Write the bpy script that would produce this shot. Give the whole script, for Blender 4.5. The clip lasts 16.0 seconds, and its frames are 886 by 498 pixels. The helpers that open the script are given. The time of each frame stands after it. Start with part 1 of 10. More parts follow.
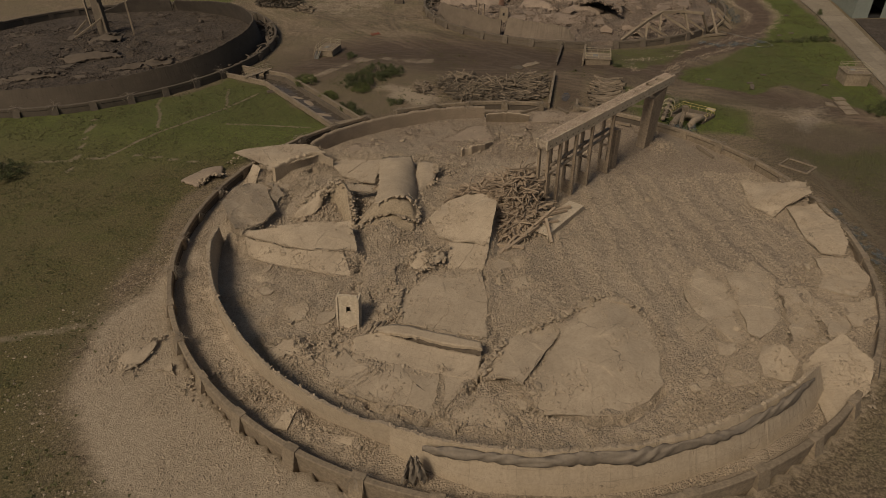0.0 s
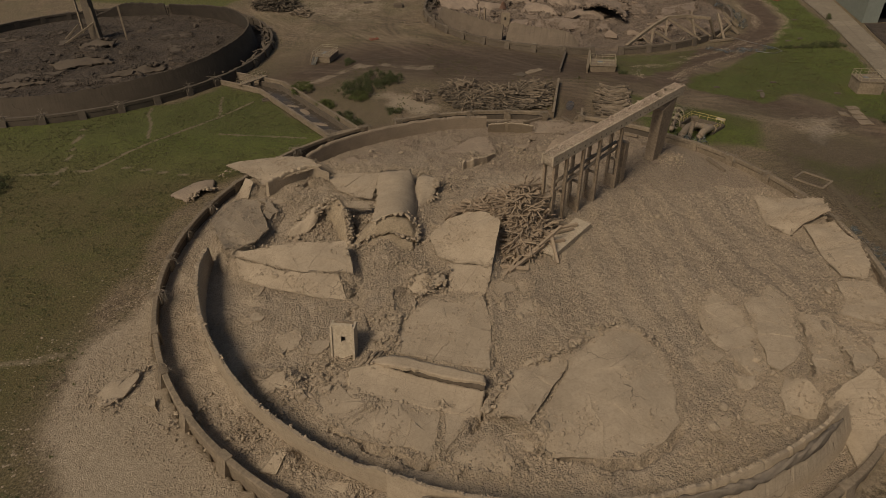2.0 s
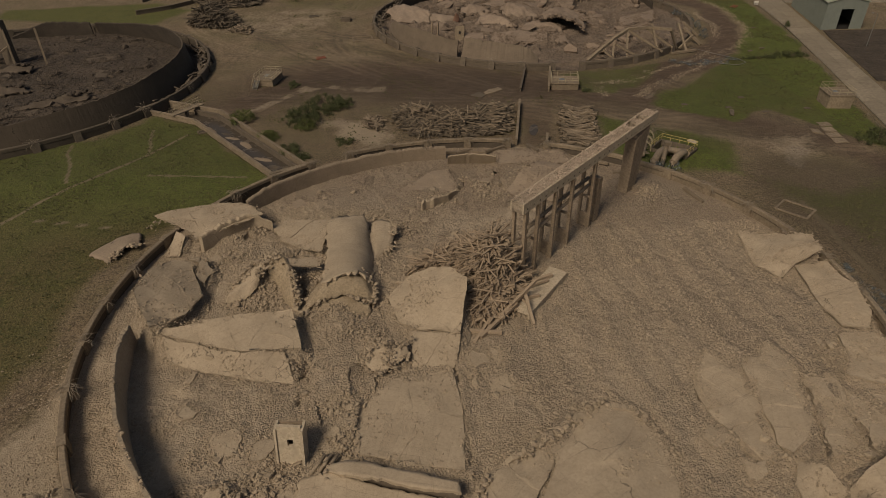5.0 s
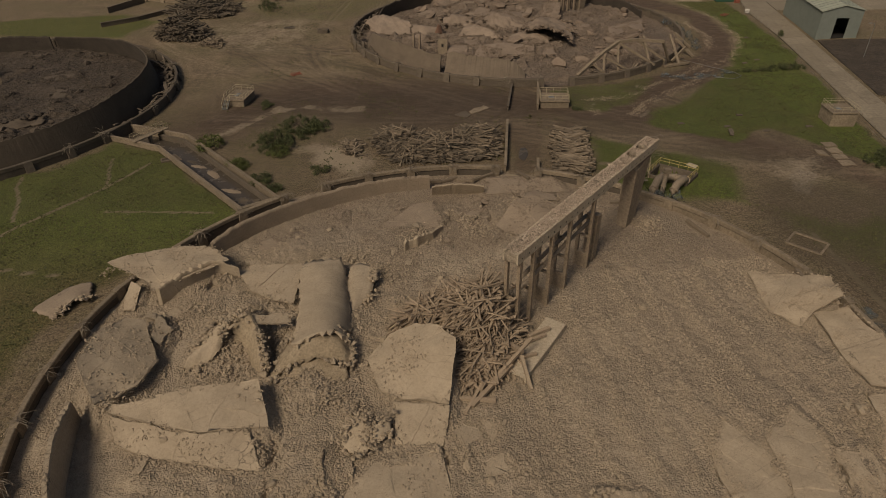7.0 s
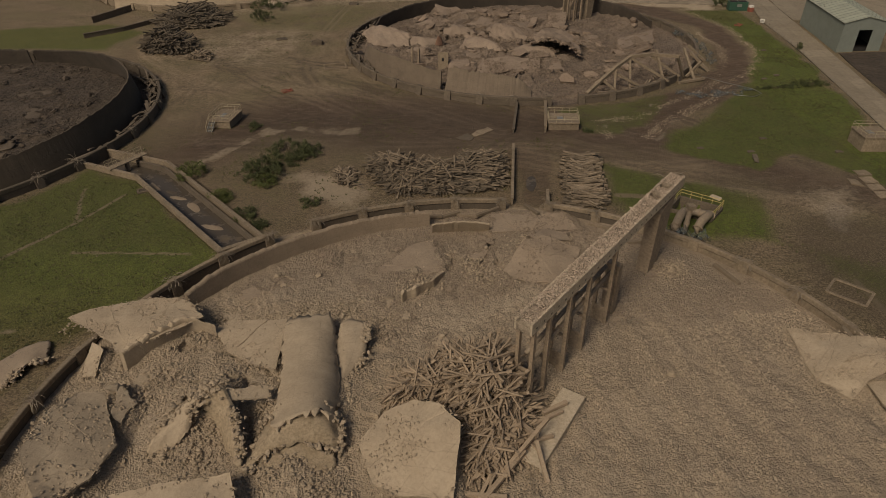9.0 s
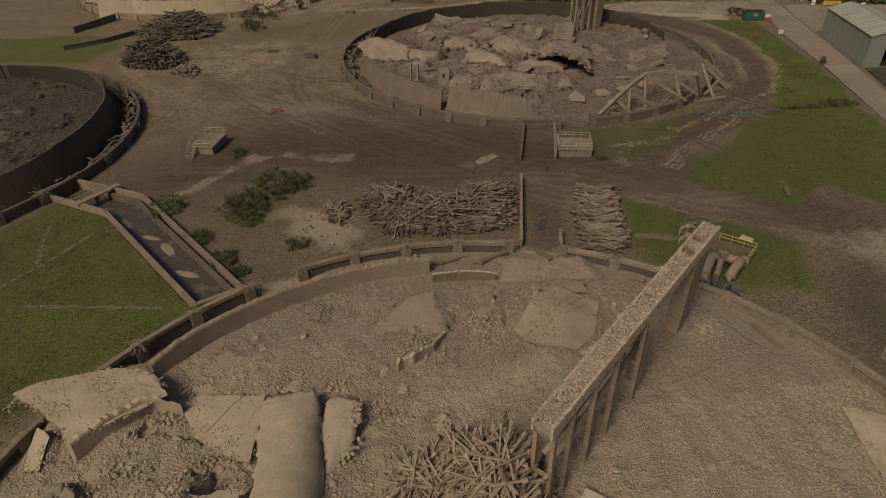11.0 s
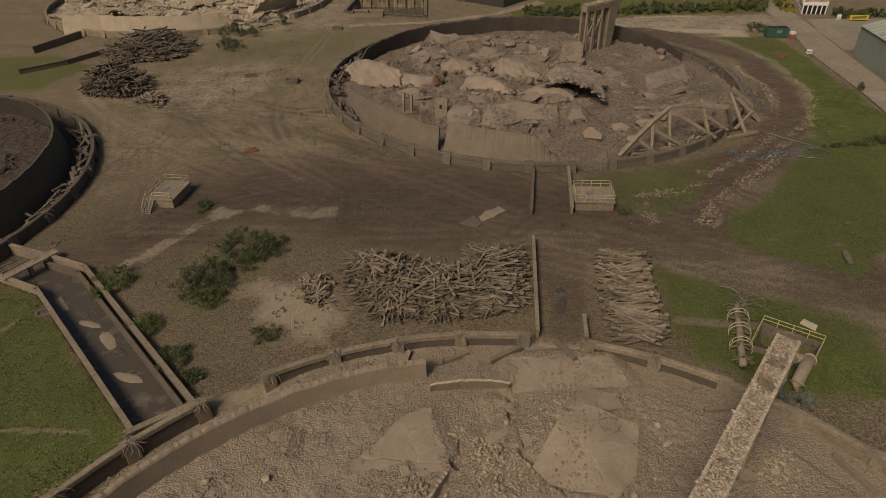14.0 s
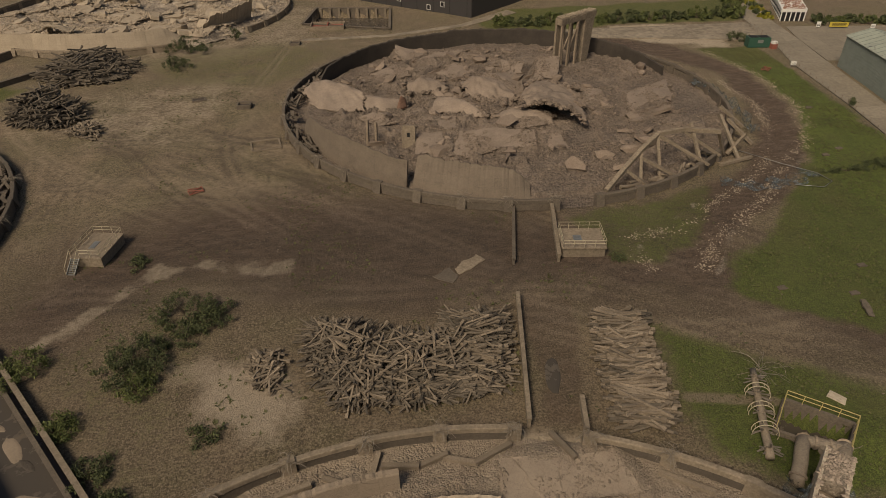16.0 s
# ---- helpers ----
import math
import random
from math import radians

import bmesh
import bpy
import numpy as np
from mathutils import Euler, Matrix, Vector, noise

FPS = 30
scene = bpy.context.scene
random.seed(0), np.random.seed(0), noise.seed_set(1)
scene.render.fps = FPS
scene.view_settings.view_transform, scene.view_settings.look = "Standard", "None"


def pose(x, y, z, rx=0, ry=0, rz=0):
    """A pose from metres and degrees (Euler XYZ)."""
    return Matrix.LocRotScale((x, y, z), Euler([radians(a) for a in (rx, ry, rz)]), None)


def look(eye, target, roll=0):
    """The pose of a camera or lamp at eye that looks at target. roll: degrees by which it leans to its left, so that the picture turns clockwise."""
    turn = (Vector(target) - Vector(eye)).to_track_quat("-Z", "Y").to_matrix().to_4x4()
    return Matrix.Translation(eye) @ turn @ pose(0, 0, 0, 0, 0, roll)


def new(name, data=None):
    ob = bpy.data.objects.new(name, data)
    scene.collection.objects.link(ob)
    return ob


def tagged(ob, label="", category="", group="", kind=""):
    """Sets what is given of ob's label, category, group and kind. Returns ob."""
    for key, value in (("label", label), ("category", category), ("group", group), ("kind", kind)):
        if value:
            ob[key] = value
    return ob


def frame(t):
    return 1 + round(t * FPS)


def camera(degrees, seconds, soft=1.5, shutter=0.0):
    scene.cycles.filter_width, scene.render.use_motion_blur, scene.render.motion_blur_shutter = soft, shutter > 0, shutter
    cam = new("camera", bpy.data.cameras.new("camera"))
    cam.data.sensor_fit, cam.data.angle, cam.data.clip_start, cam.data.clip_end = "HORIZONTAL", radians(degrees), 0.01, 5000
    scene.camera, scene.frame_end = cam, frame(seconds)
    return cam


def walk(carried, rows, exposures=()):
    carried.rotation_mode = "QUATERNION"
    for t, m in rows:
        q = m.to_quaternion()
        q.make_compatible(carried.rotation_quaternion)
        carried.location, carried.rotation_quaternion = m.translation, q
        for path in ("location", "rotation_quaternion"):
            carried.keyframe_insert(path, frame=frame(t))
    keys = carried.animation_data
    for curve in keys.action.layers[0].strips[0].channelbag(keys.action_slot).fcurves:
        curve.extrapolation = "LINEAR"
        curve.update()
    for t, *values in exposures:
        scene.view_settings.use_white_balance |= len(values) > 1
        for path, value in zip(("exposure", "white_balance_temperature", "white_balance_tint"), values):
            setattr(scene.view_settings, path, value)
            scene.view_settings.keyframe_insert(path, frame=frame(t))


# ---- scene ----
cam = camera(70.1, 16.0, soft=0.65)
METRES, EYE, TILT, LEAN, TURN = 80.0, 46.93, 0.0, 0.0, 0.0
ROWS = [
    (0.0, 0.0, 0.0, 0.0, -0.5, -34.04, 0.74),
    (0.5, -0.0001, 0.0124, -0.0006, -0.5, -34.02, 0.74),
    (1.0, -0.0001, 0.0265, -0.0009, -0.5, -34.02, 0.74),
    (1.5, -0.0006, 0.0424, -0.0012, -0.51, -34.01, 0.72),
    (2.0, -0.0006, 0.0608, -0.0009, -0.5, -34.02, 0.73),
    (2.5, -0.0011, 0.0819, 0.0, -0.52, -34.04, 0.71),
    (3.0, -0.001, 0.1045, 0.0007, -0.94, -34.03, 0.72),
    (3.5, -0.0007, 0.1287, 0.0017, -1.85, -34.02, 0.7),
    (4.0, 0.0002, 0.1542, 0.0032, -2.85, -34.02, 0.69),
    (6.5, 0.0119, 0.2965, 0.0096, -6.32, -33.98, 0.63),
    (7.0, 0.0148, 0.328, 0.0106, -6.34, -33.97, 0.62),
    (7.5, 0.0177, 0.3603, 0.0112, -6.35, -33.96, 0.61),
    (8.0, 0.0205, 0.3934, 0.0118, -6.35, -33.97, 0.61),
    (8.5, 0.0235, 0.4266, 0.0121, -6.37, -33.96, 0.61),
    (9.0, 0.0264, 0.4606, 0.0124, -6.39, -33.96, 0.61),
    (11.5, 0.043, 0.6407, 0.0134, -6.41, -34.0, 0.59),
    (12.0, 0.046, 0.6782, 0.0132, -6.42, -34.0, 0.58),
    (12.5, 0.0493, 0.7164, 0.0135, -6.43, -34.01, 0.56),
    (13.0, 0.0525, 0.7548, 0.0135, -6.45, -34.02, 0.56),
    (13.5, 0.0563, 0.7935, 0.0135, -6.46, -34.02, 0.56),
    (14.0, 0.06, 0.8328, 0.0138, -6.89, -34.04, 0.55),
    (14.5, 0.0645, 0.8725, 0.0138, -7.63, -34.04, 0.54),
    (15.0, 0.0696, 0.913, 0.0139, -8.6, -34.07, 0.51),
    (15.5, 0.0754, 0.9539, 0.014, -9.34, -34.08, 0.5),
    (16.0, 0.0818, 0.9955, 0.0142, -9.9, -34.09, 0.49),
]
walk(cam, [(t, pose(0, 0, EYE, TILT, LEAN, TURN) @ pose(METRES * x, METRES * y, METRES * z, 90 + pitch, roll, yaw)) for t, x, y, z, yaw, pitch, roll in ROWS],
     exposures=[(0.0, -0.28, 7600, 12.5), (4.0, -0.3, 7600, 12.5), (9.0, -0.25, 7500, 12.5), (12.5, -0.04, 7400, 11.5), (16.0, 0.08, 7400, 11.5)])

# ---- light ----
world = bpy.data.worlds.new("world")
scene.world = world
world.use_nodes = True
wn = world.node_tree.nodes
sky = wn.new("ShaderNodeTexSky")
sky.sky_type, sky.sun_disc = "NISHITA", False
SUN_ELEVATION, SUN_AZIMUTH = radians(47), radians(220)
sky.sun_elevation, sky.sun_rotation = SUN_ELEVATION, SUN_AZIMUTH
sky.dust_density, sky.air_density = 3.0, 1.0
wn["Background"].inputs["Strength"].default_value = 0.05
world.node_tree.links.new(sky.outputs[0], wn["Background"].inputs[0])
sun_data = bpy.data.lights.new("sun", "SUN")
sun_data.energy, sun_data.angle, sun_data.color = 2.45, radians(20), (1.0, 0.91, 0.78)
sun = new("sun", sun_data)
sun.matrix_world = look((60 * math.sin(SUN_AZIMUTH), 60 * math.cos(SUN_AZIMUTH), 60 * math.tan(SUN_ELEVATION)), (0, 0, 0))


# ---- materials ----
def nodes_of(name):
    m = bpy.data.materials.new(name)
    m.use_nodes = True
    t = m.node_tree
    return m, t, t.nodes, t.nodes["Principled BSDF"]


def noise_node(t, pos, scale, detail=4.0, rough=0.6, distort=0.0):
    n = t.nodes.new("ShaderNodeTexNoise")
    n.inputs["Scale"].default_value, n.inputs["Detail"].default_value = scale, detail
    n.inputs["Roughness"].default_value, n.inputs["Distortion"].default_value = rough, distort
    t.links.new(pos, n.inputs["Vector"])
    return n.outputs[0]


def ramp(t, fac, a, b, ca=(0, 0, 0), cb=(1, 1, 1)):
    if a > b:
        a, b, ca, cb = b, a, cb, ca
    r = t.nodes.new("ShaderNodeValToRGB")
    r.color_ramp.elements[0].position, r.color_ramp.elements[1].position = a, b
    r.color_ramp.elements[0].color, r.color_ramp.elements[1].color = (*ca, 1), (*cb, 1)
    t.links.new(fac, r.inputs[0])
    return r.outputs[0]


def blend(t, fac, a, b, mode="MIX"):
    """Mixes two colours; fac, a and b may be sockets or values."""
    n = t.nodes.new("ShaderNodeMix")
    n.data_type, n.blend_type = "RGBA", mode
    for value, slot in ((fac, n.inputs[0]), (a, n.inputs[6]), (b, n.inputs[7])):
        if isinstance(value, bpy.types.NodeSocket):
            t.links.new(value, slot)
        else:
            slot.default_value = value if slot.type == "VALUE" else (*value, 1)
    return n.outputs[2]


def calc(t, op, a, b=0.0, clamp=False):
    n = t.nodes.new("ShaderNodeMath")
    n.operation, n.use_clamp = op, clamp
    for value, slot in ((a, n.inputs[0]), (b, n.inputs[1])):
        if isinstance(value, bpy.types.NodeSocket):
            t.links.new(value, slot)
        else:
            slot.default_value = value
    return n.outputs[0]


def bump(t, bsdf, height, strength=0.5, distance=0.05):
    n = t.nodes.new("ShaderNodeBump")
    n.inputs["Strength"].default_value, n.inputs["Distance"].default_value = strength, distance
    t.links.new(height, n.inputs["Height"])
    t.links.new(n.outputs[0], bsdf.inputs["Normal"])


def rough_mat(name, dark, mid, light, coarse=0.25, fine=5.0, relief=0.06, rough=0.9, metal=0.0, vary=0.0, per_piece=0.0):
    """A mineral or weathered surface: colour at two scales, stains and fine relief, in world metres."""
    m, t, n, b = nodes_of(name)
    pos = n.new("ShaderNodeNewGeometry").outputs["Position"]
    big, small = noise_node(t, pos, coarse, 5), noise_node(t, pos, fine, 5, 0.7)
    col = blend(t, ramp(t, big, 0.3, 0.7), mid, light)
    col = blend(t, calc(t, "MULTIPLY", ramp(t, small, 0.62, 0.36), 0.5), col, dark)
    col = blend(t, ramp(t, noise_node(t, pos, coarse * 4, 3), 0.52, 0.7), col, blend(t, 0.45, col, dark))
    if vary:
        r = n.new("ShaderNodeObjectInfo").outputs["Random"]
        col = blend(t, calc(t, "MULTIPLY", r, vary), col, dark)
    if per_piece:
        r = n.new("ShaderNodeNewGeometry").outputs["Random Per Island"]
        col = blend(t, calc(t, "MULTIPLY", r, per_piece), col, dark)
    t.links.new(col, b.inputs["Base Color"])
    b.inputs["Roughness"].default_value, b.inputs["Metallic"].default_value = rough, metal
    bump(t, b, calc(t, "ADD", small, noise_node(t, pos, fine * 5, 3)), 0.7, relief)
    return m


def rubble_mat(name, dark, mid, light, coarse=0.12, pebble=(4.6, 8.0), relief=0.24, gap_shade=0.55, damp=None):
    """Crushed concrete: two sizes of pebbles over dust that lies thicker in patches."""
    m, t, n, b = nodes_of(name)
    pos = n.new("ShaderNodeNewGeometry").outputs["Position"]
    big, mid_n, small = noise_node(t, pos, coarse, 5), noise_node(t, pos, 1.1, 5, 0.7), noise_node(t, pos, 4.5, 5, 0.75)
    col = blend(t, ramp(t, big, 0.3, 0.7), mid, light)
    # Colour darkened by a mask to follow the view's dimmer far and right parts.
    if damp:
        a = n.new("ShaderNodeAttribute")
        a.attribute_name = "damp"
        col = blend(t, a.outputs["Fac"], col, damp)
        # Pale for real dust patches and for a painted lightening of the left.
        a = n.new("ShaderNodeAttribute")
        a.attribute_name = "fine_dust"
        col = blend(t, a.outputs["Fac"], col, (0.52, 0.425, 0.31))
    cover = ramp(t, calc(t, "ADD", calc(t, "MULTIPLY", big, 0.5), calc(t, "MULTIPLY", mid_n, 0.5)), 0.42, 0.58, (1, 1, 1), (0.25, 0.25, 0.25))
    height = calc(t, "MULTIPLY", small, 0.35)
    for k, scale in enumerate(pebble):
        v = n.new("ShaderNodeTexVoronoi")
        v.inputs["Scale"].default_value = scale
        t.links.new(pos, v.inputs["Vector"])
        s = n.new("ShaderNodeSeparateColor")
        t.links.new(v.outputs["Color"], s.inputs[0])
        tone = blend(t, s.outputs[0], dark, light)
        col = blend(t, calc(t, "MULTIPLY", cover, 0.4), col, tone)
        # Shade between the pebbles is painted in as darker cell edges.
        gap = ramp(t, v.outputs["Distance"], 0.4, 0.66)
        col = blend(t, calc(t, "MULTIPLY", calc(t, "MULTIPLY", gap, cover), gap_shade), col, tuple(c * 0.45 for c in dark))
        height = calc(t, "SUBTRACT", height, calc(t, "MULTIPLY", calc(t, "MULTIPLY", v.outputs["Distance"], cover), 1.1 if k == 0 else 0.5))
    col = blend(t, ramp(t, small, 0.4, 0.6), blend(t, 0.3, col, dark), col)
    grit = noise_node(t, pos, 11.0, 3, 0.7)
    col = blend(t, calc(t, "MULTIPLY", ramp(t, grit, 0.46, 0.36), 0.55), col, dark)
    col = blend(t, calc(t, "MULTIPLY", ramp(t, grit, 0.56, 0.66), 0.5), col, light)
    height = calc(t, "ADD", height, calc(t, "MULTIPLY", grit, 0.3))
    t.links.new(col, b.inputs["Base Color"])
    b.inputs["Roughness"].default_value = 0.92
    bump(t, b, height, 0.9, relief)
    return m


def plain_mat(name, colour, rough=0.6, metal=0.0, wear=0.25, scale=3.0):
    """Paint or metal with faint wear and grime."""
    m, t, n, b = nodes_of(name)
    pos = n.new("ShaderNodeNewGeometry").outputs["Position"]
    grime = ramp(t, noise_node(t, pos, scale, 6, 0.7), 0.4, 0.75)
    fade = tuple(c * 0.45 + 0.02 for c in colour)
    t.links.new(blend(t, calc(t, "MULTIPLY", grime, wear * 2, True), colour, fade), b.inputs["Base Color"])
    b.inputs["Roughness"].default_value, b.inputs["Metallic"].default_value = rough, metal
    bump(t, b, noise_node(t, pos, scale * 8, 3), 0.2, 0.02)
    return m


def shell_mat(name, dark, mid, light, lift=(1.9, 1.25)):
    """Cooling-tower shell concrete under dust: faint shutter lines, cracks, pitting."""
    m, t, n, b = nodes_of(name)
    pos = n.new("ShaderNodeNewGeometry").outputs["Position"]
    uv = n.new("ShaderNodeUVMap").outputs[0]
    big, small = noise_node(t, pos, 0.35, 5, 0.6), noise_node(t, pos, 3.5, 6, 0.75)
    col = blend(t, ramp(t, big, 0.32, 0.7), mid, light)
    col = blend(t, calc(t, "MULTIPLY", ramp(t, small, 0.56, 0.4), 0.24), col, dark)
    speck = noise_node(t, pos, 10.0, 3, 0.7)
    dusting = ramp(t, noise_node(t, pos, 0.45, 4, 0.6), 0.44, 0.6)
    col = blend(t, calc(t, "MULTIPLY", calc(t, "MULTIPLY", ramp(t, speck, 0.46, 0.38), dusting), 0.5), col, dark)
    col = blend(t, calc(t, "MULTIPLY", calc(t, "MULTIPLY", ramp(t, speck, 0.56, 0.64), dusting), 0.4), col, light)
    brick = n.new("ShaderNodeTexBrick")
    brick.offset = 0.0
    brick.inputs["Scale"].default_value, brick.inputs["Mortar Size"].default_value = 1.0, 0.02
    brick.inputs["Brick Width"].default_value, brick.inputs["Row Height"].default_value = lift
    brick.inputs["Color1"].default_value = brick.inputs["Color2"].default_value = (0, 0, 0, 1)
    brick.inputs["Mortar"].default_value = (1, 1, 1, 1)
    warp = n.new("ShaderNodeVectorMath")
    warp.operation = "MULTIPLY_ADD"
    wob = n.new("ShaderNodeTexNoise")
    wob.inputs["Scale"].default_value = 0.7
    t.links.new(uv, wob.inputs["Vector"])
    t.links.new(wob.outputs[1], warp.inputs[0])
    warp.inputs[1].default_value = (0.25, 0.25, 0)
    t.links.new(uv, warp.inputs[2])
    t.links.new(warp.outputs[0], brick.inputs["Vector"])
    lines = calc(t, "MULTIPLY", brick.outputs[0], ramp(t, noise_node(t, pos, 0.5, 3), 0.4, 0.6))
    tone = n.new("ShaderNodeTexBrick")
    tone.offset = 0.0
    tone.inputs["Scale"].default_value, tone.inputs["Mortar Size"].default_value = 1.0, 0.0
    tone.inputs["Brick Width"].default_value, tone.inputs["Row Height"].default_value = lift
    tone.inputs["Color1"].default_value, tone.inputs["Color2"].default_value = (0, 0, 0, 1), (1, 1, 1, 1)
    t.links.new(warp.outputs[0], tone.inputs["Vector"])
    col = blend(t, calc(t, "MULTIPLY", tone.outputs[0], 0.12), col, dark)
    vor = n.new("ShaderNodeTexVoronoi")
    vor.feature = "DISTANCE_TO_EDGE"
    vor.inputs["Scale"].default_value = 0.17
    warped = n.new("ShaderNodeVectorMath")
    warped.operation = "MULTIPLY_ADD"
    wob2 = n.new("ShaderNodeTexNoise")
    wob2.inputs["Scale"].default_value, wob2.inputs["Detail"].default_value = 0.9, 6
    t.links.new(pos, wob2.inputs["Vector"])
    t.links.new(wob2.outputs[1], warped.inputs[0])
    warped.inputs[1].default_value = (1.6, 1.6, 1.6)
    t.links.new(pos, warped.inputs[2])
    t.links.new(warped.outputs[0], vor.inputs["Vector"])
    crack = calc(t, "MULTIPLY", ramp(t, vor.outputs["Distance"], 0.0, 0.007, (1, 1, 1), (0, 0, 0)), ramp(t, noise_node(t, pos, 0.3, 2), 0.56, 0.64))
    marks = calc(t, "MAXIMUM", calc(t, "MULTIPLY", lines, 0.26), calc(t, "MULTIPLY", crack, 0.7))
    col = blend(t, marks, col, tuple(c * 0.35 for c in dark))
    pits = ramp(t, noise_node(t, pos, 2.2, 2, 0.4), 0.74, 0.78)
    col = blend(t, calc(t, "MULTIPLY", pits, 0.08), col, tuple(c * 0.4 for c in dark))
    t.links.new(col, b.inputs["Base Color"])
    b.inputs["Roughness"].default_value = 0.9
    relief = calc(t, "SUBTRACT", small, calc(t, "MULTIPLY", marks, 2.0))
    bump(t, b, relief, 0.6, 0.07)
    return m


DUST_D, DUST_M, DUST_L = (0.15, 0.11, 0.075), (0.27, 0.205, 0.145), (0.36, 0.28, 0.20)
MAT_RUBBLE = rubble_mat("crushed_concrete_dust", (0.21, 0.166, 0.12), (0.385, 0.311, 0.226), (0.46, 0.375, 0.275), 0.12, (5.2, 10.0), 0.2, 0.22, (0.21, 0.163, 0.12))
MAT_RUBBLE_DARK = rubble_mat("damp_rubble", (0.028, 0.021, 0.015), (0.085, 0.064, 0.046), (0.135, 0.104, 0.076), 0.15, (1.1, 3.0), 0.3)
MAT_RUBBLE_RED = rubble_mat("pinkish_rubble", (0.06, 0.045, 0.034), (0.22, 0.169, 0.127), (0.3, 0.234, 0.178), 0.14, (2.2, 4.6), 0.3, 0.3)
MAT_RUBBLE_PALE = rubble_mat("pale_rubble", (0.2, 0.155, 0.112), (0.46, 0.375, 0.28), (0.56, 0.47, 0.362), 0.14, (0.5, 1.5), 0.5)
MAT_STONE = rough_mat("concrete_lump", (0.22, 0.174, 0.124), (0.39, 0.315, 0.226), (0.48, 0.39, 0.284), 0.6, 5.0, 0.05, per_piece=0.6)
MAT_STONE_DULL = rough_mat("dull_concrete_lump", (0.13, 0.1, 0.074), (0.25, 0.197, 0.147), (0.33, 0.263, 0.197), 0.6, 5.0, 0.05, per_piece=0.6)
MAT_STONE_SOIL = rough_mat("muddy_stone", (0.06, 0.046, 0.032), (0.17, 0.133, 0.095), (0.27, 0.213, 0.153), 0.3, 5.0, 0.05, per_piece=0.8)
MAT_STONE_ONE = rough_mat("broken_concrete", (0.25, 0.2, 0.142), (0.38, 0.307, 0.22), (0.46, 0.375, 0.272), 0.6, 7.0, 0.05, vary=0.5)
MAT_STONE_PINK = rough_mat("pinkish_trough_stone", (0.2, 0.15, 0.112), (0.45, 0.358, 0.275), (0.57, 0.47, 0.37), 0.6, 5.0, 0.05, per_piece=0.6)
MAT_STONE_RED = rough_mat("pinkish_lump", (0.08, 0.06, 0.045), (0.23, 0.175, 0.13), (0.34, 0.264, 0.198), 0.6, 7.0, 0.05, per_piece=0.7)
MAT_STONE_RED_ONE = rough_mat("pinkish_block", (0.12, 0.088, 0.065), (0.26, 0.196, 0.146), (0.36, 0.28, 0.21), 0.6, 7.0, 0.05, vary=0.6)
MAT_STONE_DIM = rough_mat("dim_block", (0.05, 0.039, 0.029), (0.1, 0.077, 0.057), (0.15, 0.117, 0.087), 0.6, 7.0, 0.05, vary=0.6)
MAT_STONE_DARK = rough_mat("dark_lump", (0.03, 0.024, 0.018), (0.07, 0.054, 0.042), (0.13, 0.102, 0.078), 0.6, 7.0, 0.05, per_piece=0.6)
MAT_SHELL = shell_mat("shell_concrete", (0.16, 0.125, 0.088), (0.36, 0.29, 0.207), (0.44, 0.358, 0.26))
MAT_SHELL_DULL = shell_mat("dull_shell_concrete", (0.15, 0.115, 0.083), (0.27, 0.211, 0.155), (0.33, 0.262, 0.193))
MAT_SHELL_MOTTLED = rough_mat("mottled_shell_face", (0.13, 0.095, 0.055), (0.33, 0.262, 0.178), (0.42, 0.34, 0.24), 0.9, 4.0, 0.08)
MAT_SHELL_DARK = shell_mat("stained_shell_concrete", (0.04, 0.031, 0.023), (0.09, 0.07, 0.051), (0.14, 0.11, 0.081))
# Brown of the silt banks; on the shell it is painted shade.
MAT_SILT_SHELL_SHADE = shell_mat("weathered_inner_shell", (0.13, 0.1, 0.072), (0.225, 0.175, 0.125), (0.29, 0.228, 0.165))
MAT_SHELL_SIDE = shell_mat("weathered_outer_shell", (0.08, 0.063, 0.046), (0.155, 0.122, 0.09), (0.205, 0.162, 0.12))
MAT_SHELL_DARKEST = shell_mat("damp_sooty_shell", (0.025, 0.02, 0.016), (0.05, 0.04, 0.031), (0.076, 0.061, 0.047))
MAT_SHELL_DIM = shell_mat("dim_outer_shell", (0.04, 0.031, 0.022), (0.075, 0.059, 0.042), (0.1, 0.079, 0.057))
MAT_SHELL_RED = shell_mat("pinkish_shell_concrete", (0.09, 0.067, 0.05), (0.225, 0.173, 0.13), (0.3, 0.234, 0.178))
MAT_SHELL_PINK = shell_mat("pale_pink_shell_concrete", (0.1, 0.075, 0.057), (0.255, 0.197, 0.148), (0.335, 0.262, 0.2))
MAT_WALL = rough_mat("weathered_wall_concrete", (0.085, 0.067, 0.047), (0.24, 0.19, 0.133), (0.34, 0.27, 0.19), 0.4, 3.0, 0.04, vary=0.3)
MAT_WALL_DARK = rough_mat("dirty_wall_concrete", (0.055, 0.044, 0.033), (0.14, 0.112, 0.083), (0.2, 0.16, 0.118), 0.3, 4.0, 0.04, vary=0.3)
MAT_WALL_DARKEST = rough_mat("damp_sooty_wall", (0.05, 0.041, 0.031), (0.1, 0.08, 0.06), (0.14, 0.112, 0.084), 0.3, 4.0, 0.04, vary=0.3)
MAT_BEAM = rough_mat("pale_trough_concrete", (0.2, 0.165, 0.12), (0.48, 0.4, 0.295), (0.6, 0.51, 0.385), 0.5, 4.0, 0.04)
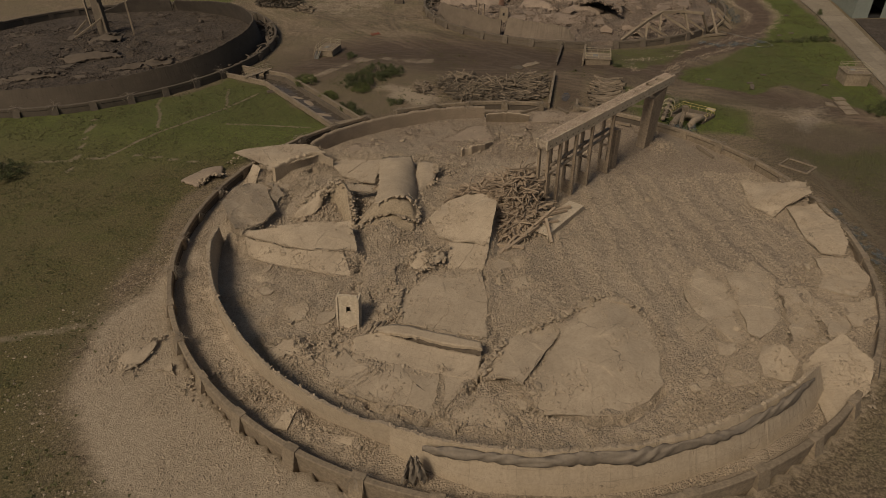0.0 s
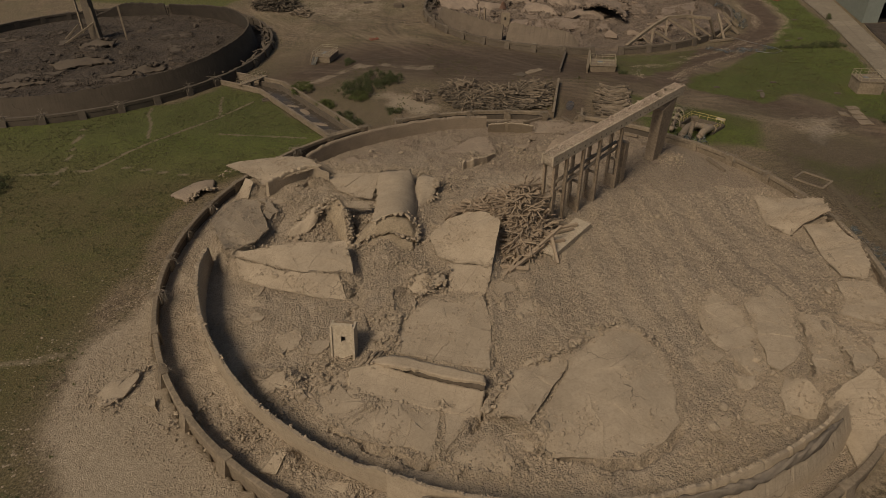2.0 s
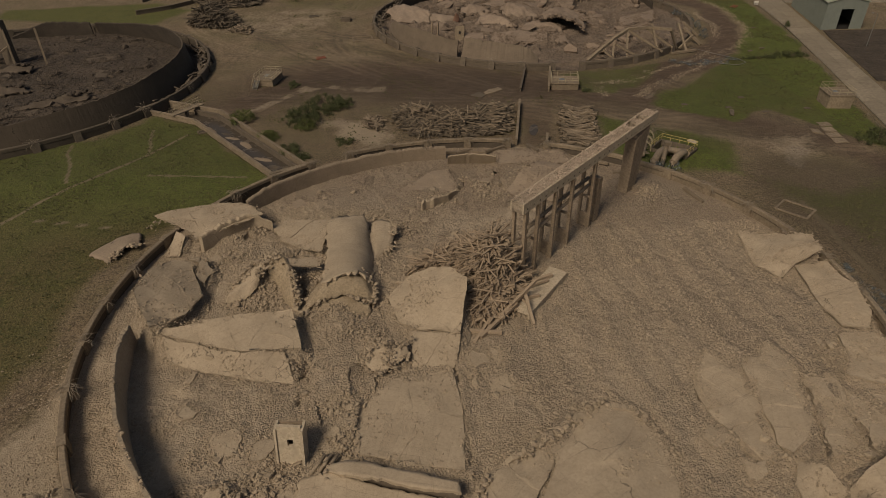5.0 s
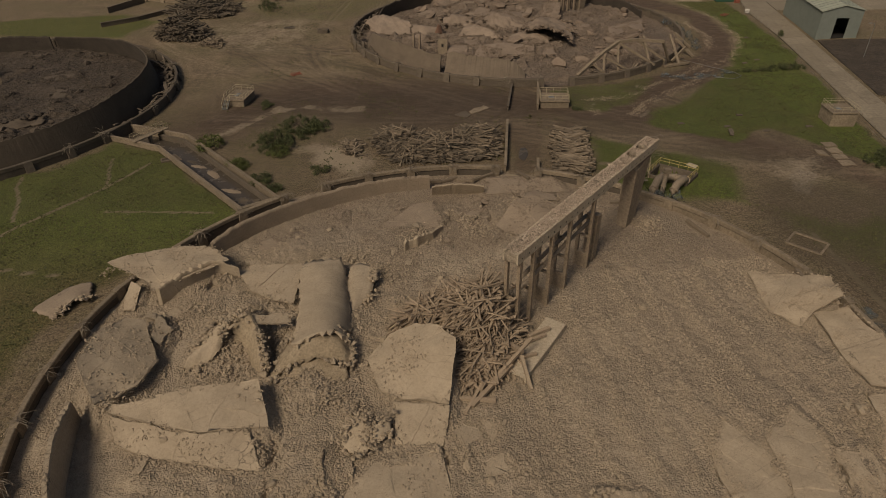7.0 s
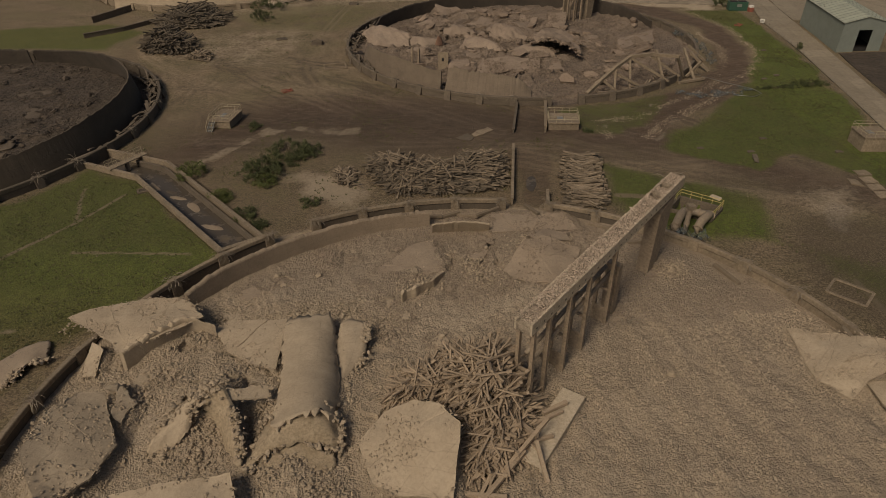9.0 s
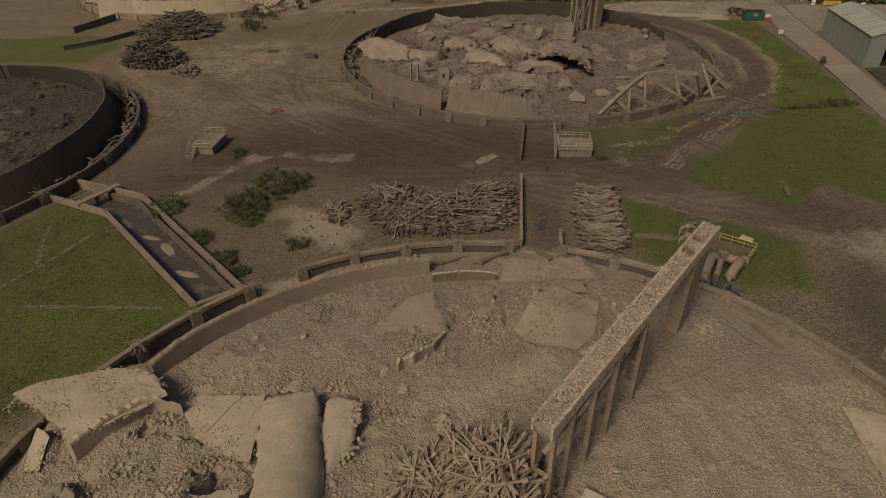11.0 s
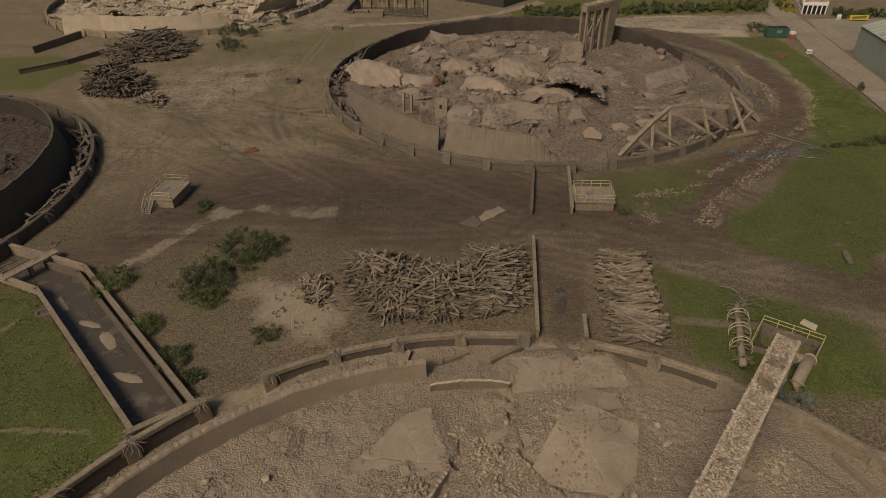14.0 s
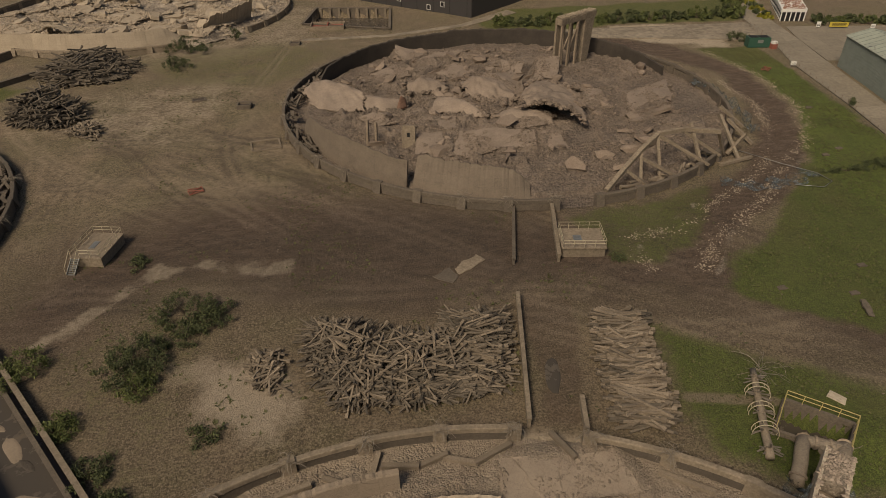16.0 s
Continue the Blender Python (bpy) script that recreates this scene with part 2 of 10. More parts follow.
MAT_POST = rough_mat("brown_post_concrete", (0.11, 0.083, 0.057), (0.3, 0.232, 0.163), (0.42, 0.33, 0.235), 0.5, 3.0, 0.03, vary=0.3)
MAT_LATH = rough_mat("grey_concrete_lath", (0.1, 0.078, 0.055), (0.26, 0.204, 0.145), (0.37, 0.295, 0.212), 0.9, 9.0, 0.02, vary=0.7)
MAT_LATH_ALL = rough_mat("mixed_concrete_lath", (0.07, 0.056, 0.04), (0.18, 0.142, 0.1), (0.28, 0.222, 0.158), 0.9, 9.0, 0.02, per_piece=0.7)
MAT_LATH_TAN = rough_mat("dusty_tan_lath", (0.2, 0.153, 0.108), (0.37, 0.287, 0.203), (0.46, 0.36, 0.257), 0.9, 9.0, 0.02, per_piece=0.5)
MAT_LATH_TAN_ONE = rough_mat("dusty_tan_single_lath", (0.2, 0.153, 0.108), (0.37, 0.287, 0.203), (0.46, 0.36, 0.257), 0.9, 9.0, 0.02, vary=0.5)
# Old laths of the far heaps; also painted shade inside the nearer piles.
MAT_LATH_OLD_SHADE = rough_mat("old_dark_lath", (0.06, 0.05, 0.037), (0.15, 0.122, 0.088), (0.25, 0.2, 0.148), 0.9, 5.0, 0.03, per_piece=0.7)
MAT_PIPE = rough_mat("dusty_pipe", (0.13, 0.1, 0.072), (0.25, 0.2, 0.145), (0.33, 0.265, 0.19), 0.8, 6.0, 0.02, rough=0.7)
MAT_REBAR = plain_mat("grey_wire", (0.26, 0.22, 0.17), 0.7, 0.3)
MAT_RAIL = plain_mat("yellow_rail_paint", (0.5, 0.4, 0.15), 0.5, 0.0)
MAT_RAIL_PALE = plain_mat("faded_rail_paint", (0.42, 0.36, 0.24), 0.6, 0.0)
MAT_STEEL = plain_mat("galvanised_steel", (0.3, 0.3, 0.28), 0.5, 0.6)
MAT_ROAD = rough_mat("concrete_road", (0.13, 0.108, 0.077), (0.27, 0.226, 0.165), (0.35, 0.297, 0.22), 0.12, 2.0, 0.01, rough=0.85, vary=0.35)
MAT_YARD = rough_mat("stained_yard_concrete", (0.05, 0.04, 0.028), (0.23, 0.185, 0.13), (0.38, 0.315, 0.232), 0.09, 0.5, 0.02, rough=0.88)
MAT_CLADDING = plain_mat("grey_green_cladding", (0.2, 0.225, 0.2), 0.5, 0.0, 0.2, 0.6)
MAT_ROOF = plain_mat("pale_green_roof_sheet", (0.36, 0.38, 0.3), 0.6, 0.0, 0.3, 0.4)
MAT_BLACK = plain_mat("dark_interior", (0.012, 0.011, 0.01), 0.9)
MAT_DARKCLAD = plain_mat("charcoal_cladding", (0.045, 0.04, 0.038), 0.55, 0.0, 0.3, 0.3)
MAT_WHITE = plain_mat("white_paint", (0.75, 0.72, 0.66), 0.5)
MAT_GREEN = plain_mat("dark_green_paint", (0.03, 0.09, 0.06), 0.5)
MAT_RED = plain_mat("faded_red_paint", (0.3, 0.095, 0.06), 0.7, 0.0, 0.4)
MAT_YELLOW = plain_mat("yellow_sign_paint", (0.55, 0.42, 0.06), 0.5)
MAT_BRICK = rough_mat("brick_debris", (0.15, 0.07, 0.045), (0.33, 0.17, 0.11), (0.42, 0.25, 0.17), 0.4, 3.0, 0.1, per_piece=0.5)
MAT_RUST = rough_mat("rusty_stained_concrete", (0.07, 0.035, 0.022), (0.16, 0.085, 0.055), (0.22, 0.13, 0.088), 0.6, 4.0, 0.05)
MAT_LINER = plain_mat("dusty_rubber_liner", (0.21, 0.175, 0.135), 0.8, 0.0, 0.4, 1.6)
MAT_MUD = rough_mat("trough_silt", (0.03, 0.025, 0.02), (0.06, 0.05, 0.04), (0.12, 0.095, 0.072), 0.4, 4.0, 0.08)
MAT_BARK = rough_mat("bark", (0.04, 0.03, 0.02), (0.09, 0.065, 0.045), (0.13, 0.1, 0.07), 1.0, 8.0, 0.02)


def leaf_mat(name, dark, light):
    m, t, n, b = nodes_of(name)
    r = n.new("ShaderNodeNewGeometry").outputs["Random Per Island"]
    pos = n.new("ShaderNodeNewGeometry").outputs["Position"]
    col = blend(t, r, dark, light)
    col = blend(t, ramp(t, noise_node(t, pos, 0.8, 3), 0.35, 0.65), col, blend(t, 0.5, col, dark))
    t.links.new(col, b.inputs["Base Color"])
    b.inputs["Roughness"].default_value = 0.75
    return m


MAT_LEAF = leaf_mat("bush_leaves", (0.03, 0.04, 0.014), (0.115, 0.13, 0.045))
MAT_LEAF_BRIGHT = leaf_mat("bright_leaves", (0.055, 0.072, 0.018), (0.15, 0.165, 0.045))
MAT_LEAF_YELLOW = leaf_mat("yellow_flowering_leaves", (0.1, 0.11, 0.015), (0.4, 0.34, 0.03))
MAT_GRASS = leaf_mat("grass_tuft", (0.045, 0.047, 0.012), (0.1, 0.095, 0.028))


def water_mat():
    m, t, n, b = nodes_of("shallow_dirty_water")
    pos = n.new("ShaderNodeNewGeometry").outputs["Position"]
    silt = ramp(t, noise_node(t, pos, 0.5, 6, 0.65), 0.55, 0.72)
    t.links.new(blend(t, silt, (0.075, 0.063, 0.05), (0.15, 0.12, 0.088)), b.inputs["Base Color"])
    t.links.new(ramp(t, silt, 0.0, 0.6, (0.2, 0.2, 0.2), (0.8, 0.8, 0.8)), b.inputs["Roughness"])
    b.inputs["Specular IOR Level"].default_value = 0.3
    bump(t, b, noise_node(t, pos, 6, 3), 0.15, 0.02)
    return m


MAT_WATER = water_mat()


def net_mat():
    m, t, n, b = nodes_of("blue_debris_net")
    pos = n.new("ShaderNodeNewGeometry").outputs["Position"]
    b.inputs["Base Color"].default_value = (0.13, 0.155, 0.16, 1)
    b.inputs["Roughness"].default_value = 0.7
    holes = ramp(t, noise_node(t, pos, 0.9, 6, 0.75), 0.46, 0.62)
    t.links.new(calc(t, "MULTIPLY", holes, 0.45), b.inputs["Alpha"])
    return m


MAT_NET = net_mat()


def ground_mat():
    """Grass, dirt, mud and gravel, laid out by the two mask attributes of the ground sheet and broken up by noise."""
    m, t, n, b = nodes_of("site_ground")
    pos = n.new("ShaderNodeNewGeometry").outputs["Position"]

    def mask(name):
        a = n.new("ShaderNodeAttribute")
        a.attribute_name = name
        s = n.new("ShaderNodeSeparateColor")
        t.links.new(a.outputs["Color"], s.inputs[0])
        return s.outputs

    grass, dust, mud = mask("cover")
    track, gravel, dark_ground = mask("wear")
    n1, n2, n3 = noise_node(t, pos, 0.22, 6, 0.65), noise_node(t, pos, 1.4, 6, 0.72), noise_node(t, pos, 4.2, 5, 0.75)
    fine = calc(t, "ADD", calc(t, "MULTIPLY", n1, 0.5), calc(t, "MULTIPLY", n2, 0.5))

    def edge(value, soft=0.14):
        k = calc(t, "ADD", value, calc(t, "MULTIPLY", calc(t, "SUBTRACT", fine, 0.5), 1.1))
        return ramp(t, k, 0.5 - soft, 0.5 + soft)

    stretch = n.new("ShaderNodeMapping")
    stretch.inputs["Scale"].default_value = (0.3, 1.0, 1.0)
    stretch.inputs["Rotation"].default_value = (0, 0, radians(-12))
    t.links.new(pos, stretch.inputs["Vector"])
    streak = noise_node(t, stretch.outputs[0], 1.0, 6, 0.7, 0.6)
    n4 = noise_node(t, pos, 8, 4, 0.75)
    specks = n.new("ShaderNodeTexVoronoi")
    specks.inputs["Scale"].default_value = 1.9
    t.links.new(pos, specks.inputs["Vector"])
    sc = n.new("ShaderNodeSeparateColor")
    t.links.new(specks.outputs["Color"], sc.inputs[0])
    pebbles = calc(t, "MULTIPLY", ramp(t, sc.outputs[0], 0.72, 0.8), ramp(t, specks.outputs["Distance"], 0.3, 0.22))
    dirt = blend(t, ramp(t, n1, 0.32, 0.68), (0.16, 0.118, 0.073), (0.31, 0.233, 0.146))
    dirt = blend(t, calc(t, "MULTIPLY", ramp(t, noise_node(t, pos, 0.09, 4, 0.6), 0.42, 0.6), 0.5), dirt, (0.165, 0.148, 0.065))
    dirt = blend(t, ramp(t, n2, 0.42, 0.58), blend(t, 0.55, dirt, (0.05, 0.036, 0.022)), dirt)
    dirt = blend(t, calc(t, "MULTIPLY", ramp(t, streak, 0.5, 0.66), 0.35), dirt, (0.16, 0.118, 0.08))
    dirt = blend(t, calc(t, "MULTIPLY", ramp(t, streak, 0.42, 0.3), 0.4), dirt, (0.04, 0.029, 0.021))
    dirt = blend(t, calc(t, "MULTIPLY", ramp(t, n3, 0.53, 0.6), 0.75), dirt, (0.34, 0.265, 0.18))
    dirt = blend(t, calc(t, "MULTIPLY", ramp(t, n3, 0.47, 0.4), 0.75), dirt, (0.045, 0.034, 0.02))
    dirt = blend(t, calc(t, "MULTIPLY", ramp(t, n4, 0.45, 0.3), 0.5), dirt, (0.035, 0.026, 0.018))
    light_rut, dark_rut, dry = mask("ruts")
    dirt = blend(t, calc(t, "MULTIPLY", calc(t, "MULTIPLY", light_rut, ramp(t, n2, 0.3, 0.55)), 0.75), dirt, (0.33, 0.255, 0.175))
    dirt = blend(t, calc(t, "MULTIPLY", dark_rut, 0.7), dirt, (0.045, 0.032, 0.023))
    wet = blend(t, ramp(t, n2, 0.35, 0.7), (0.046, 0.029, 0.018), (0.14, 0.093, 0.059))
    wet = blend(t, calc(t, "MULTIPLY", ramp(t, streak, 0.5, 0.6), 0.8), wet, (0.155, 0.108, 0.075))
    wet = blend(t, calc(t, "MULTIPLY", calc(t, "MULTIPLY", light_rut, ramp(t, n2, 0.3, 0.55)), 0.9), wet, (0.24, 0.176, 0.122))
    wet = blend(t, calc(t, "MULTIPLY", ramp(t, noise_node(t, stretch.outputs[0], 0.16, 5, 0.65, 0.8), 0.54, 0.68), 0.4), wet, (0.2, 0.13, 0.082))
    wet = blend(t, calc(t, "MULTIPLY", dark_rut, 0.6), wet, (0.024, 0.018, 0.014))
    wet = blend(t, calc(t, "MULTIPLY", ramp(t, n3, 0.53, 0.62), 0.6), wet, (0.185, 0.135, 0.097))
    wet = blend(t, calc(t, "MULTIPLY", ramp(t, n3, 0.47, 0.4), 0.6), wet, (0.028, 0.02, 0.014))
    col = blend(t, edge(mud, 0.3), dirt, wet)
    pale = blend(t, ramp(t, n2, 0.3, 0.7), (0.31, 0.25, 0.177), (0.46, 0.373, 0.269))
    pale = blend(t, calc(t, "MULTIPLY", ramp(t, n4, 0.48, 0.36), 0.4), pale, (0.14, 0.11, 0.078))
    col = blend(t, edge(dust, 0.17), col, pale)
    col = blend(t, calc(t, "MULTIPLY", pebbles, 0.22), col, (0.26, 0.205, 0.146))
    turf = blend(t, ramp(t, n1, 0.3, 0.7), (0.075, 0.108, 0.013), (0.155, 0.19, 0.032))
    turf = blend(t, ramp(t, n2, 0.38, 0.62), blend(t, 0.6, turf, (0.03, 0.032, 0.008)), turf)
    turf = blend(t, ramp(t, n3, 0.5, 0.7), turf, (0.18, 0.19, 0.05))
    straw = blend(t, ramp(t, n3, 0.4, 0.6), (0.08, 0.066, 0.022), (0.19, 0.152, 0.066))
    turf = blend(t, calc(t, "MULTIPLY", dry, ramp(t, fine, 0.28, 0.52), True), turf, straw)
    turf = blend(t, calc(t, "MULTIPLY", ramp(t, n4, 0.5, 0.4), 0.75), turf, (0.022, 0.026, 0.006))
    col = blend(t, edge(grass, 0.2), col, turf)
    col = blend(t, edge(track, 0.2), col, blend(t, ramp(t, n2, 0.3, 0.7), (0.15, 0.122, 0.072), (0.25, 0.2, 0.13)))
    stones = n.new("ShaderNodeTexVoronoi")
    stones.inputs["Scale"].default_value = 2.6
    t.links.new(pos, stones.inputs["Vector"])
    lump = blend(t, stones.outputs["Distance"], (0.42, 0.35, 0.27), (0.12, 0.095, 0.07))
    col = blend(t, calc(t, "MULTIPLY", edge(gravel, 0.1), ramp(t, n3, 0.35, 0.6)), col, lump)
    col = blend(t, edge(dark_ground, 0.3), col, blend(t, 0.5, col, (0.05, 0.036, 0.024)))
    t.links.new(col, b.inputs["Base Color"])
    b.inputs["Roughness"].default_value = 0.92
    bump(t, b, calc(t, "ADD", calc(t, "ADD", calc(t, "MULTIPLY", n2, 0.7), n3), calc(t, "MULTIPLY", n4, 0.9)), 1.0, 0.13)
    return m


MAT_GROUND = ground_mat()


# ---- mesh helpers ----
def mesh_of(name, verts, faces, mat, smooth=False):
    me = bpy.data.meshes.new(name)
    me.from_pydata([tuple(v) for v in verts], [], [tuple(f) for f in faces])
    me.materials.append(mat)
    if smooth:
        me.polygons.foreach_set("use_smooth", [True] * len(me.polygons))
    me.update()
    return me


def fast_mesh(name, verts, faces, mat, smooth=False):
    """verts (n,3) and faces (m,k) as arrays."""
    verts, faces = np.asarray(verts, np.float32), np.asarray(faces, np.int32)
    k = faces.shape[1]
    me = bpy.data.meshes.new(name)
    me.vertices.add(len(verts))
    me.vertices.foreach_set("co", verts.ravel())
    me.loops.add(faces.size)
    me.loops.foreach_set("vertex_index", faces.ravel())
    me.polygons.add(len(faces))
    me.polygons.foreach_set("loop_start", np.arange(0, faces.size, k, dtype=np.int32))
    me.polygons.foreach_set("use_smooth", np.full(len(faces), smooth))
    me.materials.append(mat)
    me.update(calc_edges=True)
    return me


def thing(name, label, category, group="", kind="", at=(0, 0, 0), turn=0.0, data=None):
    ob = new(name, data)
    ob.matrix_world = pose(*at, 0, 0, turn)
    return tagged(ob, label, category, group, kind)


def under(name, data, parent, label=""):
    """Links mesh data as a part of parent, in the parent's own space."""
    ob = new(name, data)
    ob.parent = parent
    return tagged(ob, label) if label else ob


class Build:
    """Collects boxes, beams and tubes into one mesh."""

    def __init__(self):
        self.v, self.f = [], []

    def add(self, verts, faces):
        k = len(self.v)
        self.v += [tuple(v) for v in verts]
        self.f += [tuple(i + k for i in f) for f in faces]
        return self

    def hexa(self, low, high):
        """A solid between two quads of four corners each."""
        return self.add([*low, *high], [(3, 2, 1, 0), (4, 5, 6, 7), (0, 1, 5, 4), (1, 2, 6, 5), (2, 3, 7, 6), (3, 0, 4, 7)])

    def box(self, x0, y0, z0, x1, y1, z1):
        return self.hexa([(x0, y0, z0), (x1, y0, z0), (x1, y1, z0), (x0, y1, z0)], [(x0, y0, z1), (x1, y0, z1), (x1, y1, z1), (x0, y1, z1)])

    def beam(self, p, q, w, h, taper=1.0):
        p, q = Vector(p), Vector(q)
        d = (q - p).normalized()
        side = d.cross(Vector((0, 0, 1)))
        side = Vector((1, 0, 0)) if side.length < 1e-3 else side.normalized()
        up = side.cross(d)
        ring = lambda c, k: [c + side * sx * w * k / 2 + up * sz * h * k / 2 for sx, sz in ((-1, -1), (1, -1), (1, 1), (-1, 1))]
        return self.hexa(ring(p, 1), ring(q, taper))

    def tube(self, pts, r, sides=6, closed_ends=True):
        pts = [Vector(p) for p in pts]
        k, n = len(self.v), len(pts)
        for i, p in enumerate(pts):
            d = (pts[min(i + 1, n - 1)] - pts[max(i - 1, 0)]).normalized()
            a = d.cross(Vector((0.31, 0.2, 0.93)))
            a = Vector((1, 0, 0)) if a.length < 1e-3 else a.normalized()
            b2 = d.cross(a)
            rr = r[i] if isinstance(r, (list, tuple)) else r
            self.v += [tuple(p + (a * math.cos(2 * math.pi * j / sides) + b2 * math.sin(2 * math.pi * j / sides)) * rr) for j in range(sides)]
        for i in range(n - 1):
            for j in range(sides):
                a0, a1 = k + i * sides + j, k + i * sides + (j + 1) % sides
                self.f.append((a0, a1, a1 + sides, a0 + sides))
        if closed_ends:
            self.f.append(tuple(k + j for j in range(sides))[::-1])
            self.f.append(tuple(k + (n - 1) * sides + j for j in range(sides)))
        return self

    def mesh(self, name, mat, smooth=False):
        return mesh_of(name, self.v, self.f, mat, smooth)


def hash2(ix, iy, seed):
    v = np.sin(ix * 127.1 + iy * 311.7 + seed * 74.7) * 43758.5453
    return v - np.floor(v)


def vnoise(x, y, seed=0):
    ix, iy = np.floor(x), np.floor(y)
    fx, fy = x - ix, y - iy
    fx, fy = fx * fx * (3 - 2 * fx), fy * fy * (3 - 2 * fy)
    a, b, c, d = hash2(ix, iy, seed), hash2(ix + 1, iy, seed), hash2(ix, iy + 1, seed), hash2(ix + 1, iy + 1, seed)
    return (a * (1 - fx) + b * fx) * (1 - fy) + (c * (1 - fx) + d * fx) * fy


def fbm(x, y, scale, octaves=4, seed=0, gain=0.5):
    """Noise from -1 to 1; scale is the size of the largest lumps in metres."""
    total, amp, norm = 0.0, 1.0, 0.0
    for o in range(octaves):
        total = total + amp * (vnoise(x * 2 ** o / scale + 17.3 * o, y * 2 ** o / scale - 9.1 * o, seed + o) * 2 - 1)
        norm += amp
        amp *= gain
    return total / norm


def inside(x, y, corners):
    """Signed distance to a polygon's edge, positive inside."""
    x, y = np.asarray(x, float), np.asarray(y, float)
    best, odd = np.full(x.shape, 1e9), np.zeros(x.shape, bool)
    n = len(corners)
    for i in range(n):
        (ax, ay), (bx, by) = corners[i][:2], corners[(i + 1) % n][:2]
        ex, ey = bx - ax, by - ay
        k = np.clip(((x - ax) * ex + (y - ay) * ey) / (ex * ex + ey * ey + 1e-9), 0, 1)
        best = np.minimum(best, np.hypot(x - ax - k * ex, y - ay - k * ey))
        if by != ay:
            odd ^= ((ay > y) != (by > y)) & (x < ax + (y - ay) * ex / (by - ay))
    return np.where(odd, best, -best)


def near_line(x, y, pts):
    best = np.full(np.asarray(x, float).shape, 1e9)
    for (ax, ay), (bx, by) in zip(pts, pts[1:]):
        ex, ey = bx - ax, by - ay
        k = np.clip(((x - ax) * ex + (y - ay) * ey) / (ex * ex + ey * ey + 1e-9), 0, 1)
        best = np.minimum(best, np.hypot(x - ax - k * ex, y - ay - k * ey))
    return best


def step(v, a, b):
    k = np.clip((v - a) / (b - a), 0, 1)
    return k * k * (3 - 2 * k)


# icosahedron, for lumps of rubble
G = (1 + 5 ** 0.5) / 2
ICO_V = np.array([(-1, G, 0), (1, G, 0), (-1, -G, 0), (1, -G, 0), (0, -1, G), (0, 1, G), (0, -1, -G), (0, 1, -G), (G, 0, -1), (G, 0, 1), (-G, 0, -1), (-G, 0, 1)]) / 1.9
ICO_F = np.array([(0, 11, 5), (0, 5, 1), (0, 1, 7), (0, 7, 10), (0, 10, 11), (1, 5, 9), (5, 11, 4), (11, 10, 2), (10, 7, 6), (7, 1, 8),
                  (3, 9, 4), (3, 4, 2), (3, 2, 6), (3, 6, 8), (3, 8, 9), (4, 9, 5), (2, 4, 11), (6, 2, 10), (8, 6, 7), (9, 8, 1)])
OCT_V = np.array([(1, 0, 0), (-1, 0, 0), (0, 1, 0), (0, -1, 0), (0, 0, 1), (0, 0, -1)]) * 0.75
OCT_F = np.array([(0, 2, 4), (2, 1, 4), (1, 3, 4), (3, 0, 4), (2, 0, 5), (1, 2, 5), (3, 1, 5), (0, 3, 5)])


def lumps(rng, x, y, z, size, big=False):
    """Vertices and faces of angular lumps, one at each place."""
    tv, tf = (ICO_V, ICO_F) if big else (OCT_V, OCT_F)
    n = len(x)
    v = tv[None] * rng.uniform(0.65, 1.25, (n, len(tv), 1))
    v = v * (np.asarray(size)[:, None, None] * np.stack([rng.uniform(0.35, 0.75, n), rng.uniform(0.35, 0.6, n), rng.uniform(0.2, 0.42, n)], 1)[:, None])
    a, tip = rng.uniform(0, 2 * np.pi, n), rng.uniform(-0.5, 0.5, n)
    ca, sa, ct, st = np.cos(a)[:, None], np.sin(a)[:, None], np.cos(tip)[:, None], np.sin(tip)[:, None]
    vx, vy, vz = v[..., 0], v[..., 1], v[..., 2]
    vx, vz = vx * ct - vz * st, vx * st + vz * ct
    v = np.stack([vx * ca - vy * sa + np.asarray(x)[:, None], vx * sa + vy * ca + np.asarray(y)[:, None], vz + np.asarray(z)[:, None]], -1)
    f = tf[None] + (np.arange(n) * len(tv))[:, None, None]
    return v.reshape(-1, 3), f.reshape(-1, 3)


# ---- plan ----
BASIN_R, SHELL_R, BAYS, PHASE = 44.4, 39.3, 40, 4.8
ONE, TWO, THREE, FOUR = (9.3, 74.1), (-86.7, 162.3), (39.8, 201.3), (-50.0, 294.0)
BASINS = (ONE, TWO, THREE, FOUR)
CHANNEL_L = [(-19.9, 109.5), (-38.0, 134.0), (-45.4, 138.5), (-50.3, 141.2)]
CHANNEL_R = [(-14.6, 112.0), (-33.8, 138.3), (-39.0, 141.3), (-47.0, 145.6)]
CHANNEL = CHANNEL_L + CHANNEL_R[::-1]
PIT = [(46.9, 116.7), (51.6, 112.6), (48.4, 109.6), (43.7, 113.4)]
POND = [(-1.5, 270.0), (2.5, 288.0), (25.0, 283.0), (22.5, 260.0)]
FENCE = [(78.0, 78.0), (88.7, 118.4), (98.5, 155.1), (106.0, 184.0), (112.0, 212.0), (117.7, 228.0), (123.0, 251.0), (133.0, 274.0)]


def ring(c, r, degrees):
    return (c[0] + r * math.cos(radians(degrees)), c[1] + r * math.sin(radians(degrees)))


def from_centre(x, y, c):
    return np.hypot(x - c[0], y - c[1])


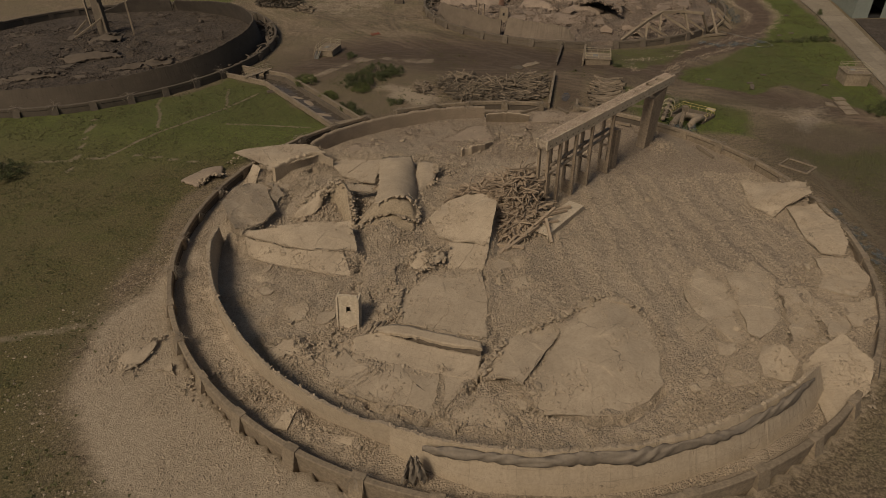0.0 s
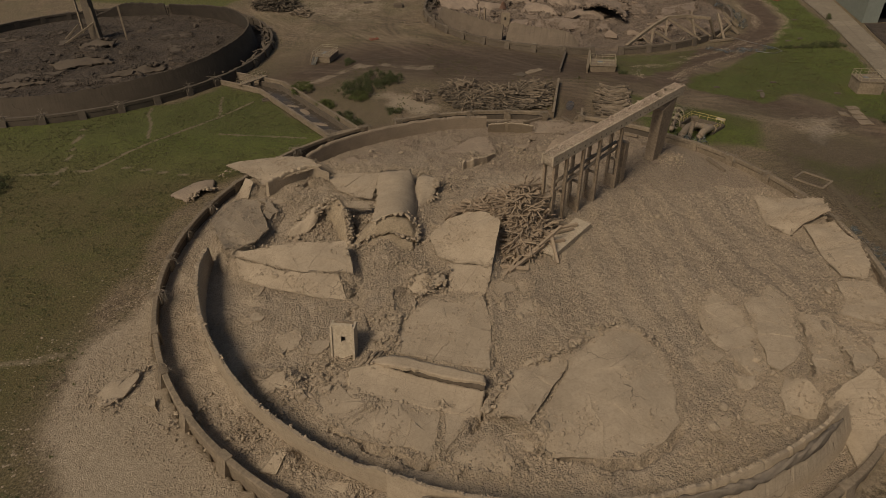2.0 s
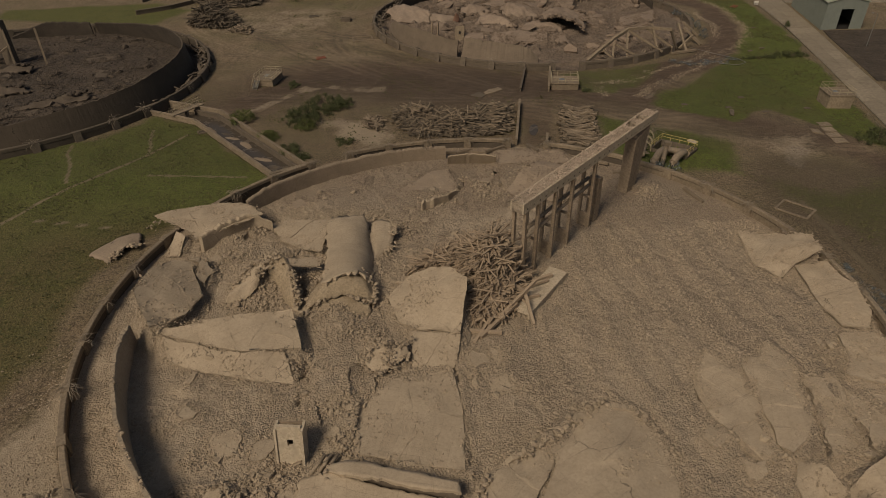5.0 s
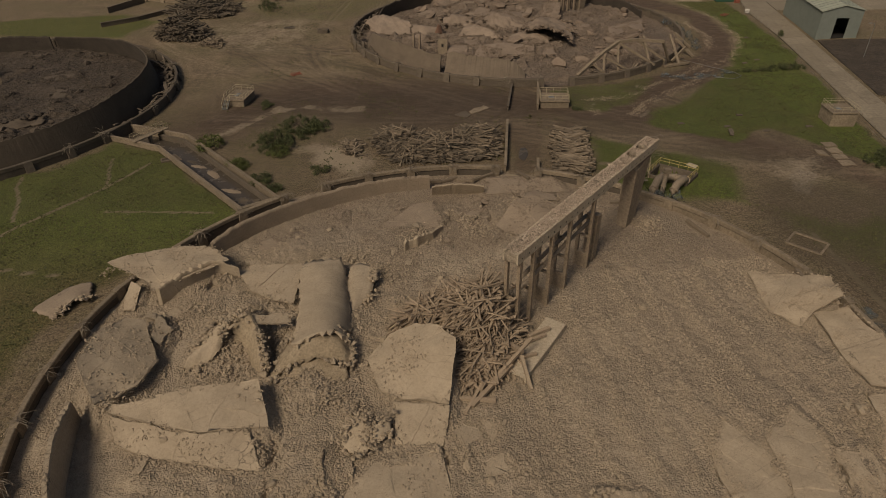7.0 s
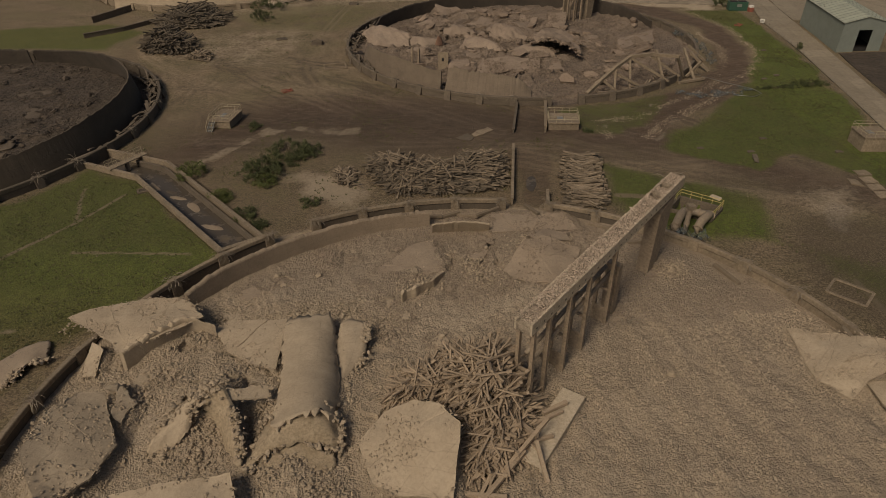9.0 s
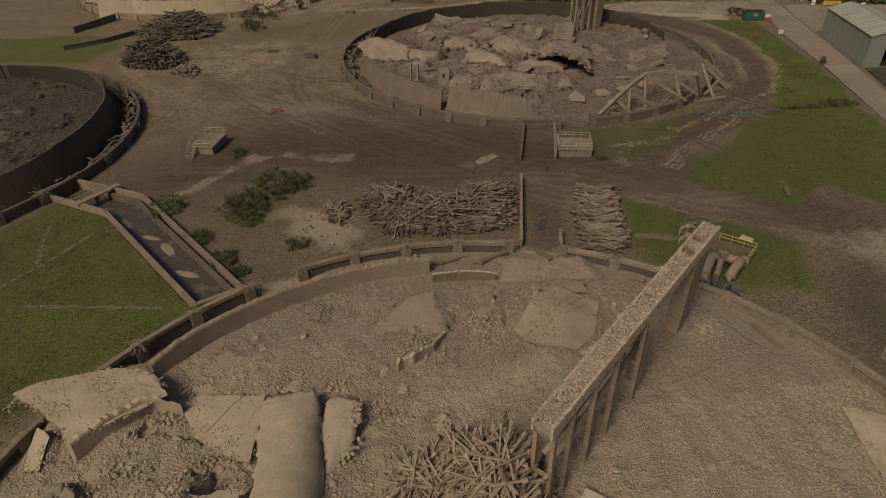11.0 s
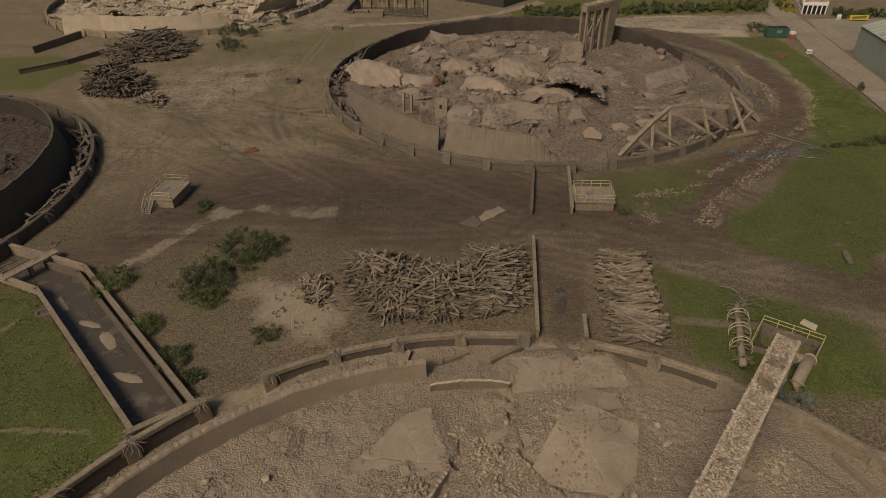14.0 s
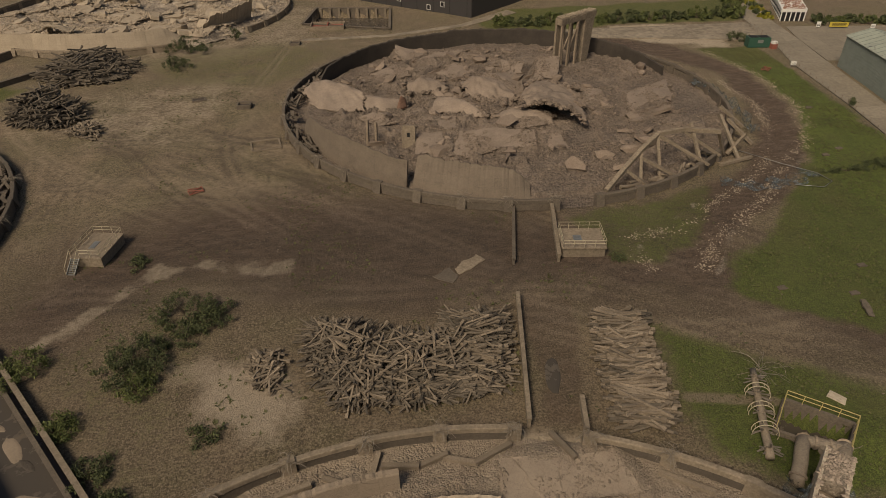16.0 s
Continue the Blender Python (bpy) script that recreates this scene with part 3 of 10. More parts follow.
# ---- ground ----
GRASS_LEFT = [(-300, -60), (-20, -60), (0, 20), (-14, 29), (-31, 45), (-38.5, 62), (-39, 85), (-32, 96), (-20.5, 109), (-39, 133.5), (-47, 138), (-54, 131), (-63, 125), (-87, 117.5), (-110, 120), (-300, 130)]
GRASS_RIGHT = [(51.6, 135.0), (63.0, 145.0), (74.5, 154.5), (88.0, 170.5), (96.0, 187.0), (99.8, 207.0), (98.0, 226.0), (112.0, 226.0), (106.0, 184.0), (98.5, 155.1), (88.7, 118.4), (84.0, 108.0), (80.0, 121.0), (72.5, 129.5), (64.0, 125.5), (56.0, 129.5)]
TRACK = [(41.0, 140.0), (53.0, 148.0), (70.0, 158.0), (84.0, 171.0), (92.0, 189.0), (95.5, 208.0), (88.0, 228.0), (70.0, 246.0)]
MUD = [(-40, 139), (-30, 155), (-20, 166), (0, 168), (15, 162), (30, 156), (42, 152), (56, 140), (50, 134), (42, 137), (24, 140), (8, 139), (-4, 146), (-18, 151), (-28, 141)]


def ground_height(x, y):
    z = 0.10 * fbm(x, y, 14, 3, 3) + 0.05 * fbm(x, y, 2.2, 3, 5) - 0.02
    for c in BASINS:
        z = np.where(from_centre(x, y, c) < BASIN_R - 0.2, -1.6, z)
    z = np.where(inside(x, y, CHANNEL) > 0.1, -1.4, z)
    z = np.where(inside(x, y, PIT) > 0.3, -2.6, z)
    z = np.where(inside(x, y, POND) > 0.3, -3.2, z)
    rut = near_line(x, y, [(-13.3, 211.5), (-4.5, 252)])
    return z - 0.12 * np.exp(-((rut - 0.9) / 0.35) ** 2) * (np.abs(z) < 1)


def ground_masks(x, y):
    wob = 3.0 * fbm(x, y, 9, 4, 11)
    soft = lambda d, w: np.clip(0.5 + (d + wob) / (2 * w), 0, 1)
    r1, r2, r3 = (from_centre(x, y, c) for c in (ONE, TWO, THREE))
    grass = soft(inside(x, y, GRASS_LEFT), 2.0)
    grass = np.maximum(grass, soft(inside(x, y, GRASS_RIGHT), 1.6))
    # thin grass beside the walls and in odd corners
    grass = np.maximum(grass, 0.85 * soft(inside(x, y, [(38, 131), (44, 128), (52, 121.5), (58, 114), (56, 103), (45, 107), (37.5, 112)]), 2.5))
    grass = np.maximum(grass, 0.62 * soft(inside(x, y, [(50, 107), (56, 100), (60, 88), (58, 70), (80, 60), (90, 100), (78, 100), (66, 98), (56, 106)]), 4.0))
    grass = np.maximum(grass, 0.56 * soft(inside(x, y, [(35, 156), (41, 142), (46, 141), (58, 152), (62, 159), (50, 156)]), 1.5))
    grass = np.maximum(grass, 0.3 * soft(inside(x, y, [(-30, 137), (-17, 115), (-13, 117), (-8, 132), (-14, 146), (-24, 140)]), 2.5))
    grass = np.maximum(grass, 0.9 * soft(inside(x, y, [(-120, 235), (-75, 238), (-60, 228), (-68, 212), (-76, 212), (-120, 222)]), 3.0))
    grass = np.maximum(grass, 0.42 * soft(inside(x, y, [(-50, 246), (-10, 258), (12, 246), (-6, 215), (-30, 222)]), 6.0))
    grass = np.maximum(grass, soft(inside(x, y, [(48, 262), (52, 246), (90, 253), (128, 250), (135, 275), (60, 275)]), 2.0))
    grass = np.where(y > 330, 0.75, grass)
    apron = np.exp(-np.clip(inside(x, y, [(-33.5, 60), (-37.5, 56), (-36, 45), (-28, 35), (-18, 30), (-10, 31), (-22, 42), (-31, 53)]) * -1, 0, 99) / 3.0)
    grass = grass * (1 - 0.85 * apron) * (1 - 0.5 * np.exp(-np.clip(r1 - BASIN_R, 0, 99) / 2.5))
    grass = grass * (1 - 0.45 * step(x, -62, -30) * step(-y, -98, -70))
    dust = 0.95 * apron + 0.75 * np.exp(-np.clip(r1 - BASIN_R, 0, 99) / 1.6)
    for shape, w in (([(-14, 133), (-7, 134.5), (-2, 128), (-3, 121), (-11, 124)], 2.5), ([(-29.5, 139), (-18.7, 149), (-14, 152), (-11, 149.5), (-2, 147.5), (-2, 149), (-12, 151), (-19, 152), (-25.5, 141.5)], 0.2),
                     ([(62, 112), (66, 104), (74, 110), (78, 116), (70, 122)], 3.0), ([(-70, 256), (-40, 228), (-20, 236), (6, 246), (10, 300), (-60, 300)], 9.0), ([(84, 238), (105, 226), (118, 245), (82, 253)], 2.0), ([(-62, 196), (-24, 184), (-8, 200), (-6, 240), (-50, 226)], 12.0)):
        dust = np.maximum(dust, (0.6 if w < 1 else 0.55 if w == 3.0 else 0.9 if w < 8 else 0.42) * soft(inside(x, y, shape) + 1.5 * fbm(x, y, 2.5, 3, 13), w + 1.0))
    mud = np.maximum(0.95 * soft(inside(x, y, MUD) + 2.0, 9.0), soft(4.2 - near_line(x, y, TRACK), 1.5))
    mud = np.maximum(mud, 0.8 * soft(4.5 - near_line(x, y, [(52, 137), (66, 124), (78, 112), (84, 96)]), 4.0))
    mud = np.maximum(mud, 0.6 * soft(inside(x, y, [(22.5, 118), (27, 116), (32, 136), (37, 158), (31, 160), (26.5, 140)]), 0.8))
    track = np.zeros_like(x)
    for line, w in (([(-58.6, 126.9), (-53.3, 111.9)], 0.35), ([(-67.9, 119.2), (-61.8, 94.2)], 0.4), ([(-38.8, 129.2), (-43.1, 121.0), (-51.9, 110.5), (-58.1, 99.2)], 0.4), ([(-52.9, 100.1), (-40.5, 96.5)], 0.35), ([(-45.6, 132.0), (-43.1, 121.7)], 0.35), ([(-41.0, 113.3), (-24.1, 110.7)], 0.35), ([(-150, 88), (-58, 99)], 0.4), ([(-49, 53), (-41, 55)], 0.6), ([(60, 94), (59, 78), (58, 60)], 0.5), ([(38, 119), (46, 117)], 0.8)):
        track = np.maximum(track, 0.85 * np.clip(1.4 - near_line(x + 0.5 * fbm(x, y, 3, 2, 8), y, line) / w, 0, 1))
    d = near_line(x, y, [(-13.3, 211.5), (-4.5, 252)])
    track = np.maximum(track, 0.6 * np.exp(-((d - 0.9) / 0.6) ** 2))
    gravel = (0.38 + 0.4 * fbm(x, y, 3, 3, 15)) * np.exp(-((near_line(x + 1.2 * fbm(x, y, 6, 3, 16), y, [(55.5, 143.5), (67, 153), (79, 161), (88, 171), (93.5, 179), (97, 188), (99.5, 198), (100, 207), (98, 226)])) / 1.1) ** 2)
    for line in ([(44.0, 139.5), (43.6, 144.5), (49.0, 149.0), (58.0, 154.5)], [(51.0, 136.0), (55.0, 141.5), (62.0, 148.5)], [(46.5, 142.5), (52.0, 143.5)]):
        gravel = np.maximum(gravel, (0.42 + 0.45 * fbm(x, y, 2.5, 3, 18)) * np.exp(-(near_line(x + fbm(x, y, 4, 3, 17), y, line) / 1.0) ** 2))
    gravel = np.maximum(gravel, 0.7 * soft(inside(x, y, [(62, 106), (66, 103), (72, 112), (69, 115)]), 2.0))
    # Yard band, right side and two spots set darker.
    dark_ground = 0.42 * step(y, 106, 116) * step(-y, -186, -158) * (x > -75) * (x < 84) + 0.5 * np.exp(-(((x - 8) / 26) ** 2 + ((y - 150) / 9) ** 2)) + 0.6 * np.exp(-(((x - 72) / 7) ** 2 + ((y - 103) / 4) ** 2))
    dark_ground = np.maximum(dark_ground, 0.75 * soft(inside(x, y, [(53, 56), (100, 56), (92, 116), (78, 104), (62, 112), (52, 100), (57, 80)]), 3.0))
    return grass, dust, mud, track, gravel, dark_ground


def ground_ruts(x, y):
    """Curved wheel tracks over the yard: pale compacted bands and dark wet ruts."""
    rng = np.random.default_rng(77)
    light, dark = np.zeros_like(x), np.zeros_like(x)
    ends = ((25, 141), (30, 140), (48, 137), (-30, 148), (-38, 165), (-20, 190), (-12, 212), (-40, 195), (0, 160), (14, 154), (60, 128), (76, 112), (-55, 215), (-8, 172), (40, 145), (-36, 178))
    for k in range(76):
        p, q = np.array(ends[rng.integers(len(ends))], float), np.array(ends[rng.integers(len(ends))], float)
        if np.hypot(*(q - p)) < 8:
            continue
        p, q = p + rng.normal(0, 3, 2), q + rng.normal(0, 3, 2)
        m = (p + q) / 2 + np.array([-(q - p)[1], (q - p)[0]]) * rng.uniform(-0.35, 0.35)
        u = np.linspace(0, 1, 9)[:, None]
        line = p * (1 - u) ** 2 + 2 * m * u * (1 - u) + q * u * u
        near = (x > line[:, 0].min() - 4) & (x < line[:, 0].max() + 4) & (y > line[:, 1].min() - 4) & (y < line[:, 1].max() + 4)
        d = near_line(x[near], y[near], [tuple(v) for v in line])
        band = np.exp(-((d - 0.95) / (0.27 if k < 40 else 0.6)) ** 2) * step(fbm(x[near], y[near], 5, 2, 200 + k), -0.5, 0.3)
        if k % 2:
            light[near] = np.maximum(light[near], band * rng.uniform(0.4, 0.9))
        else:
            dark[near] = np.maximum(dark[near], band * rng.uniform(0.4, 0.9))
    dry = np.clip(1.0 - 0.85 * step(y + 0.25 * (x + 40), 82, 112) + 0.5 * step(x + 0.2 * (95 - y), -52, -38) * step(-y, -102, -90), 0, 1) * (x < 5) + 0.35 * (x > 40) * step(fbm(x, y, 8, 3, 19), 0.0, 0.5)
    dry = np.maximum(dry, 0.5 * step(y, 205, 220))
    return light, dark, np.clip(dry, 0, 1)


def spread(a, b, stepsize, far):
    mid = np.arange(a, b + 0.01, stepsize) if np.isscalar(stepsize) else np.concatenate([np.arange(stepsize[i][0], stepsize[i][1], stepsize[i][2]) for i in range(len(stepsize))] + [[b]])
    out = np.array([10.0, 30, 70, 150, 320, 700, 1500, far])
    return np.concatenate([a - out[::-1], mid, b + out])


def build_ground():
    xs = spread(-130, 170, ((-130, -60, 1.1), (-60, 64, 0.46), (64, 170, 1.0)), 3000)
    ys = spread(10, 330, ((10, 108, 1.0), (108, 218, 0.5), (218, 330, 1.1)), 3000)
    gx, gy = np.meshgrid(xs, ys)
    nx, ny = len(xs), len(ys)
    v = np.stack([gx, gy, ground_height(gx, gy)], -1).reshape(-1, 3)
    i = np.arange(nx * ny).reshape(ny, nx)
    f = np.stack([i[:-1, :-1], i[:-1, 1:], i[1:, 1:], i[1:, :-1]], -1).reshape(-1, 4)
    me = fast_mesh("ground", v, f, MAT_GROUND, True)
    masks = [m.ravel() for m in ground_masks(gx, gy)]
    for name, three in (("cover", masks[:3]), ("wear", masks[3:]), ("ruts", [m.ravel() for m in ground_ruts(gx, gy)])):
        a = me.attributes.new(name, "FLOAT_COLOR", "POINT")
        a.data.foreach_set("color", np.stack([*three, np.ones(nx * ny)], -1).astype(np.float32).ravel())
    thing("ground", "muddy demolition site ground with grass, dirt tracks and dust", "ground", kind="structure", data=me)


build_ground()


# ---- broken shell plates ----
class Plate:
    def __init__(self, corners, thick=0.28, bulge=0.0, jag=0.35, fill=0.9, mat=None, label="", name="shell_fragment"):
        self.c = np.array(corners, float)
        self.thick, self.bulge, self.jag, self.fill, self.mat, self.label, self.name = thick * 0.6, bulge, jag, fill, mat, label, name
        m = self.c.mean(0)
        k, *_ = np.linalg.lstsq(np.c_[self.c[:, :2] - m[:2], np.ones(len(self.c))], self.c[:, 2], rcond=None)
        self.plane = lambda x, y: k[0] * (x - m[0]) + k[1] * (y - m[1]) + k[2]
        self.mid = m
        self.span = np.ptp(self.c[:, :2], axis=0).max()
        self.flush = self.c[:, 2].max() < 1.5

    def top(self, x, y, d=None):
        """Height of the plate's upper face."""
        x, y = np.asarray(x, float), np.asarray(y, float)
        d = inside(x, y, self.c) if d is None else d
        off = self.c[:, 2] - self.plane(self.c[:, 0], self.c[:, 1])
        w = 1 / ((x[..., None] - self.c[:, 0]) ** 2 + (y[..., None] - self.c[:, 1]) ** 2 + 0.4) ** 1.5
        return self.plane(x, y) + (w * off).sum(-1) / w.sum(-1) + self.bulge * step(d, 0, self.span * 0.3) + min(0.16, 0.02 * self.span) * fbm(x + self.mid[0], y, 3.4, 3, 47)


def fracture(pts, jag, rng, levels):
    """Breaks each edge of an outline into an uneven line."""
    for level in range(levels):
        out = []
        for i in range(len(pts)):
            p, q = pts[i], pts[(i + 1) % len(pts)]
            d = q - p
            n = np.array([-d[1], d[0], 0.0])
            out += [p, (p + q) / 2 + n * rng.normal(0, max(jag * 0.75, 0.045) * 0.36)]
        pts = np.array(out)
        jag *= 0.9
    return pts


def halves(poly, rng):
    """Cuts an outline in two along an uneven crack across its longer side."""
    c = poly.mean(0)
    u, s, vt = np.linalg.svd(poly - c)
    n = vt[0] + rng.normal(0, 0.3, 2)
    k = (poly - c) @ n + rng.normal(0, 0.15) * s[0] * 0.2
    side = k > 0
    turns = [i for i in range(len(poly)) if side[i] != side[(i + 1) % len(poly)]]
    if len(turns) != 2:
        return []
    cuts = [poly[i] + (poly[(i + 1) % len(poly)] - poly[i]) * k[i] / (k[i] - k[(i + 1) % len(poly)]) for i in turns]
    line = fracture(np.c_[np.array(cuts), np.zeros(2)], 0.22, rng, 4)[:17, :2]
    i, j = turns
    first = np.concatenate([poly[i + 1:j + 1], line[::-1]])
    second = np.concatenate([poly[j + 1:], poly[:i + 1], line])
    return [first, second]


def area(poly):
    x, y = poly[:, 0], poly[:, 1]
    return abs(np.dot(x, np.roll(y, -1)) - np.dot(y, np.roll(x, -1))) / 2


def piece_mesh(p, outline, seed, mat, origin, lift=0.0):
    """One piece of plate p: an uneven outline on the plate's curved face, with broken sides."""
    rng = np.random.default_rng(seed)
    span = np.ptp(outline, axis=0).max()
    rim = outline
    c = rim.mean(0)
    rings, n, verts = (1.0, 0.95, 0.84, 0.66, 0.45, 0.22), len(rim), []
    for k in rings:
        q = c + (rim - c) * k
        rough = 0.06 * fbm(q[:, 0], q[:, 1], 0.8, 2, seed) if k == 1.0 else 0.05 * fbm(q[:, 0], q[:, 1], 2.4, 3, seed)
        verts.append(np.c_[q, p.top(q[:, 0], q[:, 1]) + rough + lift])
    verts.append(np.array([[c[0], c[1], float(p.top(c[0], c[1])) + lift]]))
    top = np.concatenate(verts)
    low = verts[0] - np.stack([(rim - c)[:, 0] * 0.02, (rim - c)[:, 1] * 0.02, rng.uniform(0.75, 1.2, n) * p.thick], 1)
    inner = c + (rim - c) * 0.6
    inner = np.c_[inner, p.top(inner[:, 0], inner[:, 1]) - p.thick + lift]
    v = np.concatenate([top, low, inner])
    f, base = [], len(top)
    for r in range(len(rings) - 1):
        f += [(r * n + i, r * n + (i + 1) % n, (r + 1) * n + (i + 1) % n, (r + 1) * n + i) for i in range(n)]
    for i in range(n):
        j = (i + 1) % n
        f += [((len(rings) - 1) * n + i, (len(rings) - 1) * n + j, base - 1), (i, base + i, base + j, j), (base + i, base + n + i, base + n + j, base + j)]
    f.append(tuple(base + n + i for i in range(n))[::-1])
    x, y = rim[:, 0], rim[:, 1]
    if np.dot(x, np.roll(y, -1)) - np.dot(y, np.roll(x, -1)) < 0:
        f = [tuple(reversed(q)) for q in f]
    v -= np.array(origin)
    me = mesh_of(p.name, v, f, mat)
    me.polygons.foreach_set("use_smooth", [all(j >= n for j in q) and max(q) < base for q in f])
    uv = me.uv_layers.new(name="UVMap")
    ang = p.c[0, 0] % 1.5
    ca, sa = math.cos(ang), math.sin(ang)
    li = np.empty(len(me.loops), np.int32)
    me.loops.foreach_get("vertex_index", li)
    co = v[li]
    uv.data.foreach_set("uv", np.stack([co[:, 0] * ca + co[:, 1] * sa, -co[:, 0] * sa + co[:, 1] * ca + co[:, 2]], 1).astype(np.float32).ravel())
    return me


def build_plate(p, seed, mat, label):
    """A plate, broken into pieces where it is large."""
    rng = np.random.default_rng(seed)
    whole = fracture(np.c_[p.c[:, :2], np.zeros(len(p.c))], p.jag, rng, 3 if p.span < 2.5 else 4 if p.span < 8 else 5)[:, :2]
    pieces, done = [whole], []
    limit = max(16.0, area(whole) / 3)
    while pieces:
        q = pieces.pop()
        if area(q) < limit or len(q) < 3 or p.name == "ground_slab":
            done.append(q)
        else:
            cut = halves(q, rng)
            if not cut or min(area(h) for h in cut) < 1.0:
                done.append(q)
            else:
                pieces += cut
    if len(done) == 1:
        return thing(p.name, label, "concrete slab", "broken shell plates", data=piece_mesh(p, done[0], seed, mat, p.mid), at=tuple(p.mid))
    ob = thing(p.name, label, "concrete slab", "broken shell plates", at=tuple(p.mid))
    for i, q in enumerate(done):
        c = q.mean(0)
        under("shell_piece", piece_mesh(p, c + (q - c) * 0.9985, seed + 37 * i, mat, p.mid, rng.uniform(-0.03, 0.03)), ob)
    return ob


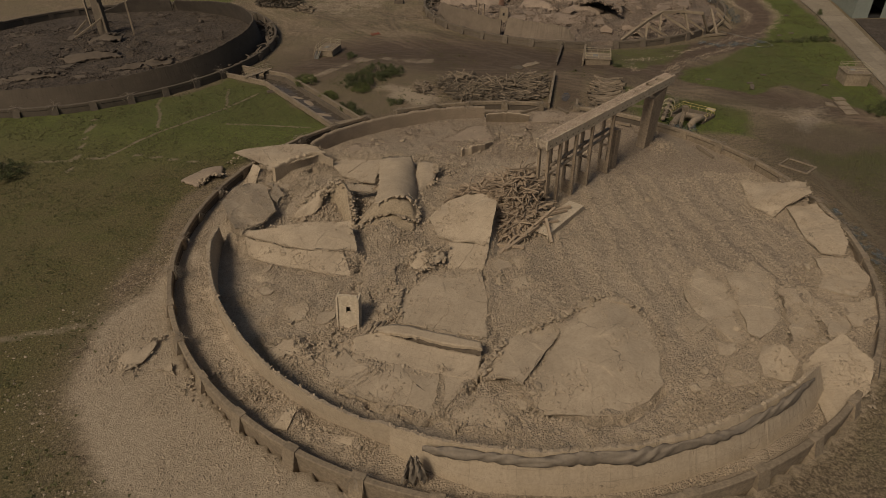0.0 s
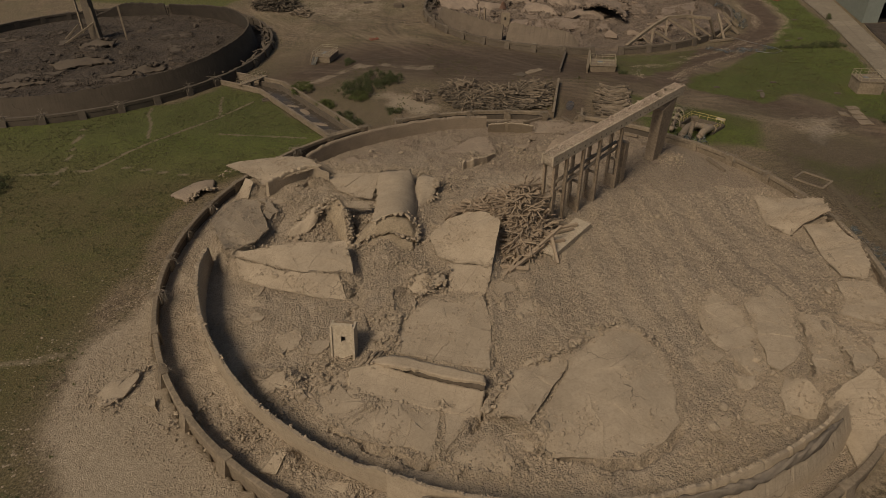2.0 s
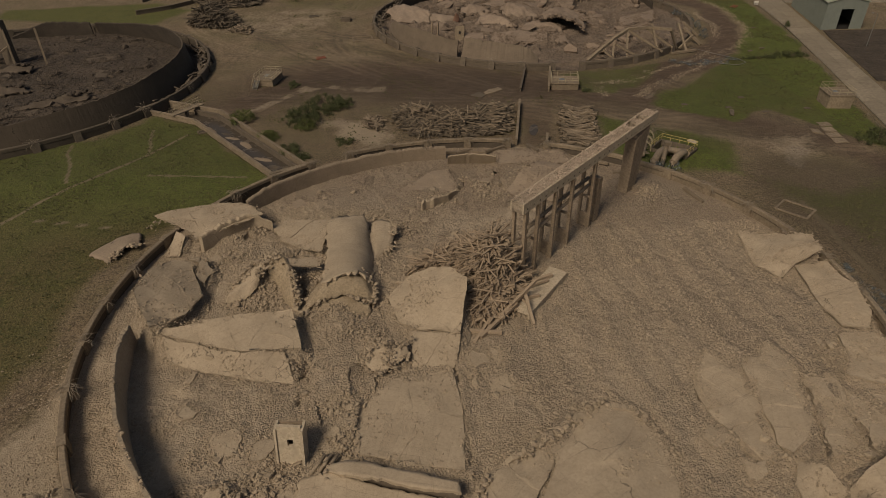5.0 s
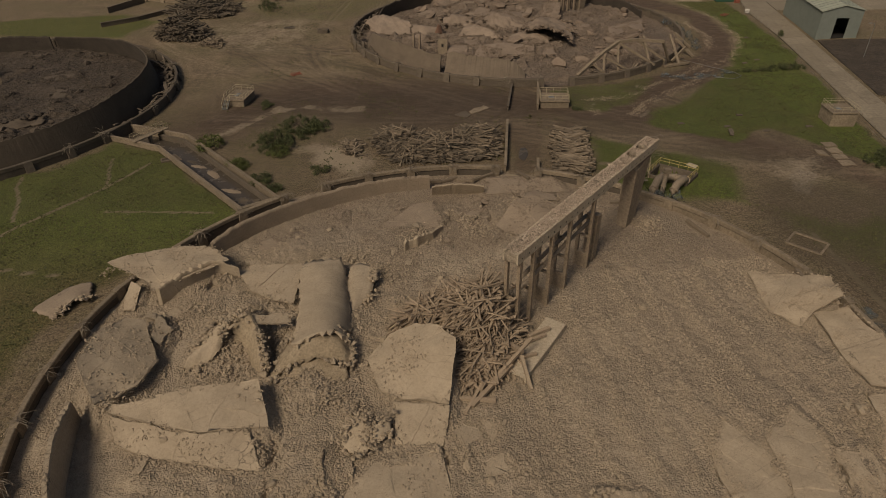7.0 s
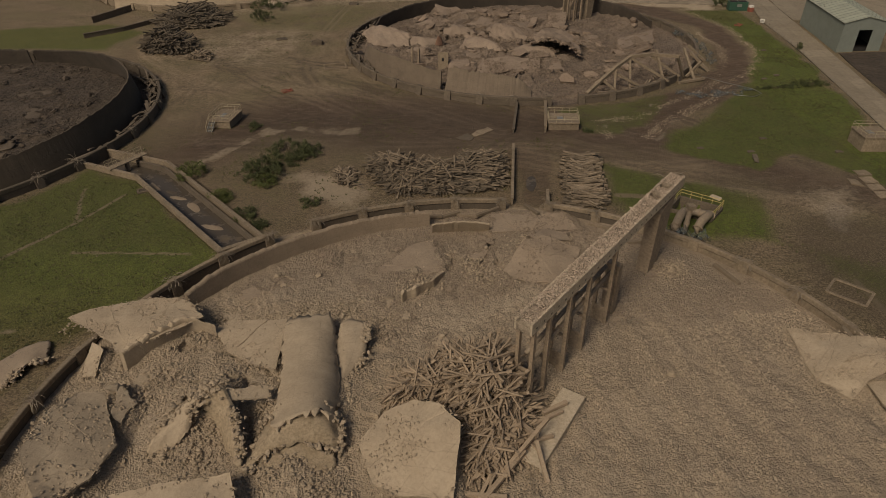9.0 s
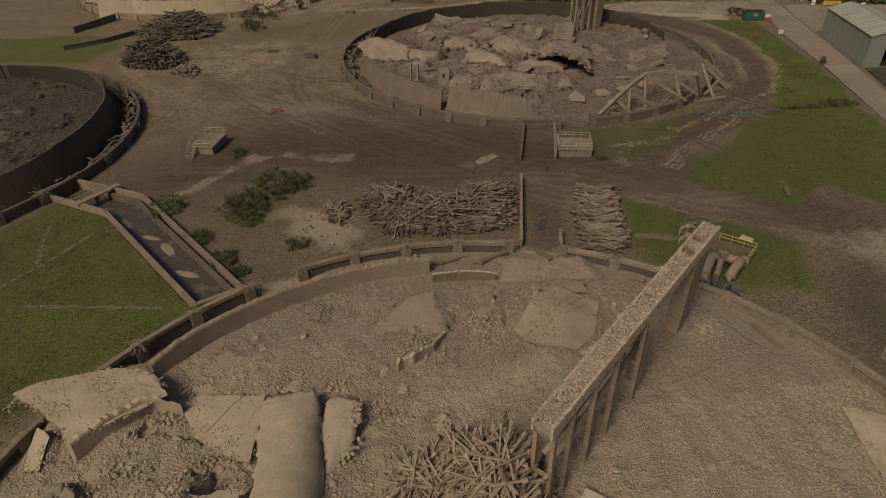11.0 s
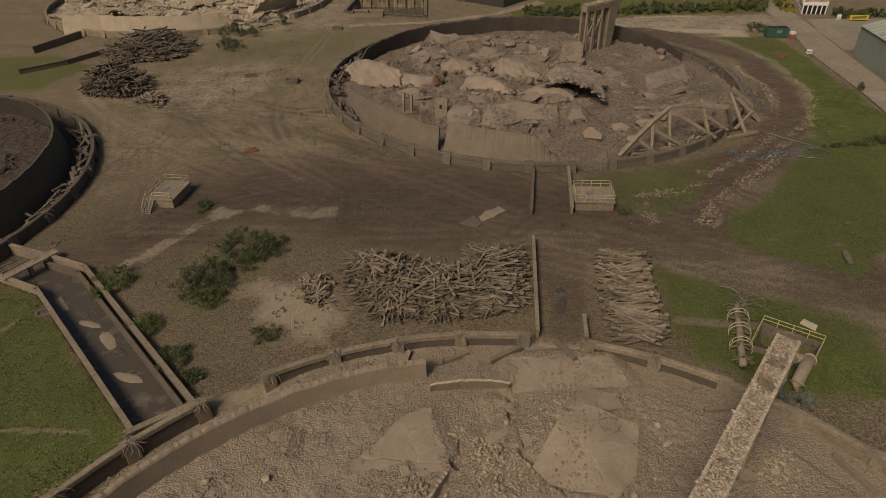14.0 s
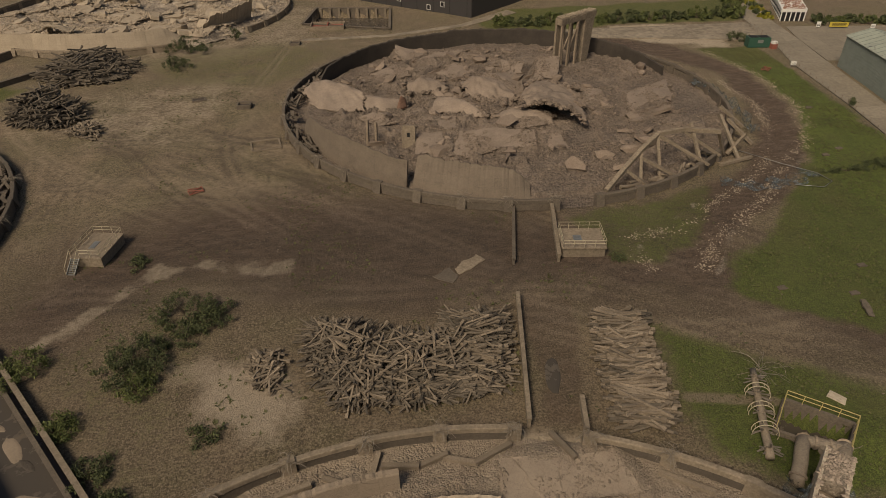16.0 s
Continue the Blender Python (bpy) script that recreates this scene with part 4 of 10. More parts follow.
PALE = "dusty pale concrete shell plate lying broken on the rubble"
ONE_PLATES = [
    Plate([(-26.5, 70.6, 3.0), (-19.8, 71.3, 3.15), (-12.4, 72.1, 3.05), (-11.0, 67.0, 1.7), (-12.9, 67.2, 1.75), (-17.2, 67.0, 1.85), (-21.9, 68.6, 1.95), (-26.0, 70.0, 2.2)], 0.35, 0.15, 0.05, label="long dusty shell plate folded over a cracked edge"),
    Plate([(-26.0, 69.9, 2.05), (-21.9, 68.5, 1.85), (-17.2, 66.9, 1.75), (-12.9, 67.1, 1.65), (-11.4, 63.2, 0.4), (-16.2, 64.3, 0.4), (-21.1, 65.7, 0.4), (-25.1, 67.6, 0.6)], 0.3, 0.1, 0.05, label="smooth tilted shell plate with shutter lines"),
    Plate([(-30.1, 75.4, 4.3), (-29.9, 79.8, 4.0), (-28.2, 83.0, 3.2), (-26.2, 83.3, 2.5), (-23.5, 77.5, 1.7), (-24.5, 73.8, 1.9), (-26.4, 72.0, 2.2), (-27.4, 70.6, 3.0)], 0.3, 0.3, 0.06, 0.45, label="rounded shell plate tilted up over the basin edge"),
    Plate([(-26.0, 84.8, 2.3), (-23.3, 82.8, 1.2), (-23.9, 79.6, 1.3), (-25.2, 81.6, 2.0)], 0.25, label="small broken shell corner resting beside a plate"),
    Plate([(-1.8, 75.1, 1.6), (0.7, 77.5, 2.6), (3.5, 77.8, 3.6), (5.7, 76.4, 4.3), (7.3, 73.6, 4.7), (5.9, 67.9, 1.6), (3.0, 69.1, 1.5), (-0.8, 71.0, 1.2)], 0.4, 0.3, 0.1, 0.75, label="large smooth shell plate leaning on a heap of laths"),
    Plate([(0.8, 68.9, 1.6), (6.0, 67.8, 1.6), (4.9, 64.1, 0.3), (0.5, 64.9, 0.3)], 0.35, 0.0, 0.08, label="steep smooth shell plate below a fold"),
    Plate([(-18.0, 93.4, 0.9), (-16.6, 94.7, 1.0), (-9.8, 93.4, 1.5), (-10.3, 85.5, 1.5), (-13.0, 87.2, 1.0), (-16.0, 89.7, 0.8)], 0.3, 0.1, 0.06, label=PALE),
    Plate([(-14.0, 81.2, 3.9), (-9.9, 81.9, 2.9), (-10.2, 80.5, 2.7), (-13.6, 79.8, 3.6)], 0.3, 0.0, 0.3, 0.3, label="narrow broken shell edge bridging a hollow"),
    Plate([(-34.5, 96.3, 1.95), (-30.0, 97.8, 2.05), (-25.1, 98.3, 2.3), (-20.7, 96.4, 2.8), (-18.6, 93.0, 3.2), (-23.2, 90.3, 3.0), (-27.1, 89.4, 1.95), (-30.6, 93.4, 1.95)], 0.25, 0.25, 0.12, 0.5, label="thin shell plate folded over the basin wall"),
    Plate([(-30.4, 87.8, 0.6), (-30.1, 91.3, 2.2), (-28.7, 90.3, 2.0), (-29.1, 87.6, 0.6)], 0.3, 0.0, 0.2, label="small slab leaning on the basin wall"),
    Plate([(3.8, 45.2, 0.8), (7.1, 50.4, 1.2), (11.3, 52.3, 1.4), (12.35, 51.0, 1.3), (7.5, 43.3, 1.8), (6.3, 44.3, 1.7)], 0.4, 0.1, 0.1, 0.15, label="raised shell plate split by a long crack"),
    Plate([(12.5, 51.0, 1.3), (11.5, 52.4, 1.4), (17.8, 56.7, 1.4), (21.1, 56.5, 1.1), (22.9, 51.4, 0.8), (21.7, 44.1, 0.6), (16.6, 40.3, 0.5), (9.1, 40.4, 0.6), (7.75, 42.9, 1.45)], 0.35, 0.55, 0.1, label="broad low dome of dust-covered shell"),
    Plate([(0.1, 40.3, 0.5), (4.0, 43.7, 0.7), (5.9, 39.8, 0.7), (5.5, 38.4, 0.5), (1.1, 39.4, 0.45)], 0.3, 0.0, 0.3, label=PALE),
    Plate([(-9.9, 43.9, 0.7), (-5.1, 47.5, 0.9), (-0.6, 46.9, 0.6), (-1.0, 40.4, 0.5), (-5.9, 42.1, 0.6)], 0.3, 0.1, 0.2, label=PALE),
    Plate([(-0.3, 46.8, 0.6), (3.4, 46.4, 0.55), (-0.2, 41.2, 0.5)], 0.3, 0.0, 0.2, label=PALE),
    Plate([(-13.5, 47.6, 0.8), (-10.5, 49.3, 0.9), (-6.2, 47.0, 0.9), (-10.2, 44.2, 0.7)], 0.3, 0.1, 0.4, label=PALE),
    Plate([(29.2, 60.7, 0.5), (31.6, 63.4, 0.6), (33.7, 58.7, 0.7), (32.6, 50.5, 0.6), (31.0, 50.2, 0.5), (29.0, 54.9, 0.5)], 0.3, 0.0, 0.2, label=PALE),
    Plate([(34.4, 60.6, 0.9), (38.3, 63.6, 0.8), (39.4, 59.9, 0.9), (37.3, 53.8, 1.0), (33.9, 50.6, 0.9), (33.2, 51.6, 0.8)], 0.35, 0.1, 0.2, label=PALE),
    Plate([(39.8, 58.8, 0.9), (42.3, 58.4, 0.8), (41.0, 53.5, 1.0), (39.9, 49.8, 1.0), (37.2, 49.6, 1.0), (38.5, 53.8, 0.8)], 0.35, 0.1, 0.45, label=PALE),
    Plate([(42.6, 56.9, 0.7), (43.8, 55.2, 0.7), (43.2, 51.0, 0.7), (41.2, 49.4, 0.9), (41.7, 53.5, 0.9)], 0.35, 0.0, 0.5, label=PALE),
    Plate([(33.8, 49.8, 0.6), (34.9, 48.2, 1.8), (35.6, 45.9, 1.6), (34.3, 44.2, 0.6), (31.9, 45.0, 0.4)], 0.35, 0.1, 0.15, label="darker curved shell piece tipped on its side"),
    Plate([(25.0, 45.1, 0.5), (26.7, 44.6, 0.6), (25.9, 42.8, 0.5), (24.5, 43.3, 0.4)], 0.35, 0.05, 0.5, label=PALE),
    Plate([(29.0, 46.7, 0.5), (31.6, 45.2, 0.6), (30.8, 43.9, 0.6), (27.5, 43.8, 0.4)], 0.3, 0.0, 0.3, label=PALE),
    Plate([(29.0, 49.8, 0.6), (31.0, 49.9, 0.6), (30.5, 48.6, 0.6), (28.9, 48.3, 0.5)], 0.3, 0.05, 0.5, label=PALE),
    Plate([(44.5, 78.3, 0.6), (45.8, 86.0, 0.7), (49.8, 83.6, 1.6), (52.6, 80.6, 3.2), (51.3, 76.6, 3.7), (48.4, 76.4, 2.0), (46.3, 75.3, 0.8)], 0.3, 0.3, 0.08, 0.7, label="shell plate curling up over the basin wall"),
    Plate([(48.3, 76.6, 1.5), (52.4, 76.6, 2.1), (53.0, 71.5, 2.0), (51.9, 67.0, 1.7), (50.5, 64.9, 1.1), (48.1, 66.0, 0.9), (47.8, 69.5, 0.9)], 0.4, 0.2, 0.1, 0.7, label="long shell plate lying against the basin wall"),
    Plate([(46.7, 64.6, 1.0), (50.7, 64.4, 1.3), (51.0, 60.0, 1.3), (47.6, 56.8, 1.0), (44.2, 58.9, 0.8), (46.2, 61.8, 0.9)], 0.4, 0.1, 0.12, label="thick shell plate with a ragged undercut edge"),
    Plate([(45.0, 56.2, 0.8), (50.0, 56.9, 1.0), (48.4, 52.4, 1.0), (44.7, 52.0, 0.7)], 0.3, 0.0, 0.25, label=PALE),
    Plate([(36.0, 46.1, 0.7), (38.4, 47.3, 2.4), (40.4, 48.0, 3.4), (41.6, 44.2, 3.2), (40.1, 41.6, 2.0), (35.1, 38.5, 0.4)], 0.3, 0.3, 0.1, 0.7, label="large smooth shell corner tilted against the wall"),
    Plate([(16.5, 101.1, 0.5), (20.1, 105.3, 2.2), (22.8, 106.3, 2.0), (27.6, 104.3, 0.8), (25.4, 99.2, 0.5), (22.8, 97.0, 0.5), (17.5, 99.2, 0.45)], 0.3, 0.2, 0.08, label="smooth fan of cracked shell over a mound"),
    Plate([(20.5, 106.1, 2.2), (23.6, 109.0, 1.5), (26.6, 107.9, 1.0), (26.9, 106.2, 0.9), (22.4, 105.7, 1.9)], 0.3, 0.1, 0.25, label=PALE),
    Plate([(0.3, 103.1, 0.5), (5.3, 108.1, 0.7), (8.3, 108.9, 0.6), (9.4, 101.9, 0.6), (3.7, 100.9, 0.4)], 0.25, 0.1, 0.12, label=PALE),
    Plate([(10.8, 105.4, 0.5), (15.8, 106.2, 0.6), (12.9, 101.1, 0.4)], 0.25, 0.05, 0.12, label=PALE),
    Plate([(17.5, 114.6, 0.9), (27.8, 113.9, 0.9), (28.6, 109.3, 0.6), (22.8, 109.2, 0.7), (16.6, 109.7, 0.8)], 0.3, 0.1, 0.1, label="flat shell plate spilling towards the wall opening"),
    Plate([(-4.7, 59.2, 0.6), (-1.5, 62.6, 0.7), (4.7, 63.6, 0.75), (5.1, 57.5, 0.7), (4.6, 51.2, 0.7), (0.2, 52.2, 0.6), (-5.4, 53.9, 0.8)], 0.3, 0.1, 0.06, label="flat dusty shell panel with shutter lines"),
    Plate([(-10.3, 64.2, 0.5), (-6.0, 64.6, 0.9), (-5.5, 58.6, 0.8), (-8.2, 57.2, 0.6)], 0.3, 0.1, 0.4, label=PALE),
    Plate([(-34.7, 48.8, 0.3), (-33.9, 50.2, 0.6), (-31.6, 52.0, 0.5), (-31.4, 50.0, 0.4), (-33.0, 47.4, 0.4)], 0.3, 0.05, 0.4, label="shell fragment thrown out onto dusty grass"),
    Plate([(-30.0, 47.5, 0.3), (-28.4, 48.3, 0.5), (-27.8, 46.8, 0.3)], 0.3, 0.0, 0.4, label="shell fragment thrown out onto dusty grass"),
    Plate([(-20.0, 51.2, 0.6), (-16.2, 50.9, 1.2), (-14.2, 48.0, 0.7), (-18.2, 48.4, 0.45)], 0.35, 0.1, 0.5, label=PALE),
    Plate([(-16.3, 39.6, 0.3), (-14.8, 40.9, 1.6), (-13.9, 40.7, 1.6), (-14.8, 39.4, 0.3)], 0.3, 0.0, 0.1, label="small wedge of shell leaning by the wall"),
    Plate([(-12.8, 39.2, 0.35), (-7.9, 38.3, 0.6), (-7.6, 36.7, 0.4), (-12.3, 37.7, 0.3)], 0.3, 0.05, 0.3, label=PALE),
    Plate([(8.8, 66.8, 0.4), (10.5, 65.9, 0.6), (9.4, 63.7, 0.4)], 0.25, 0.0, 0.08, label="small triangular shell slab"),
    Plate([(6.8, 62.6, 0.35), (10.2, 62.4, 0.5), (11.5, 60.6, 0.35), (8.0, 60.2, 0.35)], 0.25, 0.0, 0.4, label=PALE),
]
for p in ONE_PLATES:
    if 28 < p.mid[0] < 45 and 47 < p.mid[1] < 62:
        p.c[:, :2] = p.mid[:2] + (p.c[:, :2] - p.mid[:2]) * (1.12, 1.06)
rng_p = np.random.default_rng(55)


def random_plates(count, centre, radius, size, base, plates, label, skip=lambda x, y: False):
    """Small flush plates scattered where no larger one lies."""
    made = []
    tries = 0
    while len(made) < count and tries < 4000:
        tries += 1
        a, r, s = rng_p.uniform(0, 2 * np.pi), radius * math.sqrt(rng_p.uniform()), size[0] + (size[1] - size[0]) * rng_p.uniform() ** 1.8
        x, y = centre[0] + r * math.cos(a), centre[1] + r * math.sin(a)
        if skip(x, y) or any(float(inside(x, y, q.c)) > -s * 0.75 for q in plates + made):
            continue
        n = int(rng_p.integers(4, 7))
        ang = np.sort(rng_p.uniform(0, 1, n) * 0.7 + np.arange(n)) / n * 2 * np.pi
        rad = s * rng_p.uniform(0.55, 1.1, n)
        tilt = rng_p.normal(0, 0.05, 2)
        z = base + rng_p.uniform(-0.05, 0.2)
        made.append(Plate([(x + rad[i] * math.cos(ang[i]), y + rad[i] * math.sin(ang[i]), z + tilt[0] * rad[i] * math.cos(ang[i]) + tilt[1] * rad[i] * math.sin(ang[i])) for i in range(n)], 0.25, 0.04, 0.3, label=label))
    return made


ONE_PLATES += random_plates(60, ONE, 36.5, (0.7, 2.2), 0.5, ONE_PLATES, PALE, lambda x, y: 9 < x < 44 and 56 < y < 98)
THREE_PLATES = [
    Plate([(33.5, 205.1, 3.4), (37.8, 209.3, 3.4), (45.1, 212.1, 2.8), (44.5, 201.9, 1.0), (40.0, 198.9, 1.0), (35.0, 202.0, 1.4)], 0.35, 0.6, 0.15, label="broken shell plate heaped over rubble"),
    Plate([(49.1, 210.4, 1.2), (51.7, 218.0, 3.4), (56.9, 217.0, 3.4), (54.1, 209.4, 1.2)], 0.35, 0.3, 0.15, label="pale shell plate tilted up before the trough"),
    Plate([(24.7, 177.0, 0.6), (27.4, 183.8, 1.9), (33.8, 183.7, 2.2), (40.7, 182.2, 1.9), (39.7, 176.2, 0.8), (33.4, 177.7, 0.8), (27.3, 175.8, 0.5)], 0.35, 0.3, 0.12, label="long stained shell plate sloping to the rubble"),
    Plate([(37.3, 188.7, 1.8), (44.6, 190.0, 1.8), (44.3, 185.3, 1.2), (38.2, 184.3, 1.2)], 0.3, 0.3, 0.15, label="pinkish shell plate lying on rubble"),
    Plate([(18.5, 178.6, 0.5), (19.7, 185.0, 1.6), (24.4, 185.1, 1.6), (24.1, 177.5, 0.5)], 0.3, 0.2, 0.12, label="pinkish shell plate lying on rubble"),
    Plate([(21.5, 236.8, 2.6), (25.1, 234.9, 1.8), (29.0, 231.8, 1.0), (22.9, 228.8, 0.8), (21.0, 233.0, 1.4)], 0.35, 0.4, 0.15, label="pale shell plate near the back wall"),
    Plate([(24.4, 227.9, 0.9), (32.4, 228.6, 1.0), (39.8, 233.8, 1.2), (31.6, 233.0, 1.5)], 0.3, 0.3, 0.15, label="pale shell plate near the back wall"),
    Plate([(70.9, 216.5, 0.9), (76.9, 211.9, 1.3), (71.7, 209.5, 0.6)], 0.3, 0.2, 0.25, label="pinkish shell plate lying on rubble"),
    Plate([(65.4, 198.8, 0.7), (78.6, 205.8, 0.8), (74.8, 195.8, 0.7), (62.6, 189.4, 0.6)], 0.3, 0.3, 0.12, label="flat dusty shell plate under fine rubble"),
    Plate([(42.2, 183.2, 1.3), (45.7, 182.8, 1.3), (45.3, 176.1, 0.5), (41.3, 176.6, 0.5)], 0.3, 0.2, 0.15, label="pinkish shell plate lying on rubble"),
    Plate([(22.4, 193.6, 1.3), (28.3, 192.5, 1.2), (27.5, 187.6, 0.6), (22.5, 188.6, 0.6)], 0.3, 0.2, 0.15, label="pinkish shell plate lying on rubble"),
    Plate([(44.6, 221.8, 2.2), (49.1, 218.0, 2.2), (47.6, 214.7, 1.0), (43.9, 217.0, 1.0)], 0.3, 0.3, 0.2, label="broken shell plate heaped over rubble"),
    Plate([(56.4, 205.3, 1.2), (60.9, 201.2, 1.0), (59.5, 192.9, 0.7), (56.7, 196.1, 0.9)], 0.3, 0.2, 0.15, label="dusty shell plate sloping into gravel"),
    Plate([(9.5, 196.0, 0.7), (14.0, 195.2, 1.9), (17.0, 192.0, 1.0), (12.5, 191.0, 0.6)], 0.3, 0.1, 0.3, 0.5, label="small shell plate tipped on its edge"),
    Plate([(28.0, 219.0, 1.0), (34.0, 222.0, 2.0), (38.0, 218.0, 1.2), (32.0, 214.0, 0.8)], 0.3, 0.3, 0.25, label="broken shell plate heaped over rubble"),
    Plate([(14.0, 221.0, 0.8), (20.0, 224.0, 1.9), (23.0, 218.0, 1.0), (17.0, 215.0, 0.7)], 0.3, 0.3, 0.25, label="broken shell plate heaped over rubble"),
]
TWO_PLATES = [
    Plate([(-68.9, 169.8, 0.6), (-64.6, 167.7, 0.5), (-64.5, 161.2, 0.4), (-67.5, 163.5, 0.5)], 0.3, 0.1, 0.3, label="dusty grey shell slab on dark rubble"),
    Plate([(-64.6, 174.8, 0.6), (-58.7, 175.6, 0.7), (-57.1, 168.4, 0.5), (-62.0, 169.5, 0.5)], 0.3, 0.1, 0.3, label="dusty grey shell slab on dark rubble"),
    Plate([(-78.0, 146.0, 0.7), (-67.0, 149.0, 0.8), (-66.0, 146.8, 0.6), (-77.0, 143.5, 0.6)], 0.3, 0.1, 0.25, label="long narrow shell slab on dark rubble"),
    Plate([(-84.0, 141.0, 0.7), (-71.0, 144.0, 0.8), (-71.0, 141.0, 0.6), (-83.5, 138.0, 0.6)], 0.3, 0.1, 0.25, label="long narrow shell slab on dark rubble"),
    Plate([(-97.0, 147.0, 0.7), (-86.0, 149.0, 0.9), (-87.0, 144.0, 0.6), (-98.0, 142.0, 0.6)], 0.3, 0.1, 0.3, label="dusty grey shell slab on dark rubble"),
    Plate([(-75.0, 178.0, 0.7), (-68.0, 181.0, 0.8), (-66.0, 177.0, 0.6), (-73.0, 174.0, 0.6)], 0.3, 0.1, 0.3, label="dusty grey shell slab on dark rubble"),
    Plate([(-60.0, 160.0, 0.7), (-54.0, 163.0, 0.8), (-53.0, 157.0, 0.6), (-58.0, 155.0, 0.6)], 0.3, 0.1, 0.3, label="dusty grey shell slab on dark rubble"),
]
FOUR_PLATES = [
    Plate([(-74.0, 268.0, 1.2), (-66.0, 275.0, 1.8), (-56.0, 272.0, 1.6), (-58.0, 263.0, 1.0), (-68.0, 262.0, 1.0)], 0.35, 0.5, 0.3, label="pale shell plate on a heap of pale rubble"),
    Plate([(-70.0, 262.5, 3.4), (-65.5, 263.0, 5.0), (-60.5, 261.0, 3.4), (-61.0, 268.0, 3.2), (-69.0, 270.0, 3.0)], 0.4, 0.5, 0.2, 0.1, label="arched shell plate over a dark hollow"),
    Plate([(-50.0, 266.0, 1.2), (-44.0, 275.0, 1.8), (-34.0, 270.0, 1.6), (-38.0, 261.0, 1.0)], 0.35, 0.3, 0.2, label="pale shell plate on a heap of pale rubble"),
    Plate([(-90.0, 275.0, 1.2), (-80.0, 283.0, 1.8), (-72.0, 279.0, 1.6), (-78.0, 268.0, 1.0)], 0.35, 0.5, 0.2, label="pale shell plate on a heap of pale rubble"),
    Plate([(-62.0, 283.0, 1.6), (-52.0, 290.0, 2.2), (-44.0, 284.0, 1.8), (-52.0, 277.0, 1.4)], 0.35, 0.6, 0.3, label="pale shell plate on a heap of pale rubble"),
    Plate([(-36.0, 283.0, 1.6), (-28.0, 292.0, 2.2), (-20.0, 284.0, 1.8), (-28.0, 277.0, 1.4)], 0.35, 0.6, 0.3, label="pale shell plate on a heap of pale rubble"),
]
THREE_PLATES += random_plates(45, THREE, 36, (0.8, 2.6), 0.9, THREE_PLATES, "pinkish shell plate lying on rubble")
TWO_PLATES += random_plates(45, TWO, 36, (1.0, 4.0), 0.7, TWO_PLATES, "dusty grey shell slab on dark rubble")
FOUR_PLATES += random_plates(35, FOUR, 38, (1.8, 6.0), 1.6, FOUR_PLATES, "pale shell plate on a heap of pale rubble")


# ---- rubble inside the basins ----
def fill_under(z, x, y, plates):
    """Packs the rubble under the plates, banks it against their edges and lets it spill over the low ones."""
    for p in plates:
        lo, hi = p.c.min(0), p.c.max(0)
        near = (x > lo[0] - 3) & (x < hi[0] + 3) & (y > lo[1] - 3) & (y < hi[1] + 3)
        if not near.any():
            continue
        px_, py_, old = x[near], y[near], z[near]
        d = inside(px_, py_, p.c)
        top = np.full(px_.shape, p.c[:, 2].mean())
        close = d > -2.5
        top[close] = np.clip(p.top(px_[close], py_[close], d[close]), p.c[:, 2].min() - 0.1, p.c[:, 2].max() + p.bulge)
        patch = fbm(px_, py_, 2.6, 3, 33)
        if p.flush:
            drift = (0.9 if p.span < 11 else 0.0) * np.clip(fbm(px_, py_, 6.0, 4, 34) - 0.08, 0, 0.35)
            spill = 0.4 * patch * np.exp(-np.clip(d, 0, 9) / 1.1) - 0.07 - 0.1 * step(d, 0.3, 1.2) + drift
            under_side = top + spill
            bank = (top - 0.04 - p.thick * np.clip(0.55 - 0.9 * patch, 0, 1)) * step(d, -2.4, -0.1)
        else:
            under_side = top - p.thick - 0.08
            bank = np.minimum(np.maximum(under_side, 0) * p.fill, 1.6) * step(d, -1.8, 0.2)
        packed = np.minimum(np.maximum(old, np.maximum(under_side, 0) * (1.0 if p.flush else p.fill)), under_side)
        z[near] = np.where(d > 0, packed, np.maximum(old, bank))
    return z


def furrows(x, y):
    """Long gravel ridges left in the dust of basin one, from -1 to 1, and how strong they are."""
    r = from_centre(x, y, ONE)
    strong = step(x, 11, 17) * step(-y, -97, -88) * step(y, 44, 54) * step(-r, -38, -34)
    return np.sin(2 * np.pi * (x + 0.07 * (y - 70) + 1.0 * fbm(x, y, 9, 3, 27)) / 3.6), strong


CRACKS = ([(31.6, 63.6), (33.3, 58.5), (33.2, 53.0), (33.8, 50.2)], [(39.9, 61.0), (39.2, 57.0), (37.8, 53.0), (36.9, 49.4)], [(42.6, 58.4), (41.4, 54.0), (40.6, 49.6)], [(44.2, 58.0), (46.6, 61.6), (47.4, 65.0)], [(28.9, 61.0), (28.8, 55.0), (30.4, 50.0)],
          [(-10.8, 66.8), (-10.4, 63.5), (-10.9, 60.5)], [(4.9, 64.4), (5.4, 58.0), (5.0, 51.4)], [(4.2, 46.6), (0.4, 41.6), (-1.4, 40.2)], [(8.2, 41.4), (12.0, 39.9), (17.0, 39.8), (22.0, 43.4)], [(-10.6, 44.0), (-5.6, 41.6), (-1.0, 40.0)],
          [(-13.4, 85.6), (-12.2, 80.0), (-11.4, 74.6)], [(12.0, 85.4), (14.0, 90.0)], [(15.9, 109.6), (16.4, 103.0), (18.6, 98.4)], [(9.9, 102.0), (10.4, 105.6)], [(-21.0, 91.0), (-14.4, 89.2), (-9.8, 85.2)])


